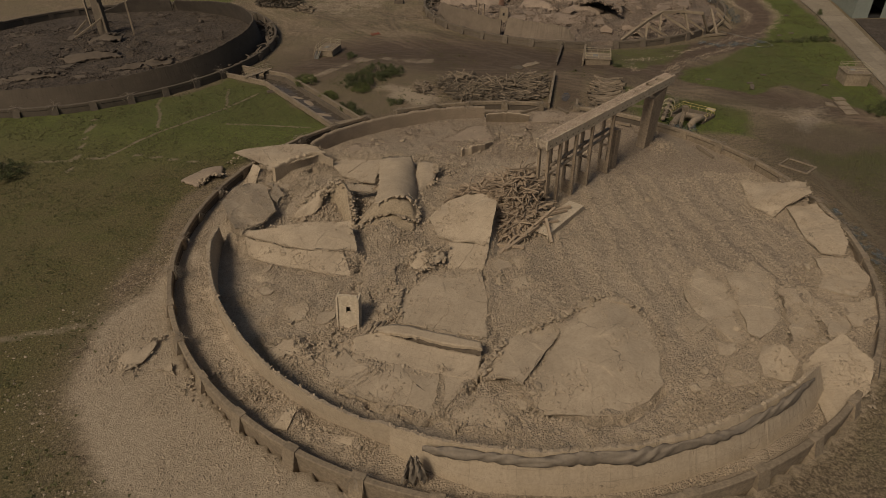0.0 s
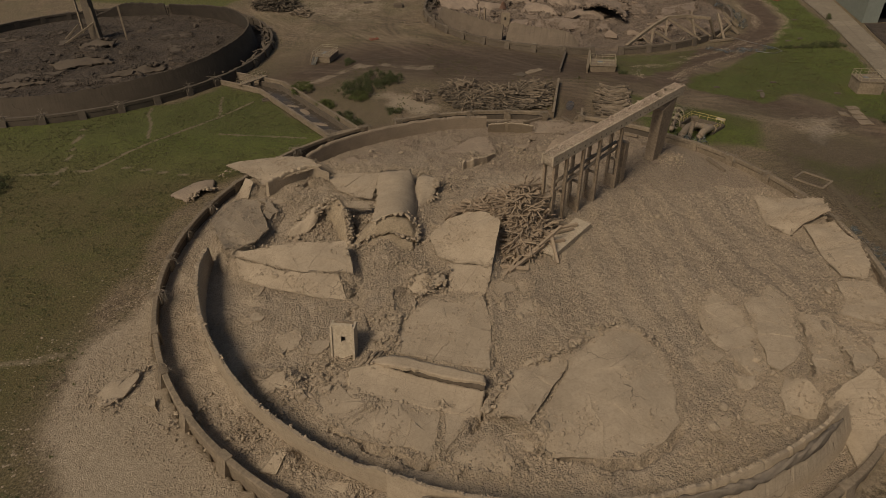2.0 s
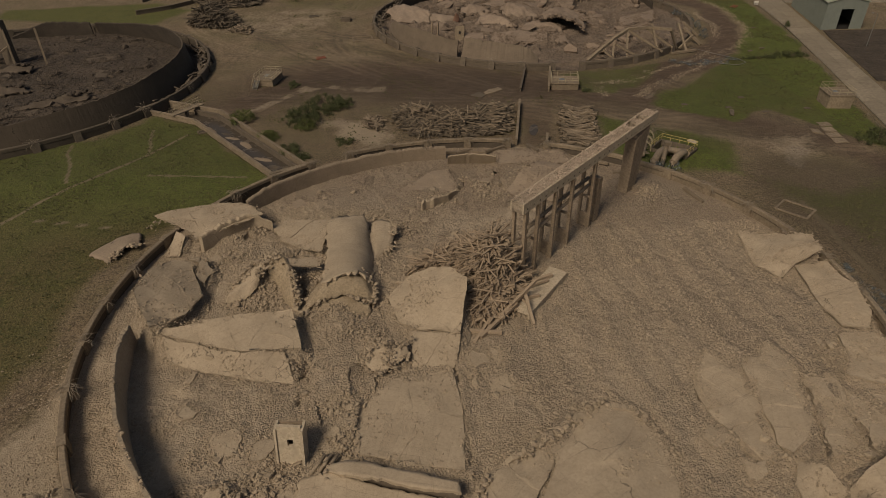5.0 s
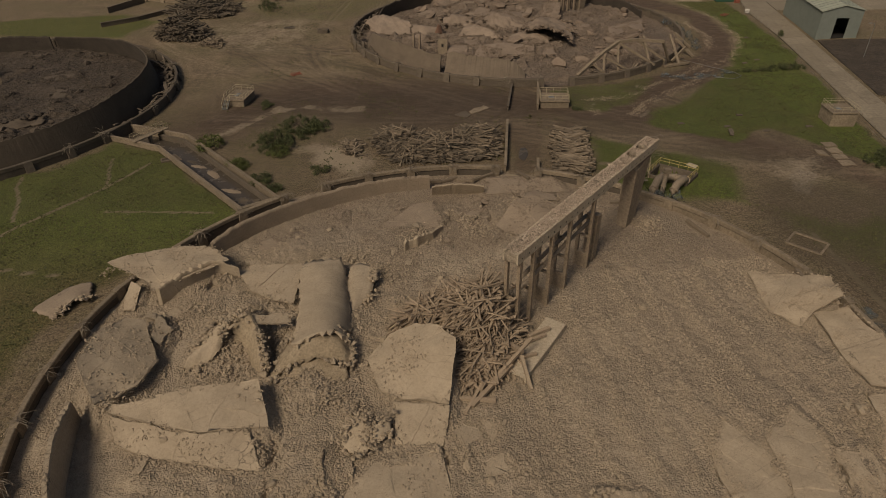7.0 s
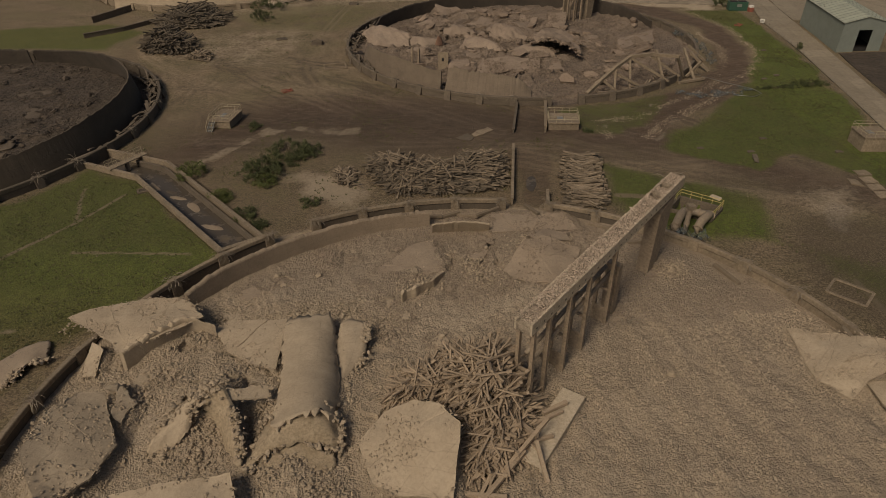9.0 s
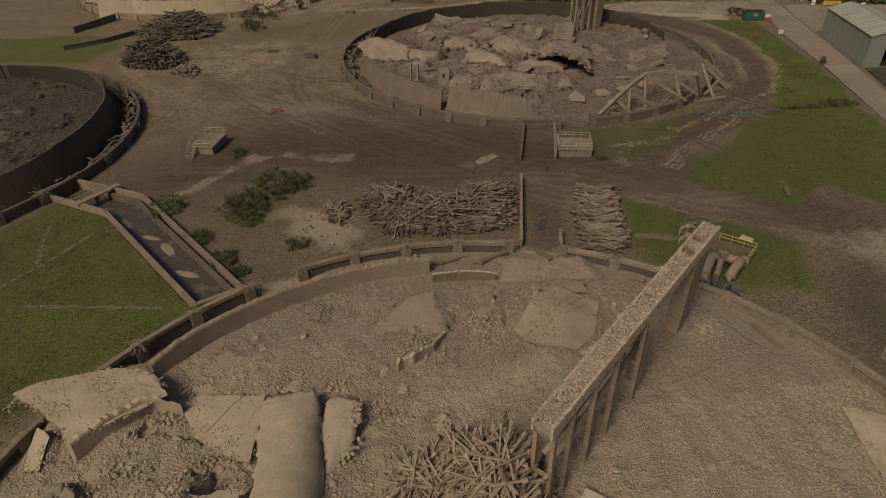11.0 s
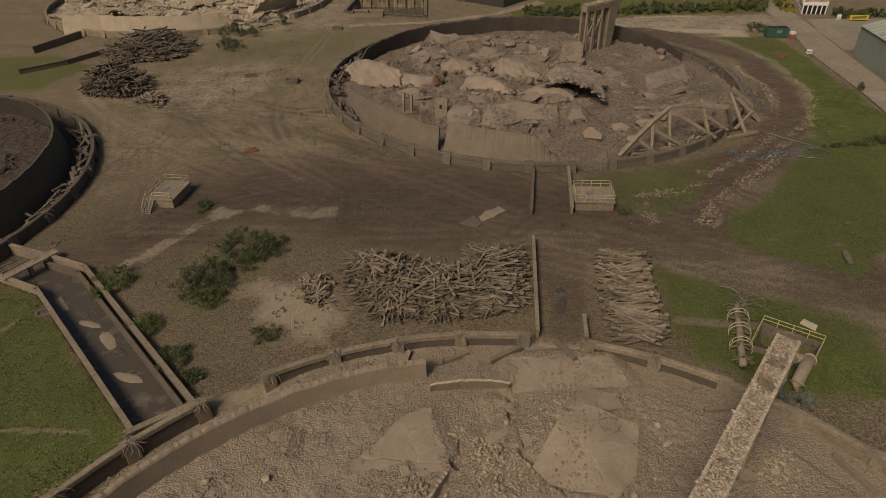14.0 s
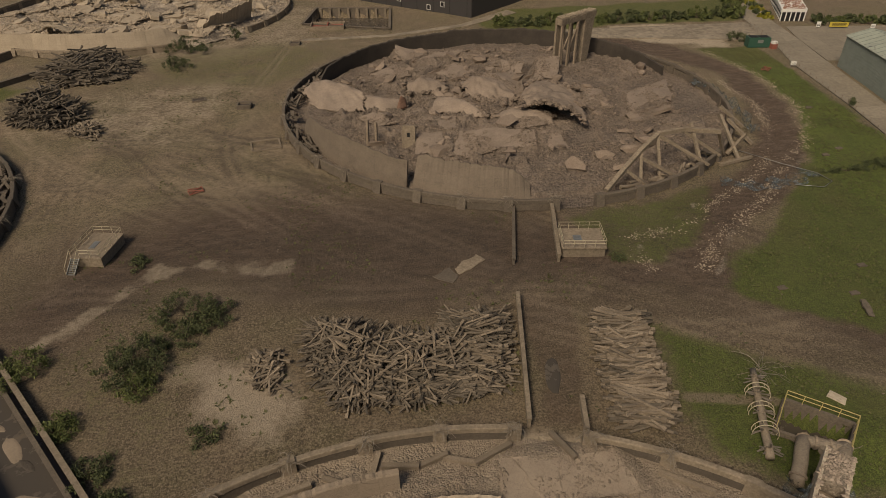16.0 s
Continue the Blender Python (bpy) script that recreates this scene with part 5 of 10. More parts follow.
def rubble_one(x, y):
    cx, cy = ONE
    r, a = from_centre(x, y, ONE), np.degrees(np.arctan2(y - cy, x - cx)) % 360
    z = 0.22 + 0.24 * fbm(x, y, 8, 3, 21) + 0.2 * np.abs(fbm(x, y, 2.2, 4, 23, 0.7)) + (0.06 + 0.1 * step(fbm(x, y, 7, 2, 26), -0.3, 0.5)) * fbm(x, y, 0.6, 2, 25)
    wave, strong = furrows(x, y)
    z += strong * 0.1 * (0.7 + fbm(x, y, 6, 3, 28)) * wave
    for hx, hy, hw, hh in ((-15.5, 84.0, 3.5, 1.0), (-16.6, 81.6, 2.8, 1.5), (-19.6, 79.0, 2.2, 0.7), (-12.0, 74.0, 2.0, 0.4), (-19, 81, 2.5, 0.6), (-7, 82, 4.5, 1.6), (-8, 73.5, 3, 1.0), (9.5, 79, 4.5, 0.7), (-6.5, 58, 3, 0.9), (22, 104, 5, 0.9), (47, 70, 4, 0.6), (38, 100, 4, 0.9), (-22, 90, 5, 0.8), (3, 98, 5, 0.4), (-12, 100, 6, 0.5)):
        z += hh * np.exp(-((x - hx) ** 2 + (y - hy) ** 2) / hw ** 2) * (1 + 0.35 * fbm(x, y, 2.5, 3, 29))
    gap = step(r, SHELL_R + 0.2, SHELL_R + 0.9)
    z = z * (1 - 0.3 * gap) - 0.12 * gap
    back = step(a, 108, 116) * step(-a, -160, -150) * gap
    z -= 0.85 * back
    z = z * (1 - 0.8 * np.exp(-((x + 26) ** 2 + (y - 66) ** 2) / 16))
    z = fill_under(z, x, y, ONE_PLATES)
    wx, wy = x + 0.7 * fbm(x, y, 1.6, 3, 36), y + 0.7 * fbm(x, y, 1.6, 3, 37)
    for line in CRACKS:
        near = (np.abs(x - line[0][0]) < 16) & (np.abs(y - line[0][1]) < 16)
        if near.any():
            z[near] -= 0.75 * np.exp(-(near_line(wx[near], wy[near], line) / 0.3) ** 2) * step(fbm(x[near], y[near], 3, 2, 38), -0.5, 0.1)
    return z


def rubble_other(plates, centre, seed, rough):
    def height(x, y):
        r = from_centre(x, y, centre)
        z = 0.15 + 0.5 * rough * fbm(x, y, 11, 3, seed) + 0.4 * rough * np.abs(fbm(x, y, 3.2, 5, seed + 3, 0.7)) + 0.12 * fbm(x, y, 0.9, 2, seed + 5)
        if centre is THREE:
            crag = step(-(x - centre[0]), -14, 4) * step(-r, -38, -33)
            z = z + crag * (1.5 * (1 - np.abs(fbm(x + 2.0 * fbm(x, y, 6, 2, 75), y, 7.5, 4, 73, 0.55)) * 3.0).clip(0) + 0.35 * np.abs(fbm(x, y, 2.4, 4, 74)) - 0.35)
        ridge = 0.16 * rough * step(x - centre[0], 8, 16) * np.sin(2 * np.pi * (0.9 * y - 0.35 * x + 1.6 * fbm(x, y, 8, 3, seed + 7)) / 3.2)
        z = z + ridge * (centre is THREE)
        gap = step(r, SHELL_R + 0.2, SHELL_R + 0.9)
        z = z * (1 - 0.6 * gap) - 0.5 * gap
        return fill_under(z, x, y, plates)
    return height


def rubble_field(name, label, centre, height, cell, mat, radius=BASIN_R - 0.1):
    k = np.arange(-radius, radius + cell, cell)
    gx, gy = np.meshgrid(k + centre[0], k + centre[1])
    gz = height(gx, gy)
    n = len(k)
    i = np.arange(n * n).reshape(n, n)
    keep = from_centre(gx, gy, centre) < radius
    q = keep[:-1, :-1] & keep[:-1, 1:] & keep[1:, 1:] & keep[1:, :-1]
    f = np.stack([i[:-1, :-1], i[:-1, 1:], i[1:, 1:], i[1:, :-1]], -1)[q]
    used = np.unique(f)
    remap = np.zeros(n * n, np.int64)
    remap[used] = np.arange(len(used))
    v = np.stack([gx, gy, gz], -1).reshape(-1, 3)[used]
    return thing(name, label, "rubble", kind="structure", data=fast_mesh(name, v, remap[f], mat, False))


def scatter(rng, count, centre, radius, height, density):
    """Places on the rubble, thinned by a density from 0 to 1."""
    a, r = rng.uniform(0, 2 * np.pi, count), radius * np.sqrt(rng.uniform(0, 1, count))
    x, y = centre[0] + r * np.cos(a), centre[1] + r * np.sin(a)
    keep = rng.uniform(0, 1, count) < density(x, y)
    x, y = x[keep], y[keep]
    return x, y, height(x, y)


DUSTY = [(-27, 67), (-14, 63), (-11, 60), (-13, 53), (-19, 52), (-25, 55)]
DUSTY_BACK = [(14, 96), (4, 92), (6, 85), (12, 87), (20, 96)]


def edge_density(plates, base):
    def density(x, y):
        d = base * step(fbm(x, y, 6, 3, 41), -0.3, 0.4) * (1 - 0.55 * step(inside(x, y, DUSTY), -1.5, 1.5)) * (1 - 0.7 * step(inside(x, y, DUSTY_BACK), -1.5, 1.5))
        wave, strong = furrows(x, y)
        d = d * (1 - strong) + strong * base * (0.12 + 0.9 * step(wave + 0.9 * fbm(x, y, 3.5, 3, 44), -0.2, 0.7))
        for p in plates:
            near = (np.abs(x - p.mid[0]) < p.span) & (np.abs(y - p.mid[1]) < p.span)
            e = inside(x[near], y[near], p.c)
            d[near] = np.where(e > 0.9, 0.0, np.maximum(d[near], np.exp(-((e + 0.3) / 0.6) ** 2)))
        return d
    return density


def stones_on(field, centre, height, plates, count, base, mat, seed, sizes=(0.12, 0.5)):
    rng = np.random.default_rng(seed)
    x, y, z = scatter(rng, count, centre, BASIN_R - 1.0, height, edge_density(plates, base))
    parts = [(x, y, z)]
    for p in plates:
        # crumbs along the broken rim and dusted over the plate
        n = int(p.span * 26)
        k = rng.uniform(0, len(p.c), n)
        i, w = k.astype(int), (k % 1)[:, None]
        q = p.c[i] * (1 - w) + p.c[(i + 1) % len(p.c)] * w
        q[:, :2] += rng.normal(0, 0.22, (n, 2))
        keep = fbm(q[:, 0], q[:, 1], 3.0, 2, 43) > -0.15
        parts.append((q[keep, 0], q[keep, 1], p.plane(q[keep, 0], q[keep, 1]) * 0.3 + q[keep, 2] * 0.7))
        n = int(p.span * p.span * 16)
        sx, sy = p.mid[0] + rng.normal(0, p.span * 0.3, n), p.mid[1] + rng.normal(0, p.span * 0.3, n)
        d = inside(sx, sy, p.c)
        keep = (d > 0.1) & (fbm(sx, sy, 2.6, 3, 48) > 0.02)
        parts.append((sx[keep], sy[keep], p.top(sx[keep], sy[keep], d[keep]) - 0.02))
    x, y, z = (np.concatenate([q[i] for q in parts]) for i in range(3))
    size = sizes[0] + (sizes[1] - sizes[0]) * rng.uniform(0, 1, len(x)) ** 3.2
    # Far stones get a darker copy of the material, like the rubble.
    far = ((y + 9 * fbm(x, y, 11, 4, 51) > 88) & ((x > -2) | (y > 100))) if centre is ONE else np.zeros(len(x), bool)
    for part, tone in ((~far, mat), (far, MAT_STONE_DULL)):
        if part.any():
            v, f = lumps(rng, x[part], y[part], z[part] + size[part] * 0.08, size[part])
            tagged(under("loose_stones", fast_mesh("loose_stones", v, f, tone), field, "small angular concrete lumps"), kind="stuff")


RUBBLE_TWO = rubble_other(TWO_PLATES, TWO, 61, 0.9)
RUBBLE_THREE = rubble_other(THREE_PLATES, THREE, 71, 1.5)
RUBBLE_FOUR = rubble_other(FOUR_PLATES, FOUR, 81, 2.2)
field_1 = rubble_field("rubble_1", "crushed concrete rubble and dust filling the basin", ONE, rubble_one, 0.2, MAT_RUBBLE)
co_1 = np.empty(len(field_1.data.vertices) * 3, np.float32)
field_1.data.vertices.foreach_get("co", co_1)
x_1, y_1 = co_1[0::3].astype(float), co_1[1::3].astype(float)
fine_dust = np.maximum(step(inside(x_1, y_1, DUSTY), -3, 3), step(inside(x_1, y_1, DUSTY_BACK), -3, 3))
# Left half also lightened in colour to offset the ring's cast shade.
fine_dust = np.maximum(fine_dust, 0.6 * step(-x_1 + 5 * fbm(x_1, y_1, 9, 3, 53), -6, 12) * step(-y_1, -97, -84))
# Far and right rubble dimmed in its colour to match the view's brightness.
painted_dim_1 = np.maximum(step(y_1 + 9 * fbm(x_1, y_1, 11, 4, 51), 62, 108) * np.maximum(step(x_1 + 5 * fbm(x_1, y_1, 8, 3, 55), -6, 10), step(y_1, 94, 106)), 0.6 * step(x_1 + 8 * fbm(x_1, y_1, 10, 3, 54), 20, 36)) * (1 - 0.7 * fine_dust) * (0.75 + 0.25 * fbm(x_1, y_1, 3, 3, 52))
field_1.data.attributes.new("fine_dust", "FLOAT", "POINT").data.foreach_set("value", (0.8 * fine_dust).astype(np.float32))
field_1.data.attributes.new("damp", "FLOAT", "POINT").data.foreach_set("value", painted_dim_1.astype(np.float32))
field_2 = rubble_field("rubble_2", "dark rubble inside the shell ring", TWO, RUBBLE_TWO, 0.5, MAT_RUBBLE_DARK)
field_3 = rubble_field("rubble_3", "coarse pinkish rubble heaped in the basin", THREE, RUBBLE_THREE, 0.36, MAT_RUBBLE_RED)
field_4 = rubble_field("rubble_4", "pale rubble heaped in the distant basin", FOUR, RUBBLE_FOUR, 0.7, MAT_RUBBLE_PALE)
for plates, mat, seed in ((ONE_PLATES, MAT_SHELL, 100), (TWO_PLATES, MAT_SHELL_DARK, 300), (THREE_PLATES, MAT_SHELL_RED, 400), (FOUR_PLATES, MAT_SHELL, 500)):
    for i, p in enumerate(plates):
        # Far plates of tower one get a darker copy of the shell.
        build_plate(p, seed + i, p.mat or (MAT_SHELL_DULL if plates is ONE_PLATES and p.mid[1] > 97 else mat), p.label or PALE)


EDGE_LUMPS = {"one": [], "rim": [], "two": [], "three": []}


def smooth_line(pts, n):
    """n points along a smooth curve through pts (Catmull-Rom)."""
    p = np.array(pts, float)
    e = np.concatenate([2 * p[:1] - p[1:2], p, 2 * p[-1:] - p[-2:-1]])
    s = np.linspace(0, len(p) - 1 - 1e-6, n)
    i, t = s.astype(int), (s % 1)[:, None]
    a, b, c, d = e[i], e[i + 1], e[i + 2], e[i + 3]
    return 0.5 * (2 * b + (c - a) * t + (2 * a - 5 * b + 4 * c - d) * t * t + (3 * b - a - 3 * c + d) * t ** 3)


def sheet(label, rails, thick=0.32, ragged=0.3, rough=0.12, seed=0, mat=MAT_SHELL, lumps_on="", where="one", cell=0.32, group="broken shell plates"):
    """A bent piece of shell spanned between rails, with broken edges; lumps_on names the edges (a first rail, b last, l, r) under loose lumps."""
    rng = np.random.default_rng(seed)
    longest = max(np.linalg.norm(np.diff(np.array(r, float), axis=0), axis=1).sum() for r in rails)
    nu = max(8, int(longest / cell))
    q = np.stack([smooth_line(r, nu) for r in rails])
    nv = max(6, int(np.linalg.norm(np.diff(q, axis=0), axis=2).sum(0).max() / cell))
    q = np.stack([smooth_line(q[:, i], nv) if len(rails) > 2 else np.linspace(q[0, i], q[1, i], nv) for i in range(nu)], 1)
    du, dv = np.gradient(q, axis=1), np.gradient(q, axis=0)
    nrm = np.cross(du, dv)
    nrm /= np.linalg.norm(nrm, axis=2)[..., None] + 1e-9
    flip = nrm[..., 2].mean() < 0
    if flip:
        nrm = -nrm
    gu, gv = np.meshgrid(np.arange(nu) * cell, np.arange(nv) * cell)
    q = q + nrm * (rough * fbm(gu + seed * 3.1, gv, 2.6, 4, seed, 0.55))[..., None]
    for edge, inner in (((0, slice(None)), (1, slice(None))), ((-1, slice(None)), (-2, slice(None))), ((slice(None), 0), (slice(None), 1)), ((slice(None), -1), (slice(None), -2))):
        out = q[edge] - q[inner]
        out /= np.linalg.norm(out, axis=1)[:, None] + 1e-9
        k = np.arange(len(out)) * cell
        q[edge] = q[edge] + out * (ragged * (1.2 * fbm(k + seed, k * 0, 1.8, 3, seed + 5) + rng.normal(0, 0.35, len(out))))[:, None]
    low = q - nrm * thick * (0.85 + 0.3 * rng.uniform(0, 1, (nv, nu)))[..., None]
    m = nu * nv
    i = np.arange(m).reshape(nv, nu)
    top = np.stack([i[:-1, :-1], i[:-1, 1:], i[1:, 1:], i[1:, :-1]], -1).reshape(-1, 4)
    rim = np.concatenate([i[0, :], i[1:, -1], i[-1, -2::-1], i[-2:0:-1, 0]])
    nxt = np.roll(rim, -1)
    faces = np.concatenate([top, top[:, ::-1] + m, np.stack([nxt, rim, rim + m, nxt + m], 1)])
    if flip:
        faces = faces[:, ::-1]
    v = np.concatenate([q.reshape(-1, 3), low.reshape(-1, 3)])
    origin = q.reshape(-1, 3).mean(0)
    me = fast_mesh("shell_fragment", v - origin, faces, mat)
    me.polygons.foreach_set("use_smooth", np.arange(len(faces)) < len(top))
    uv = me.uv_layers.new(name="UVMap")
    flat = np.stack([np.tile(gu.ravel(), 2), np.tile(gv.ravel(), 2)], 1)
    uv.data.foreach_set("uv", flat[faces.ravel()].astype(np.float32).ravel())
    for key, line in (("a", q[0]), ("b", q[-1]), ("l", q[:, 0]), ("r", q[:, -1])):
        if key in lumps_on:
            EDGE_LUMPS[where].append(line)
    return thing("shell_fragment", label, "concrete slab", group, data=me, at=tuple(origin))


EDGE_LUMPS["one"].append(smooth_line([(3.6, 45.4, 1.1), (7.1, 50.4, 1.5), (11.3, 52.4, 1.7), (14.5, 54.6, 1.6), (17.8, 56.8, 1.7), (21.2, 56.5, 1.3), (23.4, 51.0, 0.9)], 60))
# the crumpled heap beside the long plate, and other bent pieces of tower one
sheet("mottled shell curtain hanging into a hollow", [[(-17.0, 80.4, 3.5), (-15.9, 80.9, 4.1), (-14.4, 80.6, 4.2), (-13.3, 78.7, 3.5), (-12.7, 77.0, 2.5), (-12.2, 75.0, 1.4)], [(-16.2, 79.9, 2.5), (-15.4, 79.9, 2.6), (-14.5, 79.3, 2.5), (-13.8, 77.9, 2.0), (-13.1, 76.5, 1.4), (-12.5, 74.9, 0.7)], [(-16.0, 79.3, 0.8), (-15.4, 79.1, 0.6), (-14.7, 78.3, 0.4), (-14.2, 77.1, 0.2), (-13.4, 75.9, 0.1), (-12.8, 74.6, 0.0)]], 0.35, 0.3, 0.25, 11, MAT_SHELL_MOTTLED, "a")
sheet("crumbling shell fold sloping over rubble", [[(-20.6, 78.4, 1.5), (-19.3, 80.2, 2.0), (-17.6, 80.6, 3.3), (-16.4, 80.9, 3.9)], [(-20.7, 77.4, 1.3), (-19.2, 78.6, 1.9), (-17.9, 79.2, 2.5), (-17.0, 79.6, 3.1)], [(-21.3, 76.6, 0.4), (-19.9, 76.9, 0.7), (-18.4, 77.3, 0.9), (-17.4, 78.2, 1.3)]], 0.4, 0.5, 0.35, 12, MAT_SHELL, "abr")
sheet("broken shell slope behind the hollow", [[(-20.9, 79.4, 0.6), (-19.4, 82.0, 0.7), (-17.0, 83.2, 0.8), (-14.0, 83.4, 0.8)], [(-20.0, 79.3, 1.8), (-18.4, 80.9, 2.6), (-16.4, 81.6, 3.7), (-14.2, 81.2, 3.9)]], 0.35, 0.4, 0.3, 13, MAT_SHELL, "b")
sheet("mottled shell fold bulging below the arched strip", [[(-10.3, 78.4, 1.6), (-8.6, 78.8, 2.8), (-6.6, 78.6, 3.3), (-4.6, 78.2, 2.9), (-3.3, 77.6, 1.4)], [(-11.0, 76.0, 1.4), (-9.2, 76.4, 2.7), (-7.0, 76.9, 3.3), (-4.6, 76.4, 2.7), (-3.5, 75.9, 1.2)], [(-11.8, 73.6, 0.7), (-9.8, 75.0, 1.6), (-7.2, 75.6, 2.1), (-4.8, 75.4, 1.6), (-3.7, 74.8, 0.7)]], 0.45, 0.35, 0.25, 14, MAT_SHELL_MOTTLED, "abr")
sheet("low mottled shell lip below a fold", [[(-11.2, 73.6, 0.9), (-9.4, 75.2, 1.5), (-6.6, 75.5, 1.6), (-3.9, 74.6, 0.9)], [(-11.2, 72.4, 0.4), (-9.3, 72.7, 0.8), (-6.6, 73.0, 0.9), (-4.0, 73.2, 0.4)]], 0.4, 0.45, 0.2, 15, MAT_SHELL_MOTTLED, "b")
sheet("split shell panel slumped beside the arched strip", [[(-3.7, 92.0, 1.6), (-2.4, 92.2, 1.7), (-1.0, 91.6, 1.6)], [(-4.1, 88.0, 1.2), (-2.7, 88.2, 1.6), (-1.2, 87.9, 1.3)], [(-4.6, 84.4, 0.6), (-3.6, 84.0, 1.0), (-2.9, 84.2, 0.6)]], 0.35, 0.3, 0.12, 16, MAT_SHELL, "r")
sheet("bent shell flap standing open over rubble", [[(-5.0, 65.2, 0.9), (-3.6, 66.2, 1.9), (-2.1, 66.9, 2.4)], [(-4.2, 64.6, 0.8), (-3.1, 65.0, 1.2), (-2.0, 65.4, 1.4)], [(-3.6, 64.0, 0.6), (-2.8, 63.9, 0.8), (-1.9, 64.0, 0.9)]], 0.3, 0.15, 0.06, 17, MAT_SHELL, "abr")
sheet("narrow shell flap propped on rubble", [[(-2.0, 65.6, 1.7), (-0.8, 66.4, 2.0), (0.2, 67.0, 1.8)], [(-1.8, 64.2, 0.7), (-0.6, 65.0, 1.1), (0.5, 65.8, 1.0)]], 0.3, 0.25, 0.1, 18, MAT_SHELL, "ab")
sheet("sloping shell slab below a broken ledge", [[(-9.6, 51.4, 1.0), (-7.0, 51.6, 1.5), (-4.5, 50.5, 1.45), (0.0, 49.0, 1.2), (3.8, 47.8, 1.2)], [(-9.8, 49.2, 0.9), (-7.0, 49.2, 1.1), (-4.6, 48.6, 1.05), (-0.4, 47.4, 0.85), (3.6, 46.4, 0.8)], [(-9.6, 46.6, 0.6), (-7.2, 46.9, 0.75), (-4.8, 47.0, 0.8), (-0.6, 46.0, 0.6), (3.2, 45.0, 0.55)]], 0.3, 0.2, 0.06, 19, MAT_SHELL, "")
sheet("torn shell fragment draped on the grass", [[(-41.6, 89.6, 0.2), (-39.6, 92.6, 0.35), (-37.6, 94.3, 0.45), (-36.3, 94.4, 0.4)], [(-40.0, 88.9, 0.3), (-38.5, 90.9, 0.6), (-37.1, 92.2, 0.75), (-35.7, 92.6, 0.6)], [(-38.3, 87.7, 0.2), (-37.5, 89.4, 0.7), (-36.6, 90.2, 0.95), (-35.2, 91.2, 0.4)]], 0.2, 0.3, 0.1, 20, MAT_SHELL_DULL, "b")
# tower two: long strips lying on the dark rubble
for strip_seed, (near, far) in enumerate((([(-76.4, 142.6, 0.7), (-70.4, 145.2, 0.8), (-63.0, 148.6, 0.7)], [(-72.4, 146.6, 1.3), (-69.0, 148.8, 1.5), (-64.0, 151.4, 1.0)]), ([(-97.0, 136.6, 0.7), (-91.0, 139.0, 0.8), (-86.4, 140.4, 0.7)], [(-97.0, 138.8, 1.3), (-91.0, 141.0, 1.4), (-87.0, 142.2, 1.0)]),
                                          ([(-88.0, 149.4, 0.7), (-82.0, 152.6, 1.0), (-77.4, 154.4, 0.7)], [(-91.6, 152.4, 1.3), (-85.0, 155.4, 1.9), (-79.8, 157.0, 1.2)]), ([(-90.6, 165.0, 0.6), (-86.6, 167.6, 0.9), (-83.6, 169.4, 0.6)], [(-92.0, 168.0, 1.2), (-87.6, 170.4, 1.8), (-84.4, 172.0, 1.0)]))):
    sheet("dark shell strip lying on dark rubble", [near, far], 0.3, 0.6, 0.4, 60 + strip_seed, MAT_SHELL_DARK, "b", "two", 0.5)
# tower three: bulging sheets
sheet("large pale pink shell plate bulging over rubble", [[(-0.4, 213.9, 0.9), (2.4, 216.6, 1.1), (6.4, 213.6, 1.2), (11.0, 207.4, 1.2)], [(-0.2, 211.0, 1.9), (2.8, 212.0, 2.7), (6.8, 209.4, 3.1), (11.2, 204.8, 2.7)], [(0.3, 206.4, 0.6), (3.7, 201.6, 0.7), (8.7, 200.3, 0.8), (11.4, 199.6, 0.8)]], 0.3, 0.8, 0.5, 31, MAT_SHELL_PINK, "a", "three", 0.4)
sheet("pale pink shell tongue split from a larger plate", [[(11.5, 206.4, 1.2), (16.0, 203.4, 1.3), (20.4, 202.8, 1.1)], [(11.7, 203.6, 2.5), (16.0, 201.6, 2.2), (20.0, 201.6, 1.3)], [(11.8, 199.8, 0.7), (16.2, 197.8, 0.8), (19.6, 200.6, 0.6)]], 0.3, 0.6, 0.35, 37, MAT_SHELL_PINK, "r", "three", 0.4)
sheet("rusty shell splinter standing on edge", [[(17.6, 199.4, 0.8), (18.6, 200.2, 2.9), (19.6, 200.8, 2.4)], [(17.8, 198.8, 0.5), (18.8, 199.2, 0.6), (20.0, 199.8, 0.5)]], 0.25, 0.2, 0.1, 38, MAT_RUST, "", "three", 0.4)
sheet("long arched pinkish shell strip", [[(26.7, 201.6, 1.6), (29.5, 199.3, 2.0), (32.4, 195.0, 2.0), (34.3, 191.6, 0.9)], [(25.6, 199.4, 2.2), (29.0, 197.2, 2.8), (31.8, 193.6, 2.6), (34.0, 191.2, 1.2)], [(23.4, 195.6, 0.8), (28.0, 194.3, 1.2), (30.5, 193.0, 1.3), (33.8, 190.6, 0.8)]], 0.3, 0.5, 0.35, 32, MAT_SHELL_PINK, "a", "three", 0.45)
sheet("heaped shell fold with a dark undercut", [[(42.5, 198.0, 1.8), (46.5, 203.5, 2.4), (50.2, 205.2, 2.4), (54.6, 204.6, 1.6)], [(41.6, 193.8, 3.4), (45.4, 196.6, 4.0), (49.4, 197.6, 3.6), (53.6, 195.4, 2.2)], [(40.6, 190.2, 3.4), (43.2, 189.2, 4.1), (47.0, 187.0, 3.8), (51.4, 183.2, 1.6)]], 0.35, 1.0, 0.9, 33, MAT_SHELL_RED, "abr", "three", 0.45)
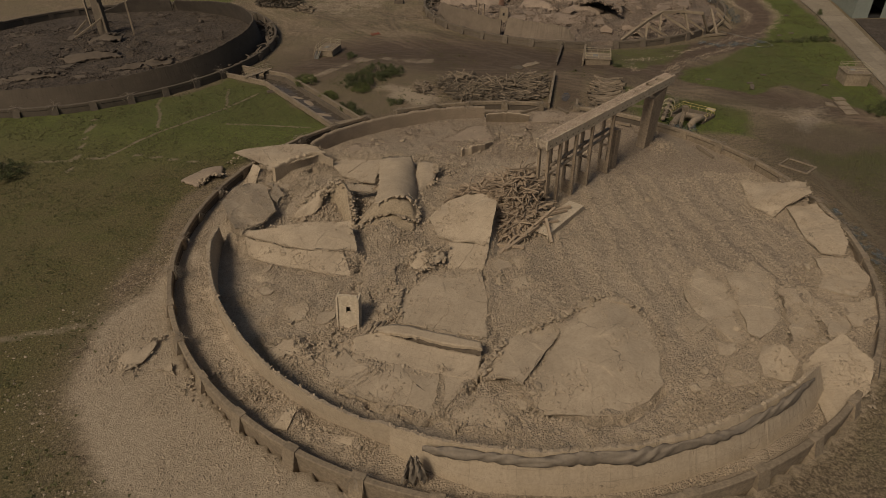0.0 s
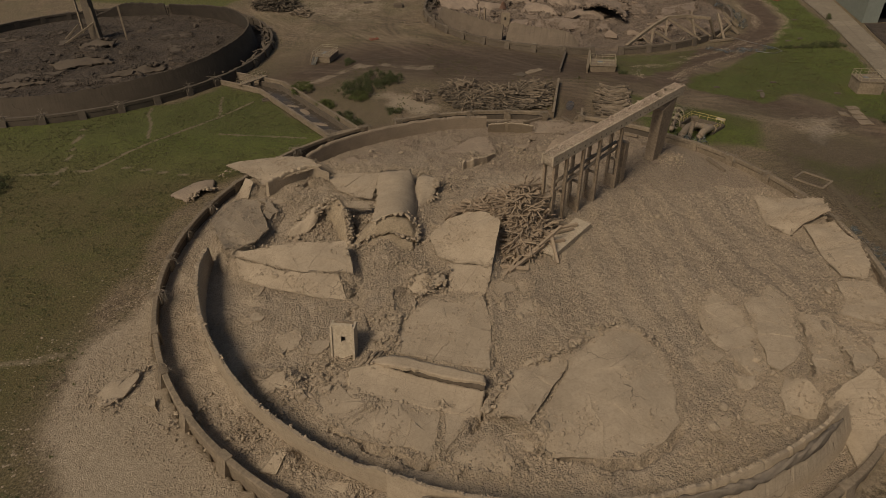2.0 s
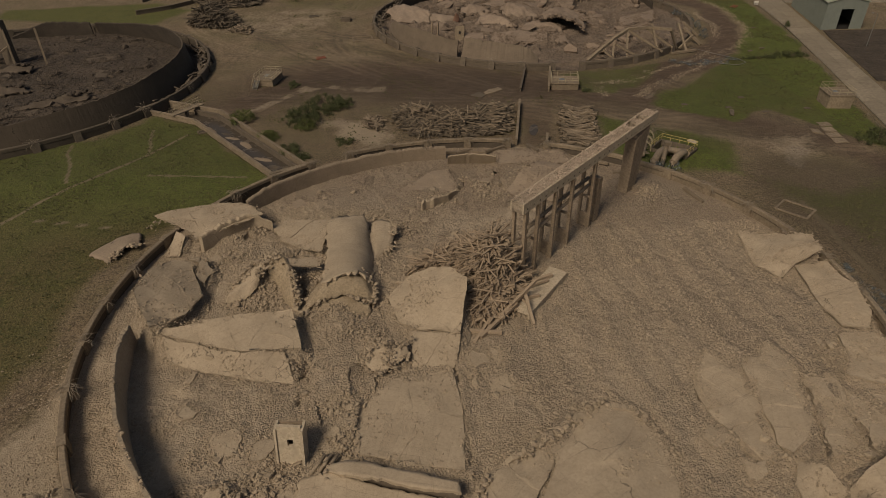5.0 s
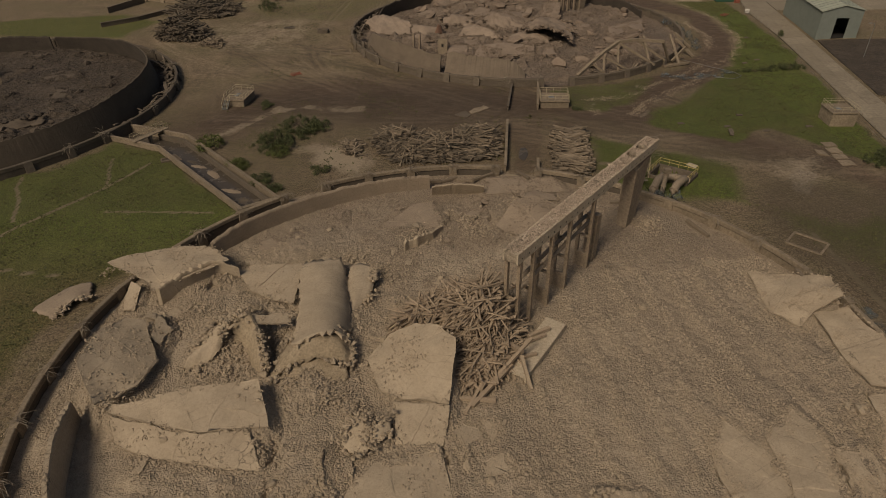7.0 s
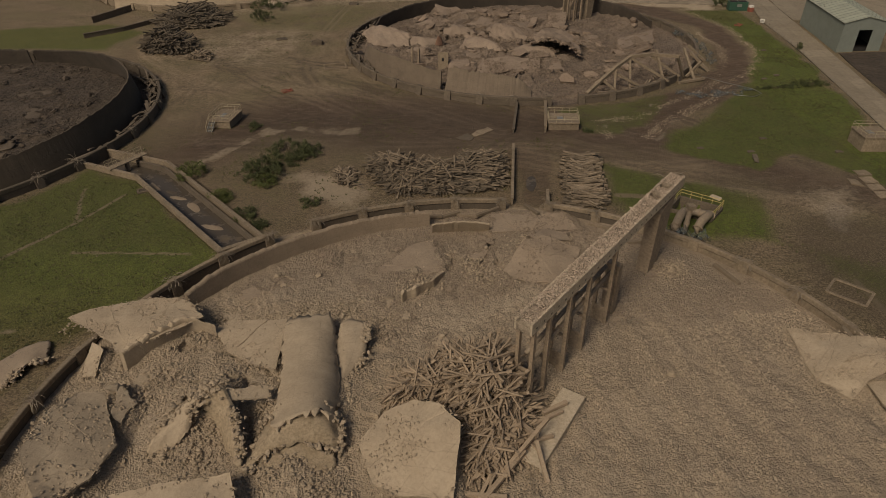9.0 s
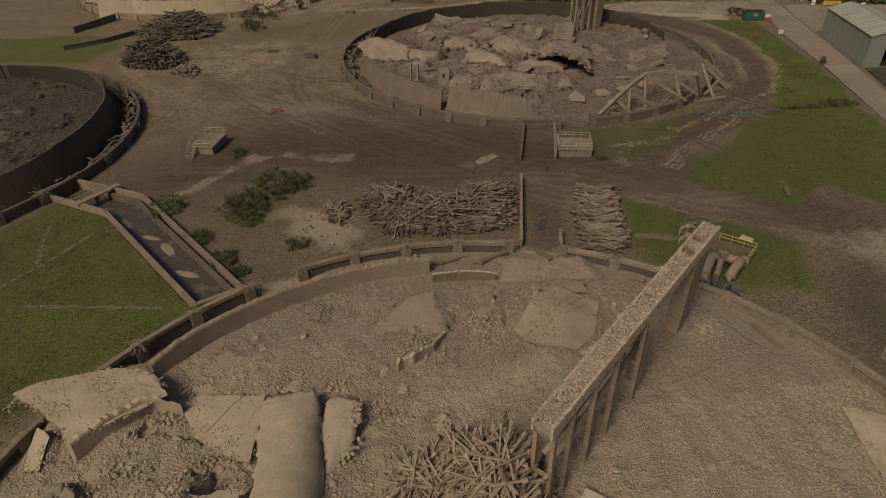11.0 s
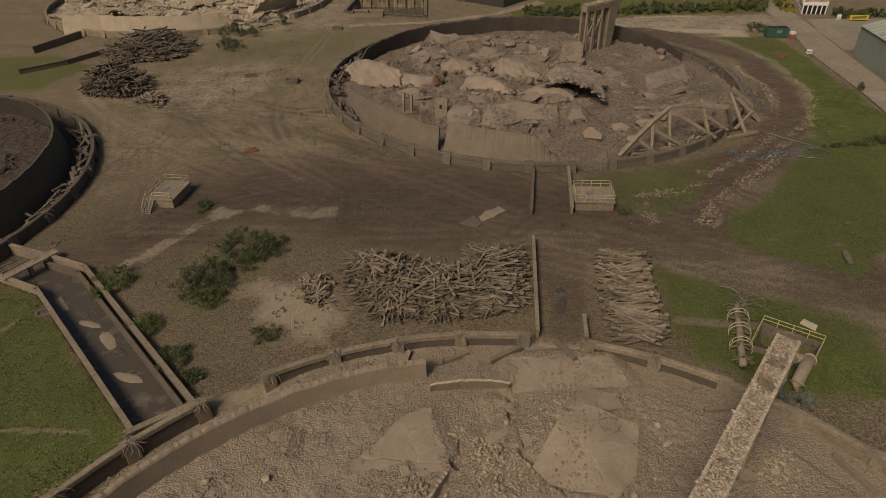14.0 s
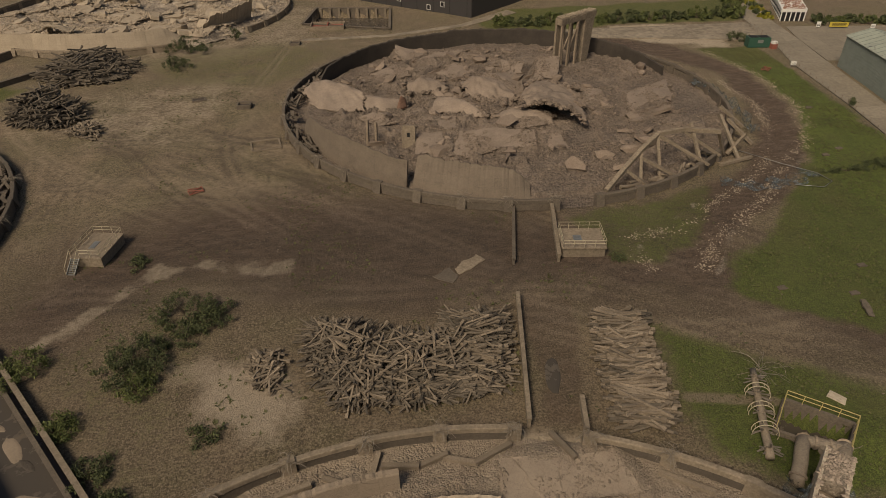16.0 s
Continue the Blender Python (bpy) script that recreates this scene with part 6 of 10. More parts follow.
sheet("broken shell hump streaked with dust", [[(31.4, 206.8, 1.2), (34.6, 209.6, 1.8), (39.0, 207.6, 1.8), (43.2, 203.4, 1.2)], [(31.8, 204.4, 2.8), (35.0, 205.6, 3.8), (38.6, 203.0, 3.4), (42.4, 199.8, 2.0)], [(32.6, 200.6, 1.0), (35.0, 200.0, 1.3), (38.0, 197.8, 1.3), (41.4, 196.8, 0.9)]], 0.3, 1.1, 1.1, 34, MAT_SHELL_RED, "ab", "three", 0.45)
sheet("pink shell ridge sloping to gravel", [[(35.4, 191.8, 1.0), (39.4, 192.6, 1.6), (43.0, 191.6, 1.9), (46.4, 189.6, 1.0)], [(36.0, 189.6, 1.6), (39.8, 189.8, 2.4), (43.2, 188.8, 2.2), (46.0, 187.6, 1.2)], [(36.0, 186.4, 0.7), (39.6, 186.0, 0.8), (43.0, 185.8, 0.8), (45.6, 185.6, 0.6)]], 0.3, 0.8, 0.6, 35, MAT_SHELL_PINK, "a", "three", 0.45)
sheet("crumpled shell heap among rubble", [[(20.6, 212.6, 0.9), (25.0, 214.4, 1.4), (29.6, 211.8, 1.0)], [(20.6, 209.8, 2.2), (24.8, 210.4, 2.9), (29.4, 208.4, 1.9)], [(21.0, 206.4, 0.8), (24.8, 206.6, 1.0), (29.0, 205.6, 0.8)]], 0.3, 1.1, 1.1, 36, MAT_SHELL_RED, "ab", "three", 0.45)


# ---- basin walls ----
def sector(build, c, r0, r1, a0, a1, z0, z1, steps=4):
    """A curved wall piece between two radii, angles and heights, with a chamfered top."""
    prof = [(r0, z0), (r1, z0), (r1, z1 - 0.08), (r1 - 0.08, z1), (r0 + 0.08, z1), (r0, z1 - 0.08)]
    k, m = len(build.v), len(prof)
    for i in range(steps + 1):
        a = a0 + (a1 - a0) * i / steps
        build.v += [(*ring(c, r, a), z) for r, z in prof]
    for i in range(steps):
        for j in range(m):
            p, q = k + i * m + j, k + i * m + (j + 1) % m
            build.f.append((p, q, q + m, p + m))
    build.f.append(tuple(k + j for j in range(m))[::-1])
    build.f.append(tuple(k + steps * m + j for j in range(m)))
    return build


def basin_wall(name, c, mat, inner, skip=(), low=(), phase=PHASE, seed=0):
    rng = random.Random(seed)
    wall = thing(name, "weathered concrete basin wall with buttresses round the fallen tower", "wall", kind="structure")
    step_a = 360 / BAYS
    for b in range(BAYS):
        a = phase + b * step_a
        if b not in skip:
            top = 1.7 + rng.uniform(-0.06, 0.06) - (0.9 if b in low else 0)
            under("wall_panel", sector(Build(), c, BASIN_R - 0.13, BASIN_R + 0.05, a + 0.55, a + step_a - 0.55, -1.2, 1.12).mesh("wall_panel", mat), wall)
            # Bays 5 to 23 have a darker inner face.
            under("inner_leaf", sector(Build(), c, BASIN_R - 0.36, BASIN_R - 0.14, a + 0.55, a + step_a - 0.55, -1.2, 1.0).mesh("inner_leaf", inner if 4 < b < 24 else mat), wall, "dark inner face" if 4 < b < 24 else "")
            under("coping", sector(Build(), c, BASIN_R - 0.5, BASIN_R + 0.12, a + 0.55, a + step_a - 0.55, 1.12, top).mesh("coping", mat), wall)
        if b in skip and (b - 1) in skip:
            continue
        h = 1.74 + rng.uniform(-0.04, 0.12)
        w = 0.85
        quad = lambda ra, rb, z: [(*ring(c, ra, a - w), z), (*ring(c, rb, a - w), z), (*ring(c, rb, a + w), z), (*ring(c, ra, a + w), z)]
        m = Build().hexa(quad(BASIN_R - 0.62, BASIN_R + 0.95, -1.2), quad(BASIN_R - 0.58, BASIN_R + 0.16, h))
        under("buttress", m.mesh("buttress", mat), wall)
    return wall


basin_wall("basin_wall_1", ONE, MAT_WALL, MAT_WALL_DARKEST, skip=(7, 12), seed=1)
basin_wall("basin_wall_2", TWO, MAT_WALL_DARKEST, MAT_WALL_DARKEST, seed=2)
basin_wall("basin_wall_3", THREE, MAT_WALL_DARK, MAT_WALL_DARKEST, skip=(29,), seed=3)
basin_wall("basin_wall_4", FOUR, MAT_WALL, MAT_WALL_DARK, skip=(32, 33, 34), seed=4)


def shell_ring(name, c, a0, a1, r_low, r_top, height, thick, mat, label, seed, rough=0.25, z0=-0.8, outer=None):
    """A standing arc of the tower shell with a broken upper edge. height: metres as a function of 0..1 along it."""
    rng = np.random.default_rng(seed)
    n = max(8, int(abs(a1 - a0) * radians(1) * 40 / 0.28))
    t = np.linspace(0, 1, n)
    low_r = np.array([r_low(k) if callable(r_low) else r_low for k in t])
    top_r = np.array([r_top(k) if callable(r_top) else r_top for k in t])
    h = np.array([height(k) for k in t]) + rough * 1.4 * fbm(t * 60 + seed, t * 0, 3.0, 3, seed) + 0.6 * rough * fbm(t * 330 + seed, t * 0, 3.0, 2, seed + 1) + rng.uniform(-0.06, 0.06, n)
    ang = a0 + (a1 - a0) * t
    levels = (0.0, 0.35, 0.7, 0.93, 1.0)
    v = []
    for i in range(n):
        row = []
        for k in levels:
            r = low_r[i] + (top_r[i] - low_r[i]) * k
            row.append((*ring(c, r, ang[i]), z0 + (h[i] - z0) * k))
        for k in levels[::-1]:
            r = low_r[i] + (top_r[i] - low_r[i]) * k - thick * (0.8 if k == 1.0 else 1.0)
            row.append((*ring(c, r, ang[i]), z0 + (h[i] - z0 - (0.06 if k == 1.0 else 0)) * k))
        v += row
    if seed in (11, 12):
        EDGE_LUMPS["rim"].append(np.array([(*ring(c, top_r[i] - thick / 2, ang[i]), h[i] - 0.05) for i in range(n)]))
    m, f = 2 * len(levels), []
    for i in range(n - 1):
        for j in range(m):
            p, q = i * m + j, i * m + (j + 1) % m
            f.append((q, p, p + m, q + m) if a1 > a0 else (p, q, q + m, p + m))
    f.append(tuple(range(m)))
    f.append(tuple((n - 1) * m + j for j in range(m))[::-1])
    me = mesh_of(name, v, f, mat)
    if outer:
        me.materials.append(outer)
        me.polygons.foreach_set("material_index", [1 if k < (n - 1) * m and k % m <= 4 else 0 for k in range(len(f))])
    uv = me.uv_layers.new(name="UVMap")
    li = np.empty(len(me.loops), np.int32)
    me.loops.foreach_get("vertex_index", li)
    run = radians(abs(a1 - a0)) * 40
    co = np.array(v)[li]
    uv.data.foreach_set("uv", np.stack([t[li // m] * run, co[:, 2]], 1).astype(np.float32).ravel())
    return thing(name, label, "shell wall", "standing shell remains", data=me)


def between(*pairs):
    return lambda k: float(np.interp(k, [p[0] for p in pairs], [p[1] for p in pairs]))


# tower one: standing arcs, by compass angle about its centre
shell_ring("shell_wall", ONE, 184, 250, 39.3, 39.5, between((0, 3.0), (0.1, 3.6), (0.5, 3.5), (0.8, 2.6), (1, 3.0)), 0.45, MAT_SHELL, "long curved strip of tower shell standing at the basin edge", 11)
shell_ring("shell_wall", ONE, 249, 311, between((0, 39.9), (0.08, 40.8), (0.2, 42.3), (1, 42.4)), between((0, 39.7), (0.15, 40.5), (1, 40.5)), between((0, 3.4), (0.15, 4.0), (0.8, 4.0), (1, 3.6)), 0.4, MAT_SHELL, "curved tower shell panel leaning inward behind the wall", 12, 0.2)
# Far arc in a darker shell copy: its unlit look is in the colour.
shell_ring("shell_wall", ONE, 91.5, 142, 39.7, 39.9, between((0, 2.5), (0.5, 2.7), (0.9, 2.9), (1, 2.3)), 0.5, MAT_SILT_SHELL_SHADE, "curved tower shell remnant standing at the far edge", 13, 0.1)
shell_ring("shell_wall", ONE, 79.0, 91.4, 38.2, 36.6, between((0, 2.1), (0.5, 2.5), (1, 2.2)), 0.3, MAT_SHELL, "short shell lip leaning over rubble", 14, 0.08)
shell_ring("shell_wall", ONE, 145.5, 158, between((0, 33.2), (0.25, 36.0), (1, 38.7)), between((0, 33.0), (0.25, 35.6), (1, 38.4)), between((0, 2.6), (0.2, 3.7), (0.7, 3.5), (1, 3.1)), 0.5, MAT_SHELL, "broken standing shell stump beside a folded plate", 16, 0.3)
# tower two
# The ring's inner faces are darker than its outer ones.
shell_ring("shell_wall", TWO, 225, 440, 40.4, 39.0, between((0, 2.8), (0.12, 3.3), (0.35, 3.9), (0.5, 4.7), (0.62, 5.2), (0.85, 4.6), (1, 3.6)), 0.4, MAT_SHELL_DARKEST, "tall dark ring of standing tower shell", 21, 0.2, outer=MAT_SHELL_DIM)
shell_ring("shell_wall", TWO, 82, 112, 39.4, 39.0, between((0, 3.6), (0.6, 4.0), (1, 1.0)), 0.4, MAT_SHELL_DARKEST, "dark remnant of tower shell at the far side", 22, 0.2)
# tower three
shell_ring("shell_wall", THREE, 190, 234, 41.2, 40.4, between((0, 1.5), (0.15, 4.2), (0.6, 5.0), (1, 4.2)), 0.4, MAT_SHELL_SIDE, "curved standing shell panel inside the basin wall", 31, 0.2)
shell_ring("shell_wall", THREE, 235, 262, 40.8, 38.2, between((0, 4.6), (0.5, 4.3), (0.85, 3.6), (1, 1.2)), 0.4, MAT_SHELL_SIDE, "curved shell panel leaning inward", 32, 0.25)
shell_ring("shell_wall", THREE, 12, 158, 40.6, 40.3, between((0, 2.2), (0.08, 3.4), (0.3, 4.2), (0.5, 4.0), (0.8, 3.6), (0.95, 3.0), (1, 1.4)), 0.4, MAT_SHELL_DARKEST, "long dark arc of standing tower shell", 33, 0.28)
# tower four
shell_ring("shell_wall", FOUR, 232, 296, between((0, 47.0), (0.2, 43.0), (1, 41.0)), between((0, 46.0), (0.2, 41.5), (1, 39.0)), between((0, 5.0), (0.5, 5.0), (0.9, 4.4), (1, 2.0)), 0.4, MAT_SHELL, "pale shell wall standing before distant rubble", 41, 0.2)
shell_ring("shell_wall", FOUR, 306, 340, 35.0, 37.0, between((0, 2.0), (0.15, 4.5), (0.5, 5.0), (1, 6.0)), 0.4, MAT_SHELL, "pale curved shell panel leaning over rubble", 42, 0.4)


# ---- distribution trough on its posts, tower one ----
def trough():
    near_end, far_end, top, wide, deep = Vector((13.6, 78.7, 0)), Vector((38.15, 102.75, 0)), 11.6, 1.9, 1.35
    run = (far_end - near_end).length
    turn = math.degrees(math.atan2(far_end.y - near_end.y, far_end.x - near_end.x))
    ob = thing("water_trough", "long pale concrete distribution trough on posts, covered in rubble", "trough", at=tuple(near_end), turn=turn)
    rise = 0.6
    rng = random.Random(5)
    n = 24
    zf = lambda x: top - deep + rise * (x / run - 0.5)

    def strip(ya, yb, lift, cuts=()):
        """One long bar with a slightly uneven top; cuts leaves holes in it."""
        b = Build()
        rows = []
        for i in range(n + 1):
            x = run * i / n
            h = lift + rng.uniform(-0.05, 0.02)
            rows.append([(x, ya, zf(x)), (x, yb, zf(x)), (x, yb, zf(x) + h), (x, ya, zf(x) + h)])
        for r in rows:
            b.v += r
        solid = [i for i in range(n) if i not in cuts]
        for i in solid:
            k = i * 4
            b.f += [(k + j, k + (j + 1) % 4, k + 4 + (j + 1) % 4, k + 4 + j) for j in range(4)]
            if i - 1 not in solid:
                b.f.append((k + 3, k + 2, k + 1, k))
            if i + 1 not in solid:
                b.f.append((k + 4, k + 5, k + 6, k + 7))
        return b

    side_a, side_b = strip(-wide / 2, -wide / 2 + 0.22, deep), strip(wide / 2 - 0.22, wide / 2, deep)
    floor_part = strip(-wide / 2 + 0.2, wide / 2 - 0.2, deep - 0.05, (19, 21))
    under("side_wall", side_a.mesh("side_wall", MAT_BEAM), ob)
    under("side_wall", side_b.mesh("side_wall", MAT_BEAM), ob)
    under("fill", floor_part.mesh("fill", MAT_RUBBLE_PALE), ob, "packed rubble in the trough")
    g = np.random.default_rng(9)
    x = g.uniform(0.1, run - 0.1, 4200)
    y = g.uniform(-wide / 2, wide / 2, 4200)
    hole = ((np.abs(x - run * 19.5 / n) < 0.75) | (np.abs(x - run * 21.5 / n) < 0.75)) & (np.abs(y) < 0.65)
    x, y = x[~hole], y[~hole]
    size = 0.1 + 0.42 * g.uniform(0, 1, len(x)) ** 2.5
    v, f = lumps(g, x, y, top - 0.03 + rise * (x / run - 0.5) + size * 0.1, size)
    tagged(under("rubble_cover", fast_mesh("rubble_cover", v, f, MAT_STONE_PINK), ob, "broken stones heaped along the trough"), kind="stuff")
    for i in range(26):
        x = 0.8 + i * run / 27
        # Raised black block paints the dark of a nozzle hole.
        hole_m = Build().box(x - 0.09, -wide / 2 - 0.012, top - deep + rise * (x / run - 0.5) + 0.35, x + 0.09, -wide / 2 + 0.01, top - deep + rise * (x / run - 0.5) + 0.55)
        under("nozzle_hole", hole_m.mesh("nozzle_hole", MAT_BLACK), ob)
    for i, x in enumerate((0.7, 3.4, 7.2, 11.2, 16.8)):
        zt = top - deep + rise * (x / run - 0.5)
        for y in (-0.78, 0.78):
            lean = 0.0 if i else 0.15
            m = Build().beam((x + lean, y, -0.6), (x, y, zt), 0.36, 0.42)
            under("post", m.mesh("post", MAT_POST), ob)
        under("rung", Build().beam((x, -0.78, zt * 0.48), (x, 0.78, zt * 0.48), 0.25, 0.3).mesh("rung", MAT_POST), ob)
        under("cap", Build().beam((x, -0.95, zt - 0.2), (x, 0.95, zt - 0.2), 0.35, 0.35).mesh("cap", MAT_POST), ob)
        if i in (2, 3, 4):
            under("base_panel", Build().box(x - 0.12, -0.6, -0.6, x + 0.12, 0.6, 2.4).mesh("base_panel", MAT_POST), ob)
    for x in (18.6,):
        m = Build().hexa([(x, -0.7, -0.6), (x + 1.1, -0.7, -0.6), (x + 1.1, 0.7, -0.6), (x, 0.7, -0.6)], [(x, -0.8, 7.0), (x + 0.9, -0.8, 7.0), (x + 0.9, 0.8, 7.0), (x, 0.8, 7.0)])
        under("pier", m.mesh("pier", MAT_POST), ob, "dark broken pier behind the posts")
    x = 28.2
    zt = top - deep + rise * (x / run - 0.5)
    m = Build().hexa([(x, -0.75, -0.6), (x + 2.3, -0.75, -0.6), (x + 2.3, 0.75, -0.6), (x, 0.75, -0.6)],
                     [(x + 0.4, -0.85, zt - 1.2), (x + 4.4, -0.85, zt + 0.02), (x + 4.6, 0.85, zt + 0.02), (x + 0.4, 0.85, zt - 1.2)])
    under("blade_pier", m.mesh("blade_pier", MAT_POST), ob, "wide flared end pier, pale on its narrow side")
    for y, z in ((-0.35, 6.6), (0.35, 7.0)):
        pipe = under("pipe", Build().tube([(1.5, y, z - 0.9), (9, y, z - 0.2), (17.5, y, z + 0.3)], 0.24, 10).mesh("pipe", MAT_PIPE, True), ob)
        for x in (6.4, 11.6):
            under("collar", Build().tube([(x - 0.15, y, z - 0.42 + (x - 6.4) * 0.08), (x + 0.15, y, z - 0.4 + (x - 6.4) * 0.08)], 0.31, 10).mesh("collar", MAT_POST), pipe)
    return ob


trough()


def lath_mesh(length, w, head, mat, name="lath"):
    """A precast concrete lath with a thicker head and small nibs."""
    b = Build().box(-length / 2, -w / 2, -w / 2, length / 2, w / 2, w / 2)
    if head:
        b.box(length / 2 - 0.4, -w * 0.95, -w * 0.95, length / 2 + 0.06, w * 0.95, w * 0.95)
        b.box(-0.1, -w * 0.75, -w * 0.72, 0.12, w * 0.75, w * 0.72)
    return b.mesh(name, mat)


def lath_pile(name, label, outline, peak, parts, rest, lengths, angle, swing, seed, mat_rest, single=MAT_LATH, base=0.0, width=0.26, heights=None, nearness=None):
    """A heap of laths over an outline: a part each for the outer ones, the inner ones in one mesh."""
    rng = random.Random(seed)
    pile = thing(name, label, "lath pile")
    xs, ys = [p[0] for p in outline], [p[1] for p in outline]
    kinds = [lath_mesh(l, width * k, h, single) for l in lengths for k, h in ((0.85, True), (1.15, False), (1.0, True))]
    rest_build, made = Build(), 0
    total = parts + rest
    guard = 0
    placed = 0
    while placed < total and guard < total * 30:
        guard += 1
        x, y = rng.uniform(min(xs), max(xs)), rng.uniform(min(ys), max(ys))
        d = float(inside(x, y, outline))
        if d < 0.15:
            continue
        top = base + peak * min(1.0, 0.18 + d / 3.2) * (0.78 + 0.45 * float(vnoise(np.array(x * 0.35), np.array(y * 0.35), seed)))
        if heights:
            top *= heights(x, y)
        outer = placed >= rest
        z = base + (top - base) * (rng.uniform(0.8, 1.04) if outer else rng.uniform(0.08, 0.85)) + 0.12
        yaw = angle(x, y) if callable(angle) else angle
        sw = swing(x, y) if callable(swing) else swing
        yaw += rng.gauss(0, sw)
        length = rng.choice(lengths)
        tip = rng.gauss(0, 7 + sw * 0.12)
        tip = max(-24.0, min(24.0, tip)) if z > base + length * 0.2 else max(-5.0, min(5.0, tip))
        z = max(z, base + 0.1 + abs(math.sin(radians(tip))) * length / 2)
        m = pose(x, y, z, rng.uniform(0, 90), 0, 0)
        m = Matrix.Translation((x, y, z)) @ pose(0, 0, 0, 0, tip, yaw) @ pose(0, 0, 0, rng.uniform(-25, 25), 0, 0)
        if outer:
            ob = under("lath", rng.choice([k for k in kinds]), pile)
            ob.matrix_local = m
        else:
            w = width * rng.uniform(0.8, 1.2)
            q = [m @ Vector((sx * length / 2, sy * w / 2, sz * w / 2)) for sx, sy, sz in ((-1, -1, -1), (1, -1, -1), (1, 1, -1), (-1, 1, -1), (-1, -1, 1), (1, -1, 1), (1, 1, 1), (-1, 1, 1))]
            rest_build.hexa(q[:4], q[4:])
        placed += 1
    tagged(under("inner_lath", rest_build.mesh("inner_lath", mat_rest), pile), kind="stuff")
    return pile


lath_pile("lath_pile", "spilled heap of broken concrete laths under the trough", [(0.6, 80.8), (3.6, 84.0), (8.0, 86.4), (13.5, 85.2), (14.8, 79.0), (13.6, 74.0), (10.6, 71.2), (7.6, 71.2), (7.7, 75.4), (6.0, 79.0)], 3.5, 298, 1900, (1.8, 2.8, 3.8, 4.8), 58, 38, 7, MAT_LATH_TAN, single=MAT_LATH_TAN_ONE, base=0.4, width=0.15, heights=lambda x, y: 0.8 + 0.75 * math.exp(-((x - 12.5) ** 2 + (y - 79.0) ** 2) / 14))
MAIN_PILE = [(0.2, 131.2), (0.4, 136.6), (6.0, 136.2), (9.0, 133.4), (15.0, 132.4), (16.6, 135.6), (23.0, 134.8), (20.4, 123.8), (18.2, 122.8), (8.8, 123.0), (3.6, 123.8), (2.0, 127.2)]
# Inner laths are darker to paint shade into the gaps.
lath_pile("lath_pile", "long heap of grey concrete laths stacked on the dirt", MAIN_PILE, 2.1, 298, 1900, (2.2, 3.0, 3.8), lambda x, y: -12 + 60 * float(step(-x, -14, -4)), lambda x, y: 32 + 45 * float(step(-x, -18, -8)), 8, MAT_LATH_OLD_SHADE, width=0.155)
lath_pile("lath_pile", "small scattered heap of concrete laths", [(-6.1, 132.2), (-2.4, 133.4), (-2.2, 127.3), (-4.8, 127.0)], 1.0, 40, 30, (2.2, 3.0), 60, 60, 9, MAT_LATH_ALL, width=0.17)
# Dark inner laths again stand in for shade between the outer ones.
lath_pile("lath_pile", "neat stack of long concrete laths beside the entrance", [(34.6, 132.6), (37.2, 131.8), (35.2, 124.0), (33.2, 115.6), (31.2, 116.2), (32.6, 125.0)], 2.4, 240, 300, (3.6, 4.6, 5.6), -14, 20, 10, MAT_LATH_OLD_SHADE, width=0.21)
lath_pile("lath_pile", "dark distant heap of old laths", [(-61.0, 236.0), (-56.0, 246.0), (-47.0, 246.0), (-40.5, 239.0), (-43.0, 230.0), (-53.0, 227.5)], 3.4, 120, 620, (3.6, 4.8, 6.0), 15, 40, 11, MAT_LATH_OLD_SHADE, single=MAT_LATH_OLD_SHADE, width=0.27)
lath_pile("lath_pile", "dark conical heap of old laths", [(-56.5, 207.5), (-55.5, 216.0), (-50.0, 217.5), (-46.0, 213.0), (-43.8, 207.2), (-47.5, 203.8)], 4.2, 120, 520, (3.2, 4.4, 5.4), 40, 60, 12, MAT_LATH_OLD_SHADE, single=MAT_LATH_OLD_SHADE, width=0.25)
lath_pile("lath_pile", "small dark heap of short laths", [(-44.4, 200.2), (-42.6, 205.6), (-37.6, 200.6), (-39.2, 196.4)], 1.2, 40, 70, (2.0, 2.8), 60, 60, 13, MAT_LATH_ALL, width=0.25)


# ---- water channel ----
def wall_run(name, label, pts, high, thick, mat, z0=-1.6, kind="structure"):
    ob = thing(name, label, "wall", kind=kind)
    for (ax, ay), (bx, by) in zip(pts, pts[1:]):
        d = Vector((bx - ax, by - ay, 0)).normalized()
        s = Vector((-d.y, d.x, 0)) * thick / 2
        a, b = Vector((ax, ay, 0)) - d * thick * 0.3, Vector((bx, by, 0)) + d * thick * 0.3
        lo = [a - s, b - s, b + s, a + s]
        m = Build().hexa([(p.x, p.y, z0) for p in lo], [(p.x, p.y, high) for p in lo])
        s2 = s * 1.5
        lo = [a - s2, b - s2, b + s2, a + s2]
        m.hexa([(p.x, p.y, high - 0.16) for p in lo], [(p.x, p.y, high + 0.04) for p in lo])
        under("wall_panel", m.mesh("wall_panel", mat), ob)
    return ob


wall_run("channel_wall_left", "low concrete wall of the water channel", CHANNEL_L, 1.0, 0.35, MAT_WALL)
wall_run("channel_wall_right", "low concrete wall of the water channel", CHANNEL_R, 1.0, 0.35, MAT_WALL)
wall_run("channel_ledge", "inner concrete ledge along the channel", [(x - 0.75, y - 0.55) for x, y in CHANNEL_R[:3]], 0.45, 0.3, MAT_WALL_DARK)
wall_run("channel_sill", "concrete sill between channel and basin", [(-20.3, 109.0), (-14.2, 112.2)], 1.35, 0.45, MAT_WALL)
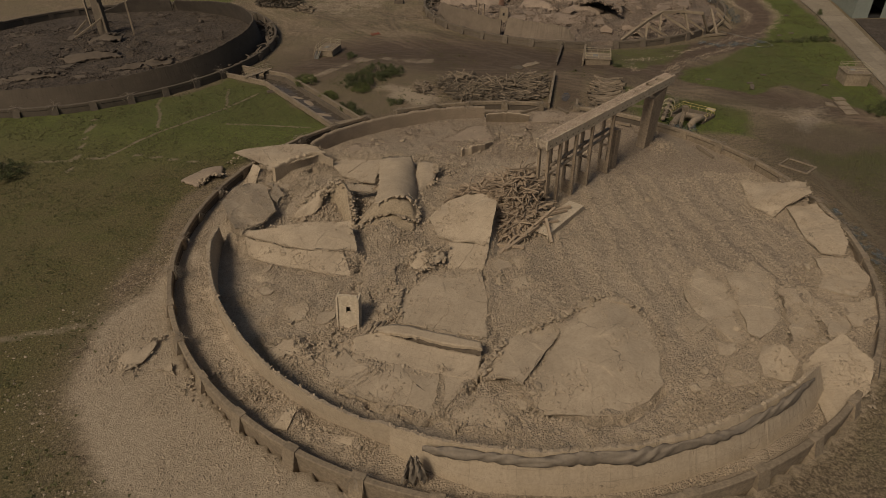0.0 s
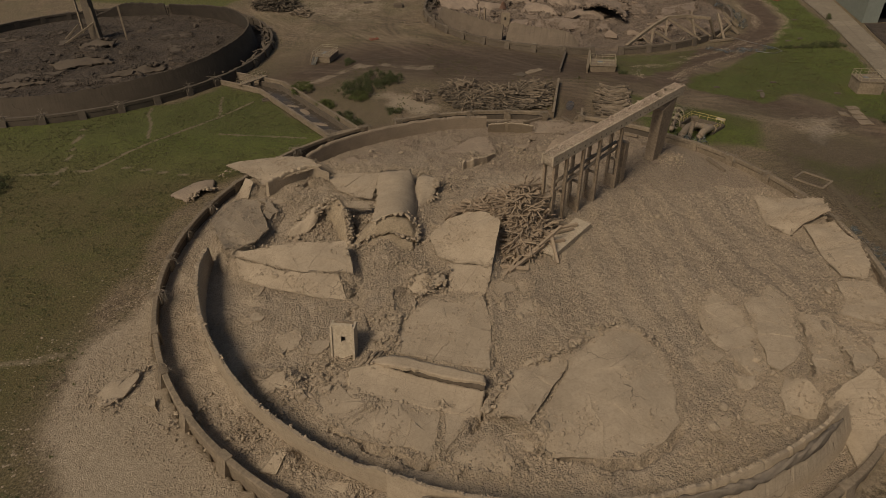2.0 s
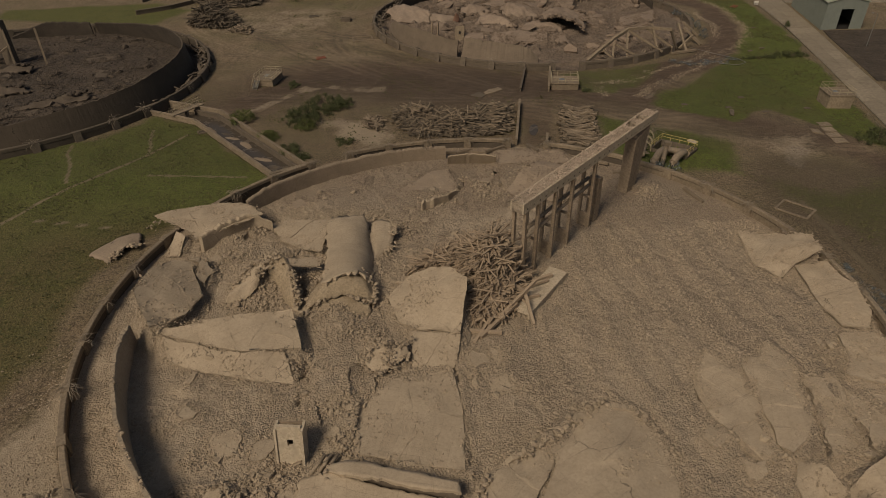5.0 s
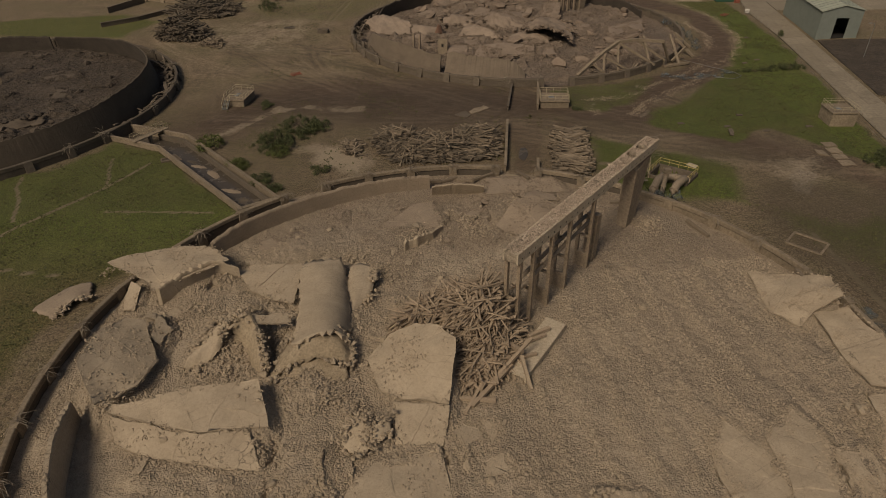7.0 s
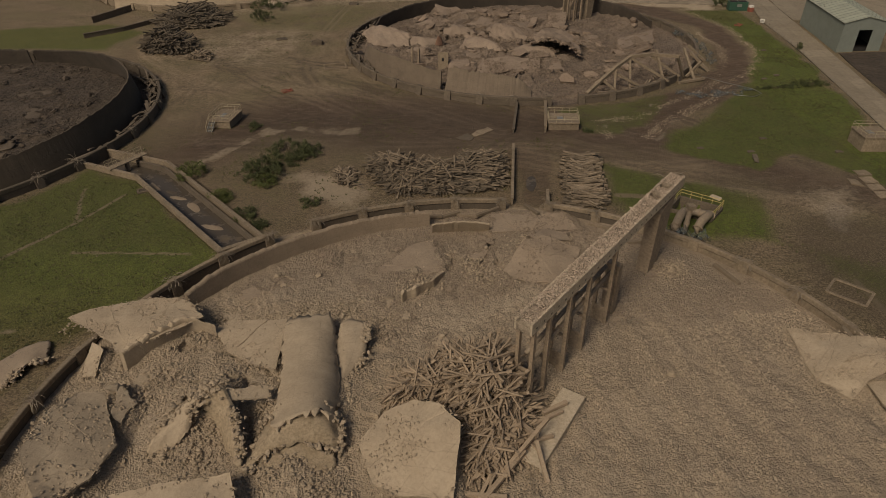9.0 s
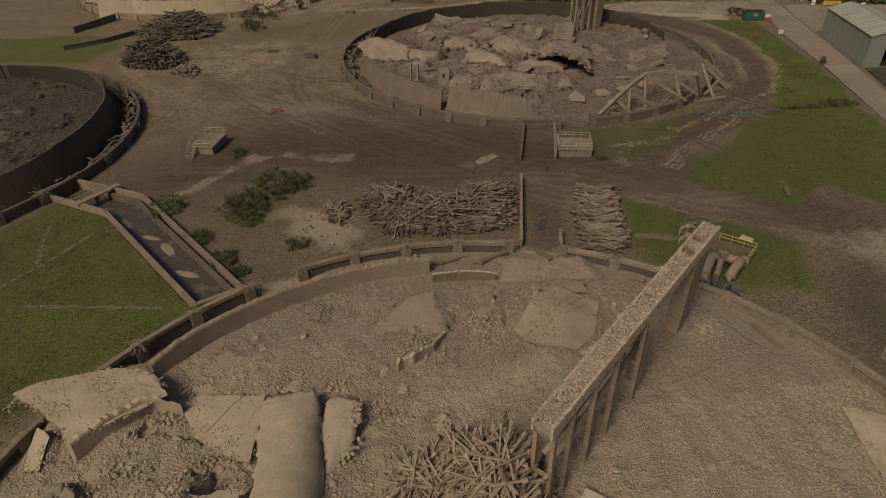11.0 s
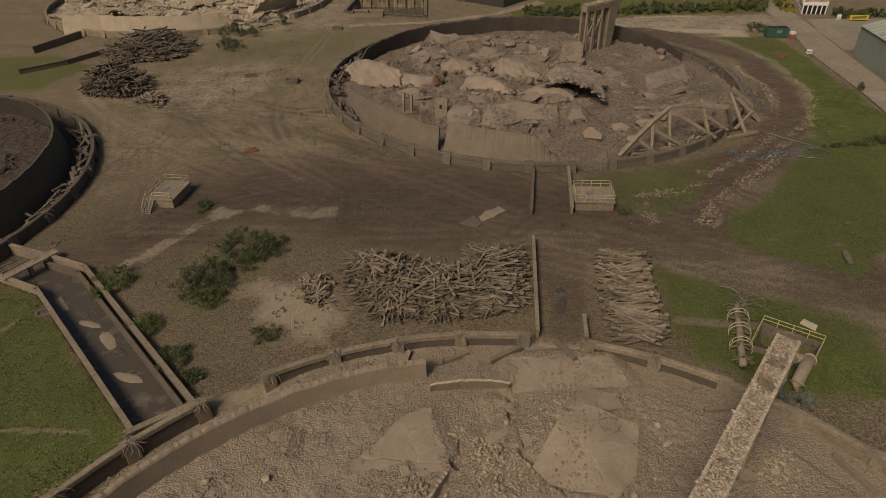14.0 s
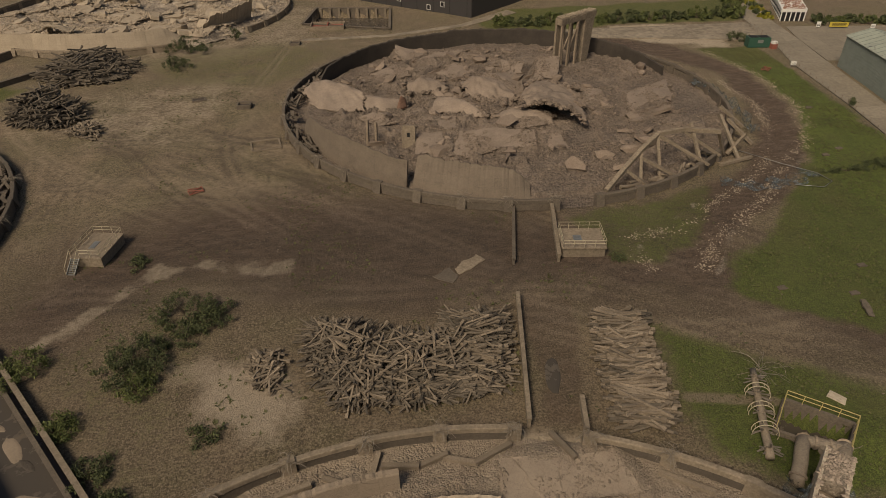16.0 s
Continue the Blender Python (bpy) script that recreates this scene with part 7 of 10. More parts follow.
thing("channel_water", "shallow murky water with silt in the channel", "water", kind="structure", data=mesh_of("channel_water", [(x, y, -0.55) for x, y in CHANNEL], [tuple(range(len(CHANNEL)))[::-1]], MAT_WATER))


def blob(name, label, category, cx, cy, rx, ry, turn, z, mat, seed, thick=0.03, group=""):
    """A low uneven patch with a raised middle."""
    rng = np.random.default_rng(seed)
    n = 28
    a = np.linspace(0, 2 * np.pi, n, endpoint=False)
    r = 1 + 0.5 * fbm(np.cos(a) * 0.8 + seed, np.sin(a) * 0.8, 1.0, 3, seed)
    v, f = [], []
    for k, h in ((1.0, -0.02), (0.85, thick), (0.4, thick * 1.3)):
        v += [(rx * k * r[i] * math.cos(a[i]), ry * k * r[i] * math.sin(a[i]), h) for i in range(n)]
    v.append((0, 0, thick * 1.3))
    for i in range(n):
        j = (i + 1) % n
        f += [(i, j, n + j, n + i), (n + i, n + j, 2 * n + j, 2 * n + i), (2 * n + i, 2 * n + j, 3 * n)]
    return thing(name, label, category, group, data=mesh_of(name, v, f, mat, True), at=(cx, cy, z), turn=turn)


for i, (x, y, rx, ry) in enumerate(((-35.0, 132.5, 1.5, 0.7), (-31.6, 130.0, 1.3, 0.6), (-30.2, 128.0, 1.3, 0.7), (-27.2, 124.9, 1.7, 0.9), (-25.2, 122.6, 1.0, 0.6), (-22.9, 118.2, 1.5, 0.8), (-31.2, 123.6, 0.5, 0.4))):
    blob("silt_bank", "pale wet silt bank standing out of the water", "silt", x, y, rx * 1.25, ry * 0.7, 126 + 14 * (i % 3), -0.545, MAT_MUD if i % 3 == 1 else MAT_SILT_SHELL_SHADE, 40 + i, 0.03, "silt banks in the channel")


def rail_run(parent, pts, high=1.1, mat=MAT_RAIL, gap=1.5, r=0.03, rails=(1.0, 0.55)):
    for (p, q) in zip(pts, pts[1:]):
        p, q = Vector(p), Vector(q)
        n = max(1, round((q - p).length / gap))
        for i in range(n + 1):
            c = p + (q - p) * i / n
            under("rail_post", Build().tube([c, c + Vector((0, 0, high))], r, 5).mesh("rail_post", mat), parent)
        for k in rails:
            under("rail", Build().tube([p + Vector((0, 0, high * k)), q + Vector((0, 0, high * k))], r, 5).mesh("rail", mat), parent)


def footbridge():
    ob = thing("footbridge", "narrow railed footbridge across the channel", "bridge", at=(-42.9, 136.7, 1.0), turn=52.5)
    under("deck", Build().box(-0.3, -0.7, 0, 7.0, 0.7, 0.16).mesh("deck", MAT_WALL), ob)
    rail_run(ob, [(-0.2, -0.65, 0.16), (6.9, -0.65, 0.16)], mat=MAT_RAIL_PALE)
    rail_run(ob, [(-0.2, 0.65, 0.16), (6.9, 0.65, 0.16)], mat=MAT_RAIL_PALE)
    under("sluice_post", Build().box(3.0, -0.4, -1.5, 3.4, 0.4, 0.0).mesh("sluice_post", MAT_POST), ob)


footbridge()
wall_run("gate_wall", "concrete sluice wall between channel and basin", [(-47.0, 145.6), (-50.3, 141.2)], 1.0, 0.35, MAT_WALL_DARK)

# ---- entrance walls between the basins ----
wall_run("entrance_wall_left", "long thin concrete wall beside the entrance", [(25.3, 137.2), (21.2, 118.2)], 1.2, 0.3, MAT_WALL)
wall_run("entrance_wall_right", "short thin concrete wall beside the entrance", [(27.1, 120.1), (26.2, 116.2)], 1.2, 0.3, MAT_WALL)
wall_run("ramp_wall_left", "low ramp wall at the far basin", [(30.7, 159.0), (26.8, 144.4)], 0.9, 0.3, MAT_WALL_DARK)
wall_run("ramp_wall_right", "low ramp wall at the far basin", [(36.3, 158.3), (32.8, 144.0)], 1.2, 0.35, MAT_WALL)


# ---- platforms ----
def platform(label, at, turn, lx, ly, high, stairs=False, mat=MAT_WALL, rail=MAT_RAIL_PALE):
    ob = thing("valve_platform", label, "platform", at=at, turn=turn)
    under("body", Build().box(0, 0, -0.4, lx, ly, high - 0.2).mesh("body", mat), ob)
    under("deck", Build().box(-0.15, -0.15, high - 0.2, lx + 0.15, ly + 0.15, high).mesh("deck", mat), ob)
    rail_run(ob, [(0, 0, high), (lx, 0, high), (lx, ly, high), (0, ly, high), (0, 0, high)] if not stairs else [(1.2, 0, high), (lx, 0, high), (lx, ly, high), (0, ly, high), (0, 0, high)], mat=rail, r=0.035)
    under("hatch", Build().box(lx * 0.3, ly * 0.35, high, lx * 0.5, ly * 0.65, high + 0.05).mesh("hatch", MAT_STEEL), ob)
    if stairs:
        n = int(high / 0.18)
        for i in range(n):
            under("stair_tread", Build().box(0.1, -0.25 * (i + 1), high - 0.18 * (i + 1) - 0.06, 1.1, -0.25 * i, high - 0.18 * (i + 1)).mesh("stair_tread", MAT_STEEL), ob)
        for x in (0.05, 1.15):
            under("stringer", Build().beam((x, 0, high - 0.1), (x, -0.25 * n, 0.0), 0.06, 0.25).mesh("stringer", MAT_STEEL), ob)
            under("stair_rail", Build().tube([(x, 0, high + 1.1), (x, -0.25 * n, 1.0), (x, -0.25 * n, 0.0)], 0.035, 5).mesh("stair_rail", rail), ob)
    return ob


platform("concrete valve chamber with pale railings and a stair", (-30.0, 154.6, 0), -14, 4.0, 5.8, 1.5, stairs=True)
platform("low concrete chamber with bent pale railings", (33.6, 144.9, 0), -10, 5.6, 4.6, 1.5)
platform("concrete chamber with white railings by the road", (84.8, 128.6, 0), -8, 4.6, 4.6, 2.6, rail=MAT_RAIL_PALE)


# ---- shed, road, fence ----
def shed():
    ob = thing("shed", "large grey-green clad industrial shed with an open door", "shed", at=(115.6, 181.9, 0), turn=-3)
    w, l, e, a = 11.0, 26.5, 7.0, 8.3
    long_dir = Vector((6.3, 25.8, 0)).normalized()
    long_dir = pose(0, 0, 0, 0, 0, 3).to_3x3() @ long_dir
    P = lambda x, y, z: (x + long_dir.x * y, long_dir.y * y, z)
    t = 0.2
    dx0, dx1, dh = 4.2, 7.6, 5.2
    front = Build().hexa([P(0, 0, -0.2), P(dx0, 0, -0.2), P(dx0, t, -0.2), P(0, t, -0.2)], [P(0, 0, e), P(dx0, 0, e + (a - e) * dx0 / (w / 2)), P(dx0, t, e + (a - e) * dx0 / (w / 2)), P(0, t, e)])
    front.hexa([P(dx1, 0, -0.2), P(w, 0, -0.2), P(w, t, -0.2), P(dx1, t, -0.2)], [P(dx1, 0, e + (a - e) * (w - dx1) / (w / 2)), P(w, 0, e), P(w, t, e), P(dx1, t, e + (a - e) * (w - dx1) / (w / 2))])
    front.hexa([P(dx0, 0, dh), P(w / 2, 0, dh), P(w / 2, t, dh), P(dx0, t, dh)], [P(dx0, 0, e + (a - e) * dx0 / (w / 2)), P(w / 2, 0, a), P(w / 2, t, a), P(dx0, t, e + (a - e) * dx0 / (w / 2))])
    front.hexa([P(w / 2, 0, dh), P(dx1, 0, dh), P(dx1, t, dh), P(w / 2, t, dh)], [P(w / 2, 0, a), P(dx1, 0, e + (a - e) * (w - dx1) / (w / 2)), P(dx1, t, e + (a - e) * (w - dx1) / (w / 2)), P(w / 2, t, a)])
    under("front_wall", front.mesh("front_wall", MAT_CLADDING), ob)
    for x in (0, w - t):
        under("side_wall", Build().hexa([P(x, t, -0.2), P(x + t, t, -0.2), P(x + t, l, -0.2), P(x, l, -0.2)], [P(x, t, e), P(x + t, t, e), P(x + t, l, e), P(x, l, e)]).mesh("side_wall", MAT_CLADDING), ob)
    for i in range(60):
        y = 0.3 + i * l / 60
        under("cladding_rib", Build().hexa([P(-0.05, y, 0.1), P(0.0, y, 0.1), P(0.0, y + 0.12, 0.1), P(-0.05, y + 0.12, 0.1)], [P(-0.05, y, e), P(0.0, y, e), P(0.0, y + 0.12, e), P(-0.05, y + 0.12, e)]).mesh("cladding_rib", MAT_CLADDING), ob)
    under("back_wall", Build().hexa([P(0, l, -0.2), P(w, l, -0.2), P(w, l + t, -0.2), P(0, l + t, -0.2)], [P(0, l, e), P(w, l, e), P(w, l + t, e), P(0, l + t, e)]).mesh("back_wall", MAT_CLADDING), ob)
    for xa, za, xb, zb in ((-0.3, e - 0.05, w / 2, a + 0.05), (w / 2, a + 0.05, w + 0.3, e - 0.05)):
        roof = under("roof", Build().hexa([P(xa, -0.3, za), P(xb, -0.3, zb), P(xb, l + 0.4, zb), P(xa, l + 0.4, za)], [P(xa, -0.3, za + 0.12), P(xb, -0.3, zb + 0.12), P(xb, l + 0.4, zb + 0.12), P(xa, l + 0.4, za + 0.12)]).mesh("roof", MAT_ROOF), ob)
        for i in range(15):
            y = i * l / 14
            under("roof_seam", Build().beam(P(xa, y, za + 0.14), P(xb, y, zb + 0.14), 0.1, 0.06).mesh("roof_seam", MAT_CLADDING), roof)
    # Floor coloured black to paint in the dark of the shed's inside.
    under("floor", Build().hexa([P(t, t, -0.1), P(w - t, t, -0.1), P(w - t, l, -0.1), P(t, l, -0.1)], [P(t, t, 0.12), P(w - t, t, 0.12), P(w - t, l, 0.12), P(t, l, 0.12)]).mesh("floor", MAT_BLACK), ob)


shed()


def strip_road(name, label, left, right, z, mat):
    n = len(left)
    v = [(x, y, z) for x, y in left] + [(x, y, z) for x, y in right] + [(x, y, z - 0.4) for x, y in left] + [(x, y, z - 0.4) for x, y in right]
    f = []
    for i in range(n - 1):
        f += [(i, n + i, n + i + 1, i + 1), (i + 1, 2 * n + i + 1, 2 * n + i, i), (n + i, 3 * n + i, 3 * n + i + 1, n + i + 1)]
    return thing(name, label, "road", kind="structure", data=mesh_of(name, v, f, mat))


ROAD_L = [(79.5, 77.0), (90.2, 118.4), (100.0, 155.1), (107.4, 184.0), (113.0, 212.0), (118.7, 228.0), (124.3, 251.0), (134.0, 274.0), (160.0, 330.0)]
ROAD_R = [(87.5, 77.0), (97.6, 118.4), (107.6, 158.0), (114.8, 184.0), (122.0, 212.0), (126.4, 228.0), (131.0, 248.0), (142.0, 272.0), (168.0, 327.0)]


def slab_road(name, label, left, right, z, mat, long=6.0, lanes=2, seed=0):
    """A concrete road of single slabs with open joints over a dirty bed."""
    rng = random.Random(seed)
    road = strip_road(name, label, left, right, z - 0.06, MAT_MUD)
    for (la, lb), (ra, rb) in zip(zip(left, left[1:]), zip(right, right[1:])):
        n = max(1, round(math.hypot(lb[0] - la[0], lb[1] - la[1]) / long))
        at = lambda k, w: tuple((la[i] + (lb[i] - la[i]) * k) * (1 - w) + (ra[i] + (rb[i] - ra[i]) * k) * w for i in (0, 1))
        for i in range(n):
            for j in range(lanes):
                gap = 0.02 / math.hypot(ra[0] - la[0], ra[1] - la[1])
                k0, k1, w0, w1 = i / n, (i + 1) / n - 0.04 / math.hypot(lb[0] - la[0], lb[1] - la[1]), j / lanes + gap, (j + 1) / lanes - gap
                q = [at(k0, w0), at(k0, w1), at(k1, w1), at(k1, w0)]
                lift = z + rng.uniform(-0.012, 0.012)
                under("road_slab", Build().hexa([(x, y, z - 0.3) for x, y in q], [(x, y, lift) for x, y in q]).mesh("road_slab", mat), road)
    return road


slab_road("road", "pale worn concrete site road with cracked joints", ROAD_L, ROAD_R, 0.16, MAT_ROAD, seed=1)
slab_road("side_road", "pale concrete junction beside the shed", [(122.2, 211.5), (126.6, 228.5), (130.8, 240.5)], [(175.0, 205.0), (172.0, 222.0), (170.0, 234.0)], 0.155, MAT_ROAD, lanes=9, seed=2)
slab_road("car_park", "cracked stained concrete yard behind the far basin", [(66.0, 243.5), (70.0, 250.0)], [(121.0, 229.0), (122.8, 247.0)], 0.14, MAT_YARD, long=4.5, lanes=11, seed=3)
strip_road("far_path", "dusty concrete path behind the far basin", [(-2.0, 253.5), (22.0, 253.0), (44.0, 259.0), (62.0, 271.0)], [(-1.0, 255.6), (21.5, 255.0), (43.0, 261.4), (60.0, 275.0)], 0.14, MAT_YARD)
strip_road("parking_bay", "dusty hardstanding beside the shed", [(104.5, 142.0), (113.0, 172.0), (115.8, 181.0)], [(150.0, 130.0), (152.0, 168.0), (153.0, 178.0)], 0.13, MAT_RUBBLE_DARK)


def fence():
    ob = thing("wire_fence", "thin wire fence on pale posts along the road", "fence")
    for (ax, ay), (bx, by) in zip(FENCE, FENCE[1:]):
        n = max(1, round(math.hypot(bx - ax, by - ay) / 3.0))
        for i in range(n):
            x, y = ax + (bx - ax) * i / n, ay + (by - ay) * i / n
            under("post", Build().tube([(x, y, -0.2), (x, y, 1.7)], 0.06, 5).mesh("post", MAT_WALL), ob)
        for z in (0.4, 0.8, 1.2, 1.6):
            under("wire", Build().tube([(ax, ay, z), (bx, by, z)], 0.015, 3).mesh("wire", MAT_STEEL), ob)


fence()


blob("puddle", "thin wet puddle on the muddy ramp", "puddle", 25.6, 124.5, 0.7, 3.2, -12, 0.08, MAT_WATER, 73, 0.012)


# ---- lumps and small plates on the rubble ----
def chunk_meshes(rng, mat, kinds=10):
    out = []
    for i in range(kinds):
        if i % 2:
            n = rng.integers(5, 8)
            a = np.sort(rng.uniform(0, 2 * np.pi, n))
            r = rng.uniform(0.35, 0.62, n)
            th = rng.uniform(0.1, 0.2)
            top = [(r[j] * math.cos(a[j]), r[j] * math.sin(a[j]), th / 2 + rng.uniform(-0.02, 0.02)) for j in range(n)]
            low = [(r[j] * 1.06 * math.cos(a[j] + 0.05), r[j] * 1.06 * math.sin(a[j] + 0.05), -th / 2) for j in range(n)]
            f = [tuple(range(n)), tuple(range(n, 2 * n))[::-1]] + [(j, n + j, n + (j + 1) % n, (j + 1) % n) for j in range(n)]
            out.append(mesh_of("concrete_chunk", top + low, f, mat))
        else:
            v, f = lumps(rng, np.zeros(1), np.zeros(1), np.zeros(1), np.ones(1), True)
            out.append(fast_mesh("concrete_chunk", v, f, mat))
    return out


def chunks_on(field, centre, height, plates, count, size, seed, mat, spots=()):
    rng = np.random.default_rng(seed)
    kinds = chunk_meshes(rng, mat)
    made = 0
    density = edge_density(plates, 0.25)
    while made < count:
        x, y, z = scatter(rng, 60, centre, SHELL_R - 1, height, density)
        if spots and rng.uniform() < 0.5:
            sx, sy, sr = spots[rng.integers(len(spots))]
            x, y = sx + rng.normal(0, sr, 6), sy + rng.normal(0, sr, 6)
            z = height(x, y)
        for i in range(min(len(x), 6)):
            s = size[0] + (size[1] - size[0]) * rng.uniform() ** 2.2
            ob = under("concrete_chunk", kinds[rng.integers(len(kinds))], field)
            ob.matrix_local = Matrix.Translation((x[i], y[i], z[i] + 0.1 * s)) @ pose(0, 0, 0, rng.normal(0, 14), rng.normal(0, 14), rng.uniform(0, 360)) @ Matrix.Diagonal((s, s * rng.uniform(0.7, 1.1), s, 1))
            made += 1


SPOTS_ONE = ((-6.0, 55.0, 1.3), (-6.5, 60.0, 1.2), (-16.5, 79.5, 2.2), (-9.5, 74.0, 1.8), (-2.0, 66.0, 1.5), (-14.0, 50.0, 2.0), (27.0, 42.0, 2.2), (-20.0, 92.0, 1.5), (-18.5, 44.0, 1.5), (13.0, 102.5, 1.2), (21.0, 106.0, 1.5), (37.5, 98.0, 1.0), (-11.3, 65.0, 1.0), (-24.0, 84.5, 1.0), (8.5, 42.0, 1.0), (44.5, 62.0, 1.2), (40.0, 51.0, 1.2), (-6.2, 76.4, 1.2))


# ---- pieces standing in tower one ----
def arched_strip():
    """A long strip of shell bent like a half pipe over the rubble, curled at its far corner."""
    rng = np.random.default_rng(17)
    nu, nv = 40, 17
    v = []
    for s in (0.0, -0.32):
        for i in range(nu):
            k = i / (nu - 1)
            mx, my = -6.6 - 0.8 * k + 0.35 * math.sin(k * 3), 77.0 + 15.6 * k
            half = 3.0 - 0.45 * k + 0.25 * float(fbm(np.array(k * 20.0), np.array(3.0), 3, 3, 5))
            mz = 4.1 - 1.5 * k ** 0.8
            for j in range(nv):
                w = j / (nv - 1) * 2 - 1
                ragged = 0.0
                if i == 0 or i == nu - 1:
                    ragged = rng.normal(0, 0.3)
                edge = half + (rng.normal(0, 0.14) if abs(w) == 1 else 0)
                arch = 0.35 * (1 - w * w) - 1.7 * max(0, w) ** 3 * (1 - 0.6 * k) - 0.5 * max(0, -w) ** 2 * (1 - k) + 0.35 * math.sin(k * 9 + w * 2) * 0.3
                curl = 1.1 * max(0, (k - 0.78) / 0.22) * max(0, w) ** 2
                v.append((mx + edge * w, my + ragged + 0.4 * w, mz + arch + curl - 0.55 + s + 0.16 * float(fbm(np.array(k * 18.0), np.array(w * 3.0), 2.2, 4, 9))))
    f, m = [], nu * nv
    for i in range(nu - 1):
        for j in range(nv - 1):
            a = i * nv + j
            f += [(a, a + 1, a + nv + 1, a + nv), (m + a + nv, m + a + nv + 1, m + a + 1, m + a)]
    for i in range(nu - 1):
        for j in (0, nv - 1):
            a = i * nv + j
            f.append((a, a + nv, m + a + nv, m + a) if j == 0 else (a + nv, a, m + a, m + a + nv))
    for j in range(nv - 1):
        f += [(j + 1, j, m + j, m + j + 1), (m - nv + j, m - nv + j + 1, 2 * m - nv + j + 1, 2 * m - nv + j)]
    me = mesh_of("shell_fragment", v, f, MAT_SHELL)
    me.polygons.foreach_set("use_smooth", [k < 2 * (nu - 1) * (nv - 1) for k in range(len(f))])
    uv = me.uv_layers.new(name="UVMap")
    li = np.empty(len(me.loops), np.int32)
    me.loops.foreach_get("vertex_index", li)
    uv.data.foreach_set("uv", np.array(v)[li][:, :2].astype(np.float32).ravel())
    thing("shell_fragment", "tall arched shell strip draped over the rubble", "concrete slab", "broken shell plates", data=me)


arched_strip()


def heap(field, name, spots, height, count, size, seed, mat):
    """Heaps of lumps piled round the given spots."""
    rng = np.random.default_rng(seed)
    xs, ys, zs, ss = [], [], [], []
    for sx, sy, sr in spots:
        x, y = sx + rng.normal(0, sr, count), sy + rng.normal(0, sr, count)
        s = size[0] + (size[1] - size[0]) * rng.uniform(0, 1, count) ** 2
        d = np.hypot(x - sx, y - sy) / sr
        z = height(x, y) + rng.uniform(0, 1, count) * 0.35 * np.exp(-d * d / 2) + 0.1 * s
        xs.append(x), ys.append(y), zs.append(z), ss.append(s)
    v, f = lumps(rng, np.concatenate(xs), np.concatenate(ys), np.concatenate(zs), np.concatenate(ss), True)
    tagged(under(name, fast_mesh(name, v, f, mat), field, "heaped angular concrete lumps"), kind="stuff")


def box_column():
    ob = thing("hollow_column", "pale hollow concrete column stump with a square opening", "column", at=(-10.6, 53.6, 0.0), turn=-8)
    lean = lambda z: 0.22 * z
    def leaf(x0, x1, y0, y1, z0, z1):
        return Build().hexa([(x0, y0 + lean(z0), z0), (x1, y0 + lean(z0), z0), (x1, y1 + lean(z0), z0), (x0, y1 + lean(z0), z0)], [(x0, y0 + lean(z1), z1), (x1, y0 + lean(z1), z1), (x1, y1 + lean(z1), z1), (x0, y1 + lean(z1), z1)])
    face = leaf(-1.15, -0.25, -0.15, 0.15, -0.3, 4.2)
    for piece in (leaf(0.25, 1.0, -0.15, 0.15, -0.3, 4.2), leaf(-0.25, 0.25, -0.15, 0.15, -0.3, 2.2), leaf(-0.25, 0.25, -0.15, 0.15, 2.9, 4.2)):
        face.add(piece.v, piece.f)
    under("front_face", face.mesh("front_face", MAT_BEAM), ob)
    under("side_flange", leaf(1.0, 1.25, -0.4, 0.9, -0.4, 4.0).mesh("side_flange", MAT_BEAM), ob)
    under("side_flange", leaf(-1.35, -1.15, -0.3, 0.8, -0.3, 4.0).mesh("side_flange", MAT_BEAM), ob)
    # Back wall in darker brown paints the shade inside the square opening.
    under("back_face", leaf(-1.1, 1.0, 0.75, 0.9, -0.3, 3.9).mesh("back_face", MAT_POST), ob)
    for x, z in ((1.9, 0.5), (2.5, 0.55), (3.1, 0.7)):
        under("fallen_pipe", Build().tube([(x, -1.2, z), (x + 1.0, 0.6, z + 0.5)], 0.17, 8).mesh("fallen_pipe", MAT_PIPE, True), ob)


box_column()


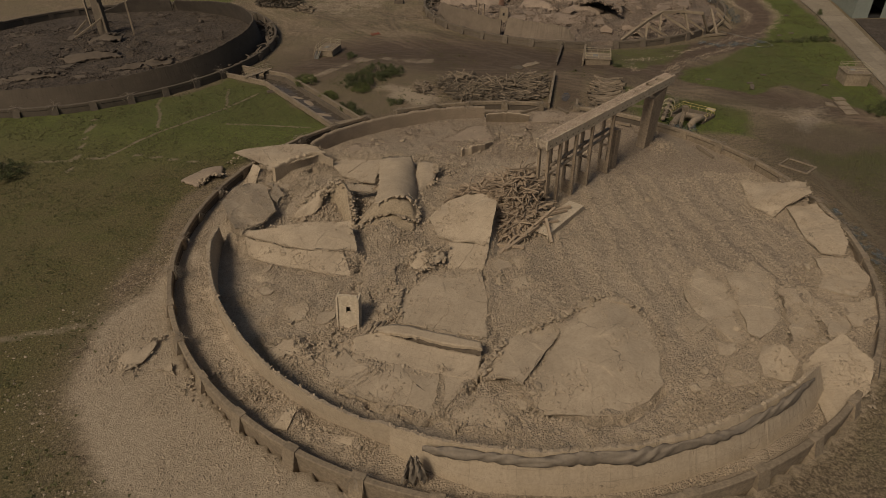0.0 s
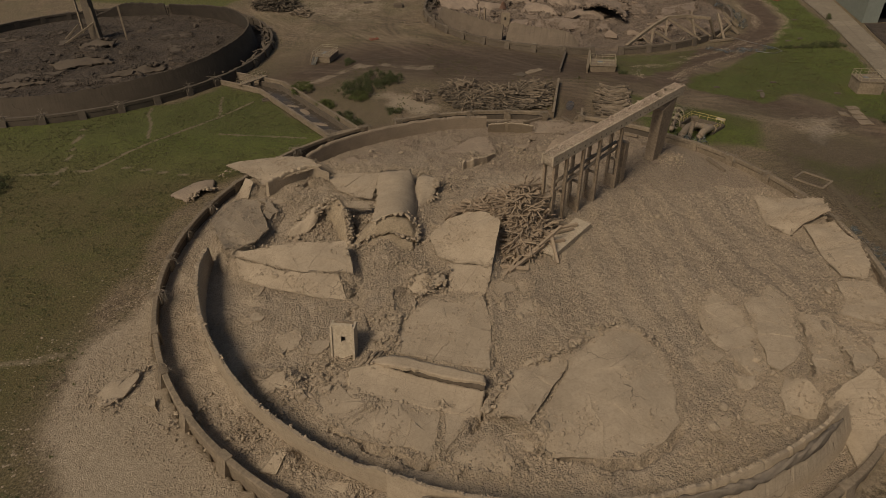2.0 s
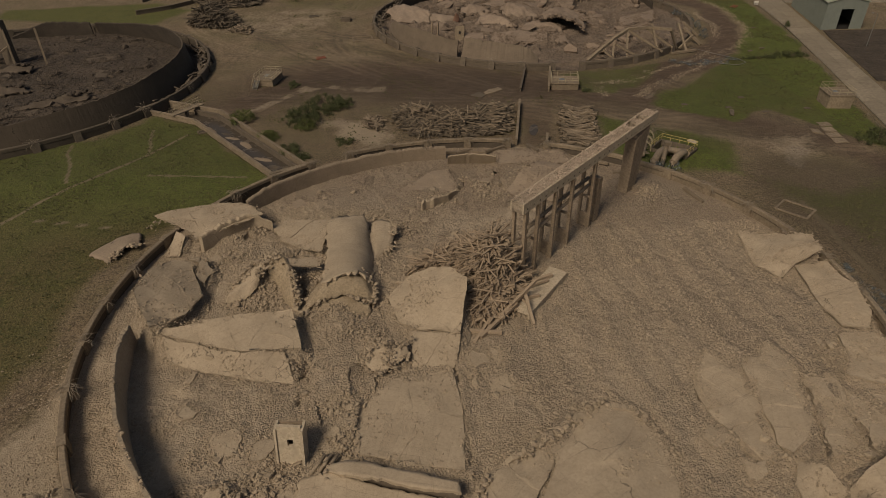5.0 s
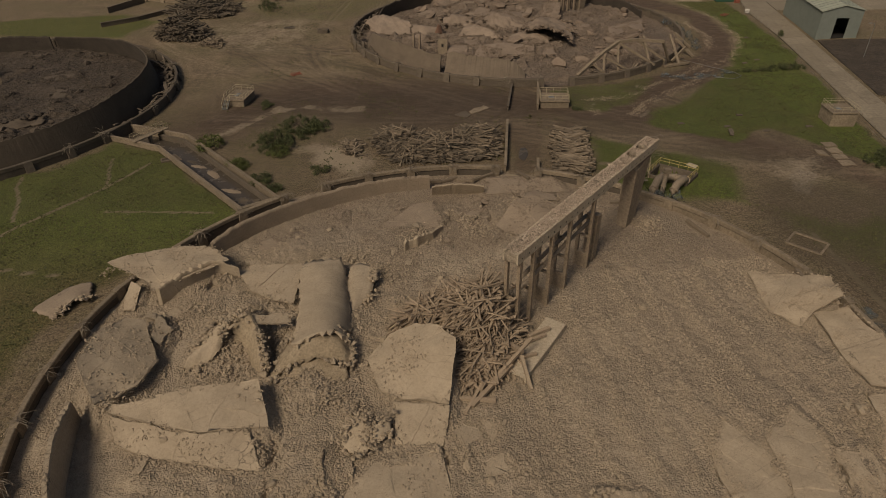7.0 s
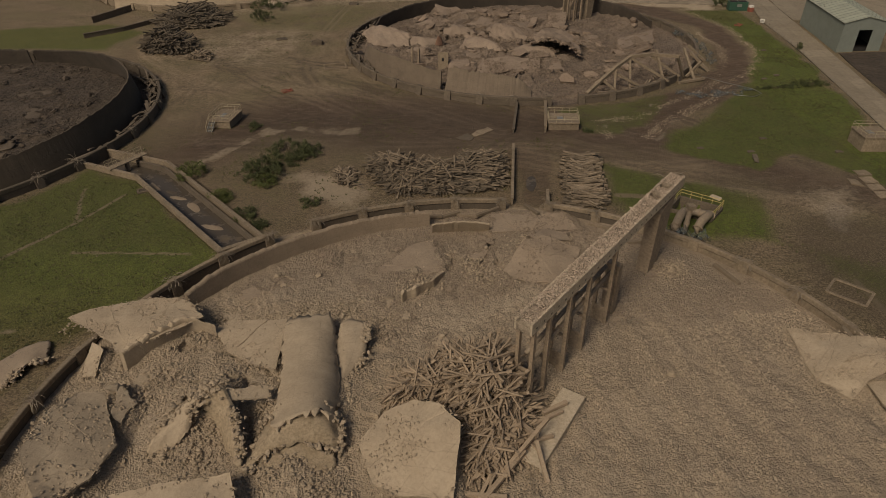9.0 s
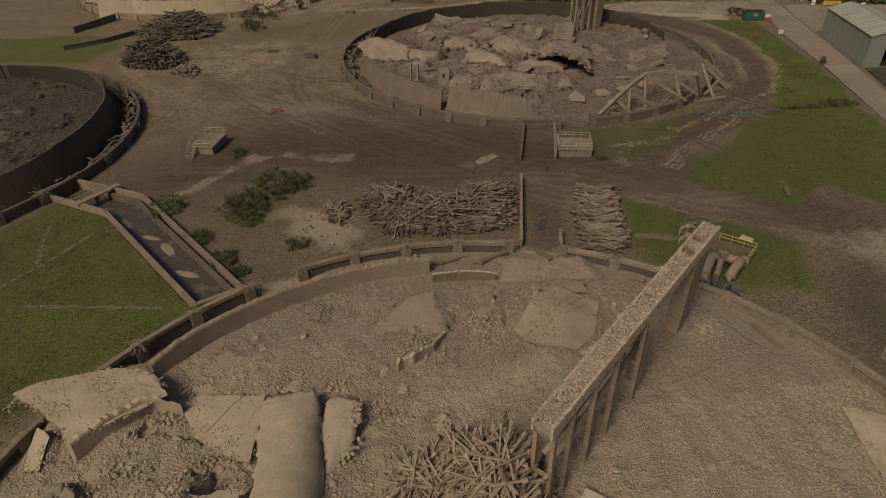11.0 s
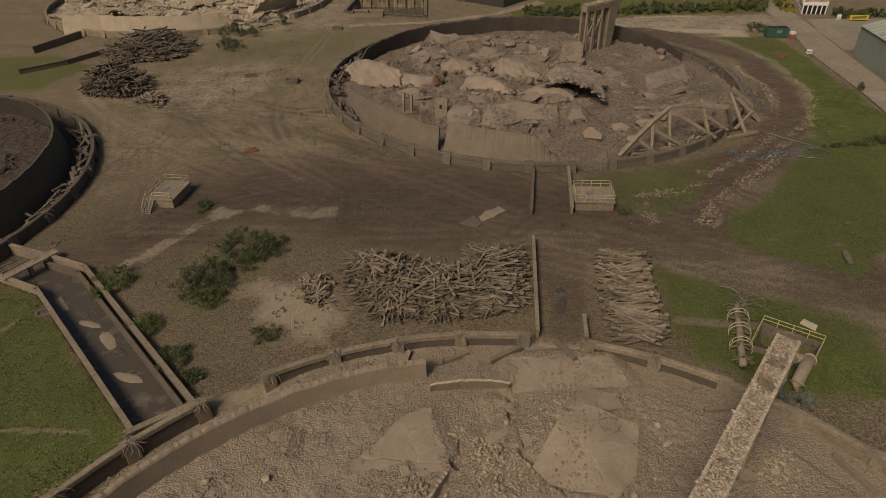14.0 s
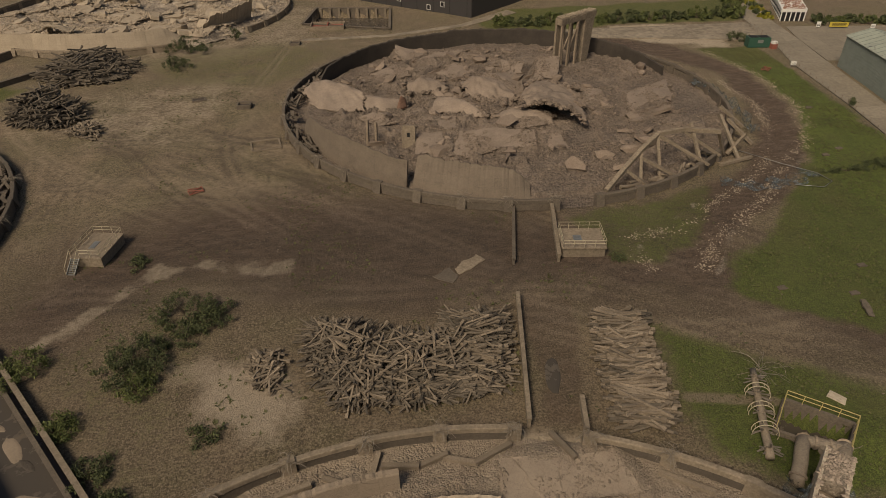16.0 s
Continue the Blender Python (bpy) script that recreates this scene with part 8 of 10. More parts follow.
def upright_plate(name, label, pts, thick, mat, seed, cap=0.0):
    """A broken wall fragment standing on a line of points (x, y, foot, top)."""
    rng = np.random.default_rng(seed)
    p = np.array(pts, float)
    s = np.linspace(0, len(p) - 1, (len(p) - 1) * 10 + 1)
    q = np.stack([np.interp(s, np.arange(len(p)), p[:, i]) for i in range(4)], 1)
    d = np.gradient(q[:, :2], axis=0)
    d /= np.linalg.norm(d, axis=1)[:, None]
    nrm = np.stack([-d[:, 1], d[:, 0]], 1) * thick / 2
    h = q[:, 3] + rng.normal(0, 0.05, len(q)) + 0.42 * fbm(s * 3 + seed, s * 0, 1.6, 3, seed)
    nrm = nrm * (1 + 0.5 * fbm(s * 3 - seed, s * 0, 0.9, 2, seed + 1))[:, None]
    q[:, :2] += nrm * 1.6 * fbm(s * 3, s * 0, 2.2, 3, seed + 2)[:, None]
    v, m = [], 6
    for i in range(len(q)):
        a, b = q[i, :2] + nrm[i], q[i, :2] - nrm[i]
        mid = (q[i, 2] + h[i]) / 2
        v += [(*a, q[i, 2]), (*(a * 1 + nrm[i] * 0.1), mid), (*(q[i, :2] + nrm[i] * 0.9), h[i]), (*(q[i, :2] - nrm[i] * 0.9), h[i] - 0.05), (*b, mid), (*b, q[i, 2])]
    f = []
    for i in range(len(q) - 1):
        for j in range(m):
            a, b = i * m + j, i * m + (j + 1) % m
            f.append((a, b, b + m, a + m))
    f += [tuple(range(m))[::-1], tuple((len(q) - 1) * m + j for j in range(m))]
    me = mesh_of(name, v, f, mat)
    uv = me.uv_layers.new(name="UVMap")
    li = np.empty(len(me.loops), np.int32)
    me.loops.foreach_get("vertex_index", li)
    co = np.array(v)[li]
    uv.data.foreach_set("uv", np.stack([co[:, 0] + co[:, 1], co[:, 2]], 1).astype(np.float32).ravel())
    return thing(name, label, "wall fragment", "standing wall fragments", data=me)


sheet("pale broken ledge lying across the rubble", [[(-7.6, 52.4, 1.5), (-4.6, 52.0, 2.0), (0.0, 50.6, 1.85), (4.0, 49.3, 1.8)], [(-7.4, 51.4, 1.5), (-4.8, 50.6, 2.05), (-0.2, 49.3, 1.8), (3.9, 48.2, 1.8)]], 0.35, 0.18, 0.08, 21, MAT_SHELL, "l")
# Shade under the ledge is put into this face's darker colour.
upright_plate("wall_fragment", "wall face below a broken ledge, painted in shade", [(-4.6, 51.1, -0.2, 1.6), (0.0, 49.8, -0.3, 1.5), (3.9, 48.7, -0.3, 1.5)], 0.3, MAT_SHELL_SIDE, 3)
upright_plate("wall_fragment", "curved upturned shell edge standing out of rubble", [(3.2, 96.3, -0.2, 1.8), (5.0, 97.0, -0.2, 1.9), (7.3, 98.8, -0.2, 1.5), (8.9, 101.2, -0.2, 0.9)], 0.35, MAT_SHELL, 4)
upright_plate("wall_fragment", "raised broken lip along a plate edge", [(3.6, 45.6, -0.2, 0.8), (7.1, 50.6, -0.2, 1.3), (11.3, 52.6, -0.1, 1.5), (14.5, 54.8, -0.1, 1.4), (17.8, 57.0, -0.1, 1.6), (21.2, 56.7, -0.1, 1.1)], 0.6, MAT_SHELL, 5)


def liner():
    """Rolled rubber liner hanging along the top of the leaning shell."""
    ob = thing("rubber_liner", "sagging grey rubber liner rolled along the shell top", "liner")
    n, m, v, f = 170, 18, [], []
    for i in range(n):
        k = i / (n - 1)
        a = 254 + 54 * k
        ends = min(1, 0.35 + 7 * k) * min(1, 0.3 + 6 * (1 - k))
        tall = (0.62 + 0.16 * math.sin(k * 13 + 2) + 0.08 * math.sin(k * 41)) * ends
        deep = (0.3 + 0.07 * math.sin(k * 29)) * ends
        c = Vector((*ring(ONE, 41.0 + 0.08 * math.sin(k * 31), a), 3.3 + 0.12 * math.sin(k * 23) + 0.16 * math.sin(k * 7)))
        out = Vector((math.cos(radians(a)), math.sin(radians(a)), 0))
        for j in range(m):
            t = 2 * math.pi * j / m
            crease = 1 + 0.22 * math.sin(3 * t + 9 * math.sin(k * 19)) + 0.12 * math.sin(7 * t - k * 90) + 0.1 * float(fbm(np.array(k * 60), np.array(t), 1.0, 3, 3))
            v.append(tuple(c + out * math.cos(t) * deep * crease + Vector((0, 0, 1)) * (math.sin(t) * tall * crease)))
    for i in range(n - 1):
        for j in range(m):
            a, b = i * m + j, i * m + (j + 1) % m
            f.append((a, b, b + m, a + m))
    f += [tuple(range(m))[::-1], tuple((n - 1) * m + j for j in range(m))]
    under("roll", mesh_of("roll", v, f, MAT_LINER, True), ob)
    x, y = ring(ONE, 41.9, 253.4)
    g = np.random.default_rng(3)
    w, h = np.meshgrid(np.linspace(-1, 1, 14), np.linspace(0, 1, 12))
    fold = 0.35 * np.sin(w * 9 + 3 * h) + 0.2 * np.sin(w * 17 - 5 * h)
    top = np.stack([x + w * (0.35 + 0.9 * (1 - h)) + g.normal(0, 0.06, w.shape), y - 0.5 + 0.6 * h + fold * (0.4 + 0.6 * (1 - h)), 0.5 + 2.4 * h + 0.15 * np.sin(w * 6)], -1).reshape(-1, 3)
    back = top + np.array([0, 0.08, 0])
    q = np.arange(168).reshape(12, 14)
    front = np.stack([q[:-1, :-1], q[:-1, 1:], q[1:, 1:], q[1:, :-1]], -1).reshape(-1, 4)
    rim = np.concatenate([q[0, :], q[1:, -1], q[-1, -2::-1], q[-2:0:-1, 0]])
    nxt = np.roll(rim, -1)
    faces = np.concatenate([front, front[:, ::-1] + 168, np.stack([nxt, rim, rim + 168, nxt + 168], 1)])
    under("hanging_end", fast_mesh("hanging_end", np.concatenate([top, back]), faces, MAT_LINER, True), ob, "crumpled dark end of the liner")


liner()


def fallen_trough():
    a, b = Vector((13.2, 71.6, 0)), Vector((19.4, 79.1, 0))
    turn = math.degrees(math.atan2(b.y - a.y, b.x - a.x))
    ob = thing("fallen_trough", "fallen concrete trough section lying upside down", "trough", at=(a.x, a.y, 0.1), turn=turn)
    l = (b - a).length
    under("base_slab", Build().box(0, -1.2, 0.75, l, 1.2, 1.05).mesh("base_slab", MAT_BEAM), ob)
    under("side_wall", Build().box(0, -1.2, -0.4, l, -0.95, 0.75).mesh("side_wall", MAT_BEAM), ob)
    under("side_wall", Build().box(0.3, 0.95, -0.4, l - 0.4, 1.2, 0.75).mesh("side_wall", MAT_BEAM), ob)
    for i in range(6):
        # Black block stands in for the dark inside each hole.
        under("nozzle_hole", Build().box(1 + i * 1.4, -1.213, 0.1, 1.18 + i * 1.4, -1.19, 0.3).mesh("nozzle_hole", MAT_BLACK), ob)


fallen_trough()


def loose_beam(p, q, w, h, label="loose concrete beam lying among debris", mat=MAT_LATH, name="concrete_beam", group="loose beams"):
    p, q = Vector(p), Vector(q)
    b = Build().beam(Vector((0, 0, 0)), q - p, w, h)
    return thing(name, label, "beam", group, data=b.mesh(name, mat), at=tuple(p))


for p, q, w in (((13.9, 72.6, 2.6), (14.4, 69.7, 0.6), 0.34), ((10.2, 70.6, 0.7), (15.4, 74.4, 3.2), 0.34), ((8.2, 68.3, 0.5), (12.9, 72.4, 1.6), 0.4), ((7.2, 69.4, 0.6), (10.6, 68.6, 0.7), 0.34), ((9.2, 71.6, 1.4), (12.6, 74.4, 2.4), 0.3),
                ((14.3, 75.3, 1.5), (17.5, 76.6, 1.5), 0.32), ((13.4, 73.4, 1.4), (15.9, 73.9, 1.4), 0.32), ((15.6, 76.6, 1.4), (18.2, 77.6, 1.5), 0.4), ((12.2, 80.4, 0.5), (13.4, 77.2, 5.2), 0.3), ((13.2, 80.2, 0.5), (13.9, 76.4, 4.6), 0.28), ((11.0, 78.4, 1.6), (14.2, 73.2, 2.4), 0.4), ((7.4, 67.5, 0.4), (9.6, 70.8, 0.9), 0.3)):
    loose_beam(p, q, w, w, "loose concrete beam fallen across the lath heap", MAT_LATH_TAN_ONE)
for a, r, t, l in ((113, 41.5, 30, 3.6), (109.5, 41.0, -50, 3.0), (104, 41.9, 10, 3.2), (98.5, 41.3, -30, 3.6), (94, 42.2, 70, 2.6), (91, 41.6, -15, 3.4), (87, 41.8, 15, 3.0), (83.5, 41.5, -25, 3.2), (79.5, 41.9, 20, 3.8), (71, 43.2, -70, 3.6), (56.5, 42.6, -40, 4.8), (49, 41.5, -5, 3.6), (33, 41.8, 110, 4.2), (10, 42.0, 92, 5.0), (-1, 42.3, 84, 4.5), (290, 43.3, 15, 2.6), (263, 43.2, -20, 3.2), (321, 43.0, 60, 2.4)):
    x, y = ring(ONE, r, a)
    z = float(rubble_one(np.array([x]), np.array([y]))[0]) + 0.22
    d = Vector((math.cos(radians(t)), math.sin(radians(t)), 0.05)) * l / 2
    loose_beam(Vector((x, y, z)) - d, Vector((x, y, z + 0.15)) + d, 0.45, 0.4, "loose concrete beam beside the basin wall")


def gap_debris(c, a0, a1, count, seed, mat, label):
    """Snapped strips lying and leaning between a standing shell and its basin wall."""
    rng = random.Random(seed)
    for i in range(count):
        a = rng.uniform(a0, a1)
        x, y = ring(c, rng.uniform(41.6, 43.4), a)
        yaw = radians(a + 90 + rng.gauss(0, 22))
        l = rng.uniform(1.6, 3.6)
        d = Vector((math.cos(yaw), math.sin(yaw), rng.gauss(0, 0.22))) * l / 2
        z = 0.25 + abs(d.z) + rng.uniform(0, 0.8)
        loose_beam(Vector((x, y, z)) - d, Vector((x, y, z)) + d, rng.uniform(0.25, 0.6), rng.uniform(0.15, 0.35), label, mat)


gap_debris(TWO, -28, 34, 60, 15, MAT_WALL_DARK, "dark snapped concrete strip behind the basin wall")
gap_debris(THREE, 150, 205, 55, 16, MAT_WALL_DARK, "dark snapped concrete strip behind the basin wall")
gap_debris(THREE, 282, 312, 26, 17, MAT_LATH, "grey concrete lath fallen under the ring beam")


# ---- bent wire at the buttresses ----
def wire_tangle(at, size, seed, strands=16):
    rng = random.Random(seed)
    b = Build()
    for i in range(strands):
        p = Vector((rng.uniform(-0.4, 0.4), rng.uniform(-0.4, 0.4), 0))
        d = Vector((rng.gauss(0, 1), rng.gauss(0, 1), rng.uniform(0.2, 1.1))).normalized()
        pts = []
        for k in range(6):
            pts.append(tuple(p))
            d = (d + Vector((rng.gauss(0, 0.35), rng.gauss(0, 0.35), -0.28))).normalized()
            p = p + d * size * 0.28
        b.tube(pts, 0.022, 3, False)
    return thing("wire_tangle", "tangle of bent grey reinforcement wire on the wall", "wire", "bent wire tangles", kind="stuff", data=b.mesh("wire_tangle", MAT_REBAR), at=at)


seed = 900
for c, bays in ((ONE, (6, 7, 8, 9, 10, 11, 12, 13, 14, 15, 16, 18, 19, 20, 21, 23, 3, 2, 0, 39, 27, 29)), (TWO, (31, 33, 35, 26, 27, 28, 29, 30, 36, 38, 0, 2, 4, 8, 9)), (THREE, (18, 19, 20, 21, 22, 23, 24, 27, 28, 29, 12, 14, 16))):
    for b in bays:
        seed += 1
        x, y = ring(c, BASIN_R - 0.3, PHASE + b * 9)
        wire_tangle((x, y, 1.7), 1.15, seed, 30)
for x, y, z, s in ((17.2, 71.2, 0.9, 1.6), (13.2, 69.0, 0.5, 1.6), (28.4, 89.4, 0.5, 1.6), (38.6, 103.4, 11.6, 1.2), (13.5, 79.0, 11.3, 1.0)):
    seed += 1
    wire_tangle((x, y, z), s, seed, 10)


# ---- valve pit, pipes and fallen cage ladder ----
def pit():
    ob = thing("valve_pit", "open concrete valve pit with yellow railings and big pipes", "pit")
    c = [Vector((x, y, 0)) for x, y in PIT]
    for i in range(4):
        p, q = c[i], c[(i + 1) % 4]
        d = (q - p).normalized()
        s = Vector((-d.y, d.x, 0)) * 0.17
        lo = [p - s, q - s, q + s, p + s]
        under("pit_wall", Build().hexa([(v.x, v.y, -2.6) for v in lo], [(v.x, v.y, 0.55 - 0.003 * i) for v in lo]).mesh("pit_wall", MAT_WALL_DARK), ob)
    rail_run(ob, [(c[3].x, c[3].y, 0.55), (c[0].x, c[0].y, 0.55), (c[1].x, c[1].y, 0.55), (c[2].x, c[2].y, 0.55)], mat=MAT_RAIL, r=0.04)
    under("pit_water", mesh_of("pit_water", [(v.x, v.y, -2.0) for v in c], [(3, 2, 1, 0)], MAT_WATER), ob)
    under("valve_box", Build().box(46.6, 112.9, -2.2, 47.6, 113.6, -0.9).mesh("valve_box", MAT_WALL), ob)

    def pipe(pts, r):
        p = under("pipe", Build().tube(pts, r, 14).mesh("pipe", MAT_PIPE, True), ob)
        for k in (1, -2):
            a, b = Vector(pts[k]), Vector(pts[k + (1 if k > 0 else -1)])
            d = (b - a).normalized()
            under("flange", Build().tube([a - d * 0.1, a + d * 0.1], r * 1.2, 14).mesh("flange", MAT_POST), p)

    pipe([(48.9, 110.6, -1.6), (48.6, 110.4, 0.6), (48.0, 109.8, 1.2), (47.0, 108.9, 1.3), (46.0, 108.0, 1.2), (45.4, 107.4, 0.6), (45.2, 107.2, -0.4)], 0.62)
    pipe([(45.9, 112.0, -1.6), (45.6, 111.8, 0.4), (45.1, 111.4, 1.0), (44.3, 110.6, 1.1), (43.3, 109.3, 1.0), (42.6, 108.4, 0.5), (42.4, 108.0, -0.4)], 0.62)
    pipe([(47.9, 109.8, 1.2), (46.8, 110.3, 1.25), (45.8, 110.9, 1.2), (45.1, 111.4, 1.0)], 0.55)
    pipe([(43.4, 107.2, -0.3), (43.6, 107.5, 1.5), (43.9, 107.9, 3.2), (44.0, 108.0, 3.6)], 0.36)
    under("pipe_head", Build().box(43.5, 107.5, 3.5, 44.5, 108.5, 4.1).mesh("pipe_head", MAT_WALL), ob)


pit()


def cage_ladder():
    ob = thing("fallen_stack", "fallen shredded pipe with hooped ladder cage on grass", "pipe")
    a, b = Vector((41.2, 110.4, 0.7)), Vector((46.0, 120.8, 0.6))
    d = (b - a).normalized()
    s = Vector((-d.y, d.x, 0))
    l = (b - a).length
    under("pipe", Build().tube([a + d * l * k / 8 + Vector((0, 0, 0.1 * math.sin(k * 2))) for k in range(9)], [0.4 - 0.01 * k for k in range(9)], 10).mesh("pipe", MAT_PIPE, True), ob)
    rng = random.Random(4)
    for k in range(5):
        c = a + d * l * (0.1 + 0.2 * k)
        m = Build()
        for i in range(15):
            t = rng.uniform(0, math.pi)
            out = s * math.cos(t) + Vector((0, 0, 1)) * math.sin(t)
            q = c + d * rng.uniform(-0.3, 0.5)
            tip = q + out * rng.uniform(0.7, 1.2) - d * rng.uniform(0.4, 1.0)
            tip.z = max(tip.z, 0.12)
            m.beam(q, tip, 0.14, 0.05)
        tagged(under("torn_strip", m.mesh("torn_strip", MAT_REBAR), ob), kind="stuff")
    for k in range(3):
        c = a + d * l * (0.24 + 0.22 * k)
        arc = [c + s * 1.15 * math.cos(t) + Vector((0, 0, max(-0.5, 1.25 * math.sin(t)))) for t in np.linspace(-0.3, math.pi + 0.3, 12)]
        under("hoop", Build().tube(arc, 0.045, 5).mesh("hoop", MAT_RAIL_PALE), ob)
        under("hoop", Build().tube([p + d * 0.55 for p in arc], 0.045, 5).mesh("hoop", MAT_RAIL_PALE), ob)
        for t in (0.5, 1.2, 1.9, 2.6):
            p = c + s * 1.15 * math.cos(t) + Vector((0, 0, 1.25 * math.sin(t)))
            under("hoop_bar", Build().tube([p, p + d * 0.55], 0.035, 4).mesh("hoop_bar", MAT_RAIL_PALE), ob)


cage_ladder()
wire_tangle((47.0, 121.0, 0.1), 2.6, 77, 26)
thing("hatch_slab", "pale concrete hatch slab in the grass", "slab", data=Build().hexa([(51.6, 116.6, -0.1), (52.6, 115.2, -0.1), (53.3, 115.9, -0.1), (52.4, 117.2, -0.1)], [(51.6, 116.6, 0.16), (52.6, 115.2, 0.16), (53.3, 115.9, 0.16), (52.4, 117.2, 0.16)]).mesh("hatch_slab", MAT_BEAM))


# ---- tower three: leaning ring beam with legs, trough, column ----
def strut_frame():
    ob = thing("ring_beam", "fallen ring beam propped on diagonal concrete legs", "ring beam")
    top = [(45.0, 158.4, 1.5), (49.0, 161.6, 3.2), (53.0, 164.6, 4.8), (57.0, 167.5, 5.9), (62.0, 168.4, 5.9), (67.5, 166.8, 5.7)]
    m = Build()
    for p, q in zip(top, top[1:]):
        m.beam(Vector(p), Vector(q), 0.7, 0.65)
    under("beam", m.mesh("beam", MAT_WALL), ob)
    for p, q in (((56.8, 167.4, 5.8), (55.6, 162.0, 0.4)), ((57.0, 167.6, 5.7), (65.0, 164.1, 1.2)), ((52.8, 164.4, 4.5), (51.6, 160.4, 0.4)), ((63.2, 169.0, 6.6), (64.0, 164.4, 0.8)), ((53.2, 164.2, 3.4), (58.0, 161.2, 1.2)), ((62.0, 168.4, 5.5), (68.6, 167.0, 1.2)), ((67.3, 166.8, 5.6), (70.2, 168.4, 0.6)), ((49.4, 161.8, 3.0), (52.6, 160.2, 0.6))):
        under("leg", Build().beam(p, q, 0.46, 0.46).mesh("leg", MAT_WALL), ob)


strut_frame()
for p, q in (((68.0, 165.4, 0.3), (74.5, 166.8, 0.5)), ((73.0, 176.0, 4.5), (72.0, 166.5, 0.3)), ((75.0, 176.5, 3.4), (78.0, 172.0, 0.2)), ((74.6, 170.0, 3.2), (71.0, 168.6, 0.4)), ((77.5, 183.0, 3.0), (80.5, 179.0, 0.2))):
    loose_beam(p, q, 0.5, 0.5, "diagonal concrete leg leaning at the basin edge", MAT_WALL)


def far_trough():
    ob = thing("water_trough", "short grey trough stump on tall piers in the far basin", "trough", at=(56.8, 218.6, 0), turn=32)
    for i in range(10):
        x = i * 1.25
        drop = (0.0, 0.15, 0.5, 0.1, 0.0, 0.3, 0.05, 0.0, 0.12, 0.0)[i]
        box = Build()
        box.hexa([(x, -0.95, 10.0), (x + 1.25, -0.95, 10.05), (x + 1.25, 0.95, 10.05), (x, 0.95, 10.0)], [(x, -1.0, 11.3 - drop), (x + 1.25, -1.0, 11.4 - drop * 0.5), (x + 1.25, 1.0, 11.45), (x, 1.0, 11.4 - drop * 0.3)])
        under("trough_box", box.mesh("trough_box", MAT_WALL), ob)
    for x in (0.4, 3.2, 6.0):
        for y in (-0.8, 0.8):
            under("post", Build().beam((x, y, -0.4), (x, y, 10.0), 0.45, 0.45).mesh("post", MAT_POST), ob)
    under("pier", Build().hexa([(8.6, -0.9, -0.4), (10.8, -0.9, -0.4), (10.8, 0.9, -0.4), (8.6, 0.9, -0.4)], [(8.6, -1.0, 10.0), (12.0, -1.0, 10.0), (12.0, 1.0, 10.0), (8.6, 1.0, 10.0)]).mesh("pier", MAT_WALL), ob)
    under("pier", Build().box(0.1, 0.5, -0.4, 1.5, 1.0, 10.0).mesh("pier", MAT_WALL), ob)
    for p, q in (((0.4, -0.8, 3.0), (3.2, -0.8, 7.5)), ((3.2, -0.8, 4.0), (6.0, -0.8, 9.0))):
        under("brace", Build().beam(p, q, 0.25, 0.25).mesh("brace", MAT_POST), ob)
    v, f = lumps(np.random.default_rng(8), np.random.default_rng(1).uniform(0, 12.5, 400), np.random.default_rng(2).uniform(-1, 1, 400), np.full(400, 11.65), np.random.default_rng(3).uniform(0.15, 0.6, 400))
    tagged(under("rubble_cover", fast_mesh("rubble_cover", v, f, MAT_STONE), ob), kind="stuff")


far_trough()


def wreck_column(at, turn, label):
    ob = thing("hollow_column", label, "column", at=at, turn=turn)
    under("front_face", Build().hexa([(-1, -0.2, -0.5), (1, -0.2, -0.5), (1, 0.1, -0.5), (-1, 0.1, -0.5)], [(-1, 0.8, 3.4), (1, 0.8, 3.4), (1, 1.1, 3.4), (-1, 1.1, 3.4)]).mesh("front_face", MAT_WALL), ob)
    for x in (-1.15, 1.0):
        under("side_flange", Build().hexa([(x, -0.3, -0.5), (x + 0.2, -0.3, -0.5), (x + 0.2, 0.6, -0.5), (x, 0.6, -0.5)], [(x, 0.7, 3.3), (x + 0.2, 0.7, 3.3), (x + 0.2, 1.6, 3.3), (x, 1.6, 3.3)]).mesh("side_flange", MAT_WALL), ob)
    # The opening is a black block, its darkness painted on.
    under("opening", Build().hexa([(-0.25, 0.2, 1.5), (0.25, 0.2, 1.5), (0.25, 0.3, 1.5), (-0.25, 0.3, 1.5)], [(-0.25, 0.36, 2.2), (0.25, 0.36, 2.2), (0.25, 0.46, 2.2), (-0.25, 0.46, 2.2)]).mesh("opening", MAT_BLACK), ob)


wreck_column((17.9, 182.6, 0.4), -12, "pale hollow column stump among pinkish rubble")
for x, y in ((10.8, 184.2), (12.2, 182.8)):
    loose_beam((x, y, 0.2), (x + 0.2, y + 0.3, 5.0), 0.4, 0.4, "upright grey post standing in rubble", MAT_POST, "standing_post")


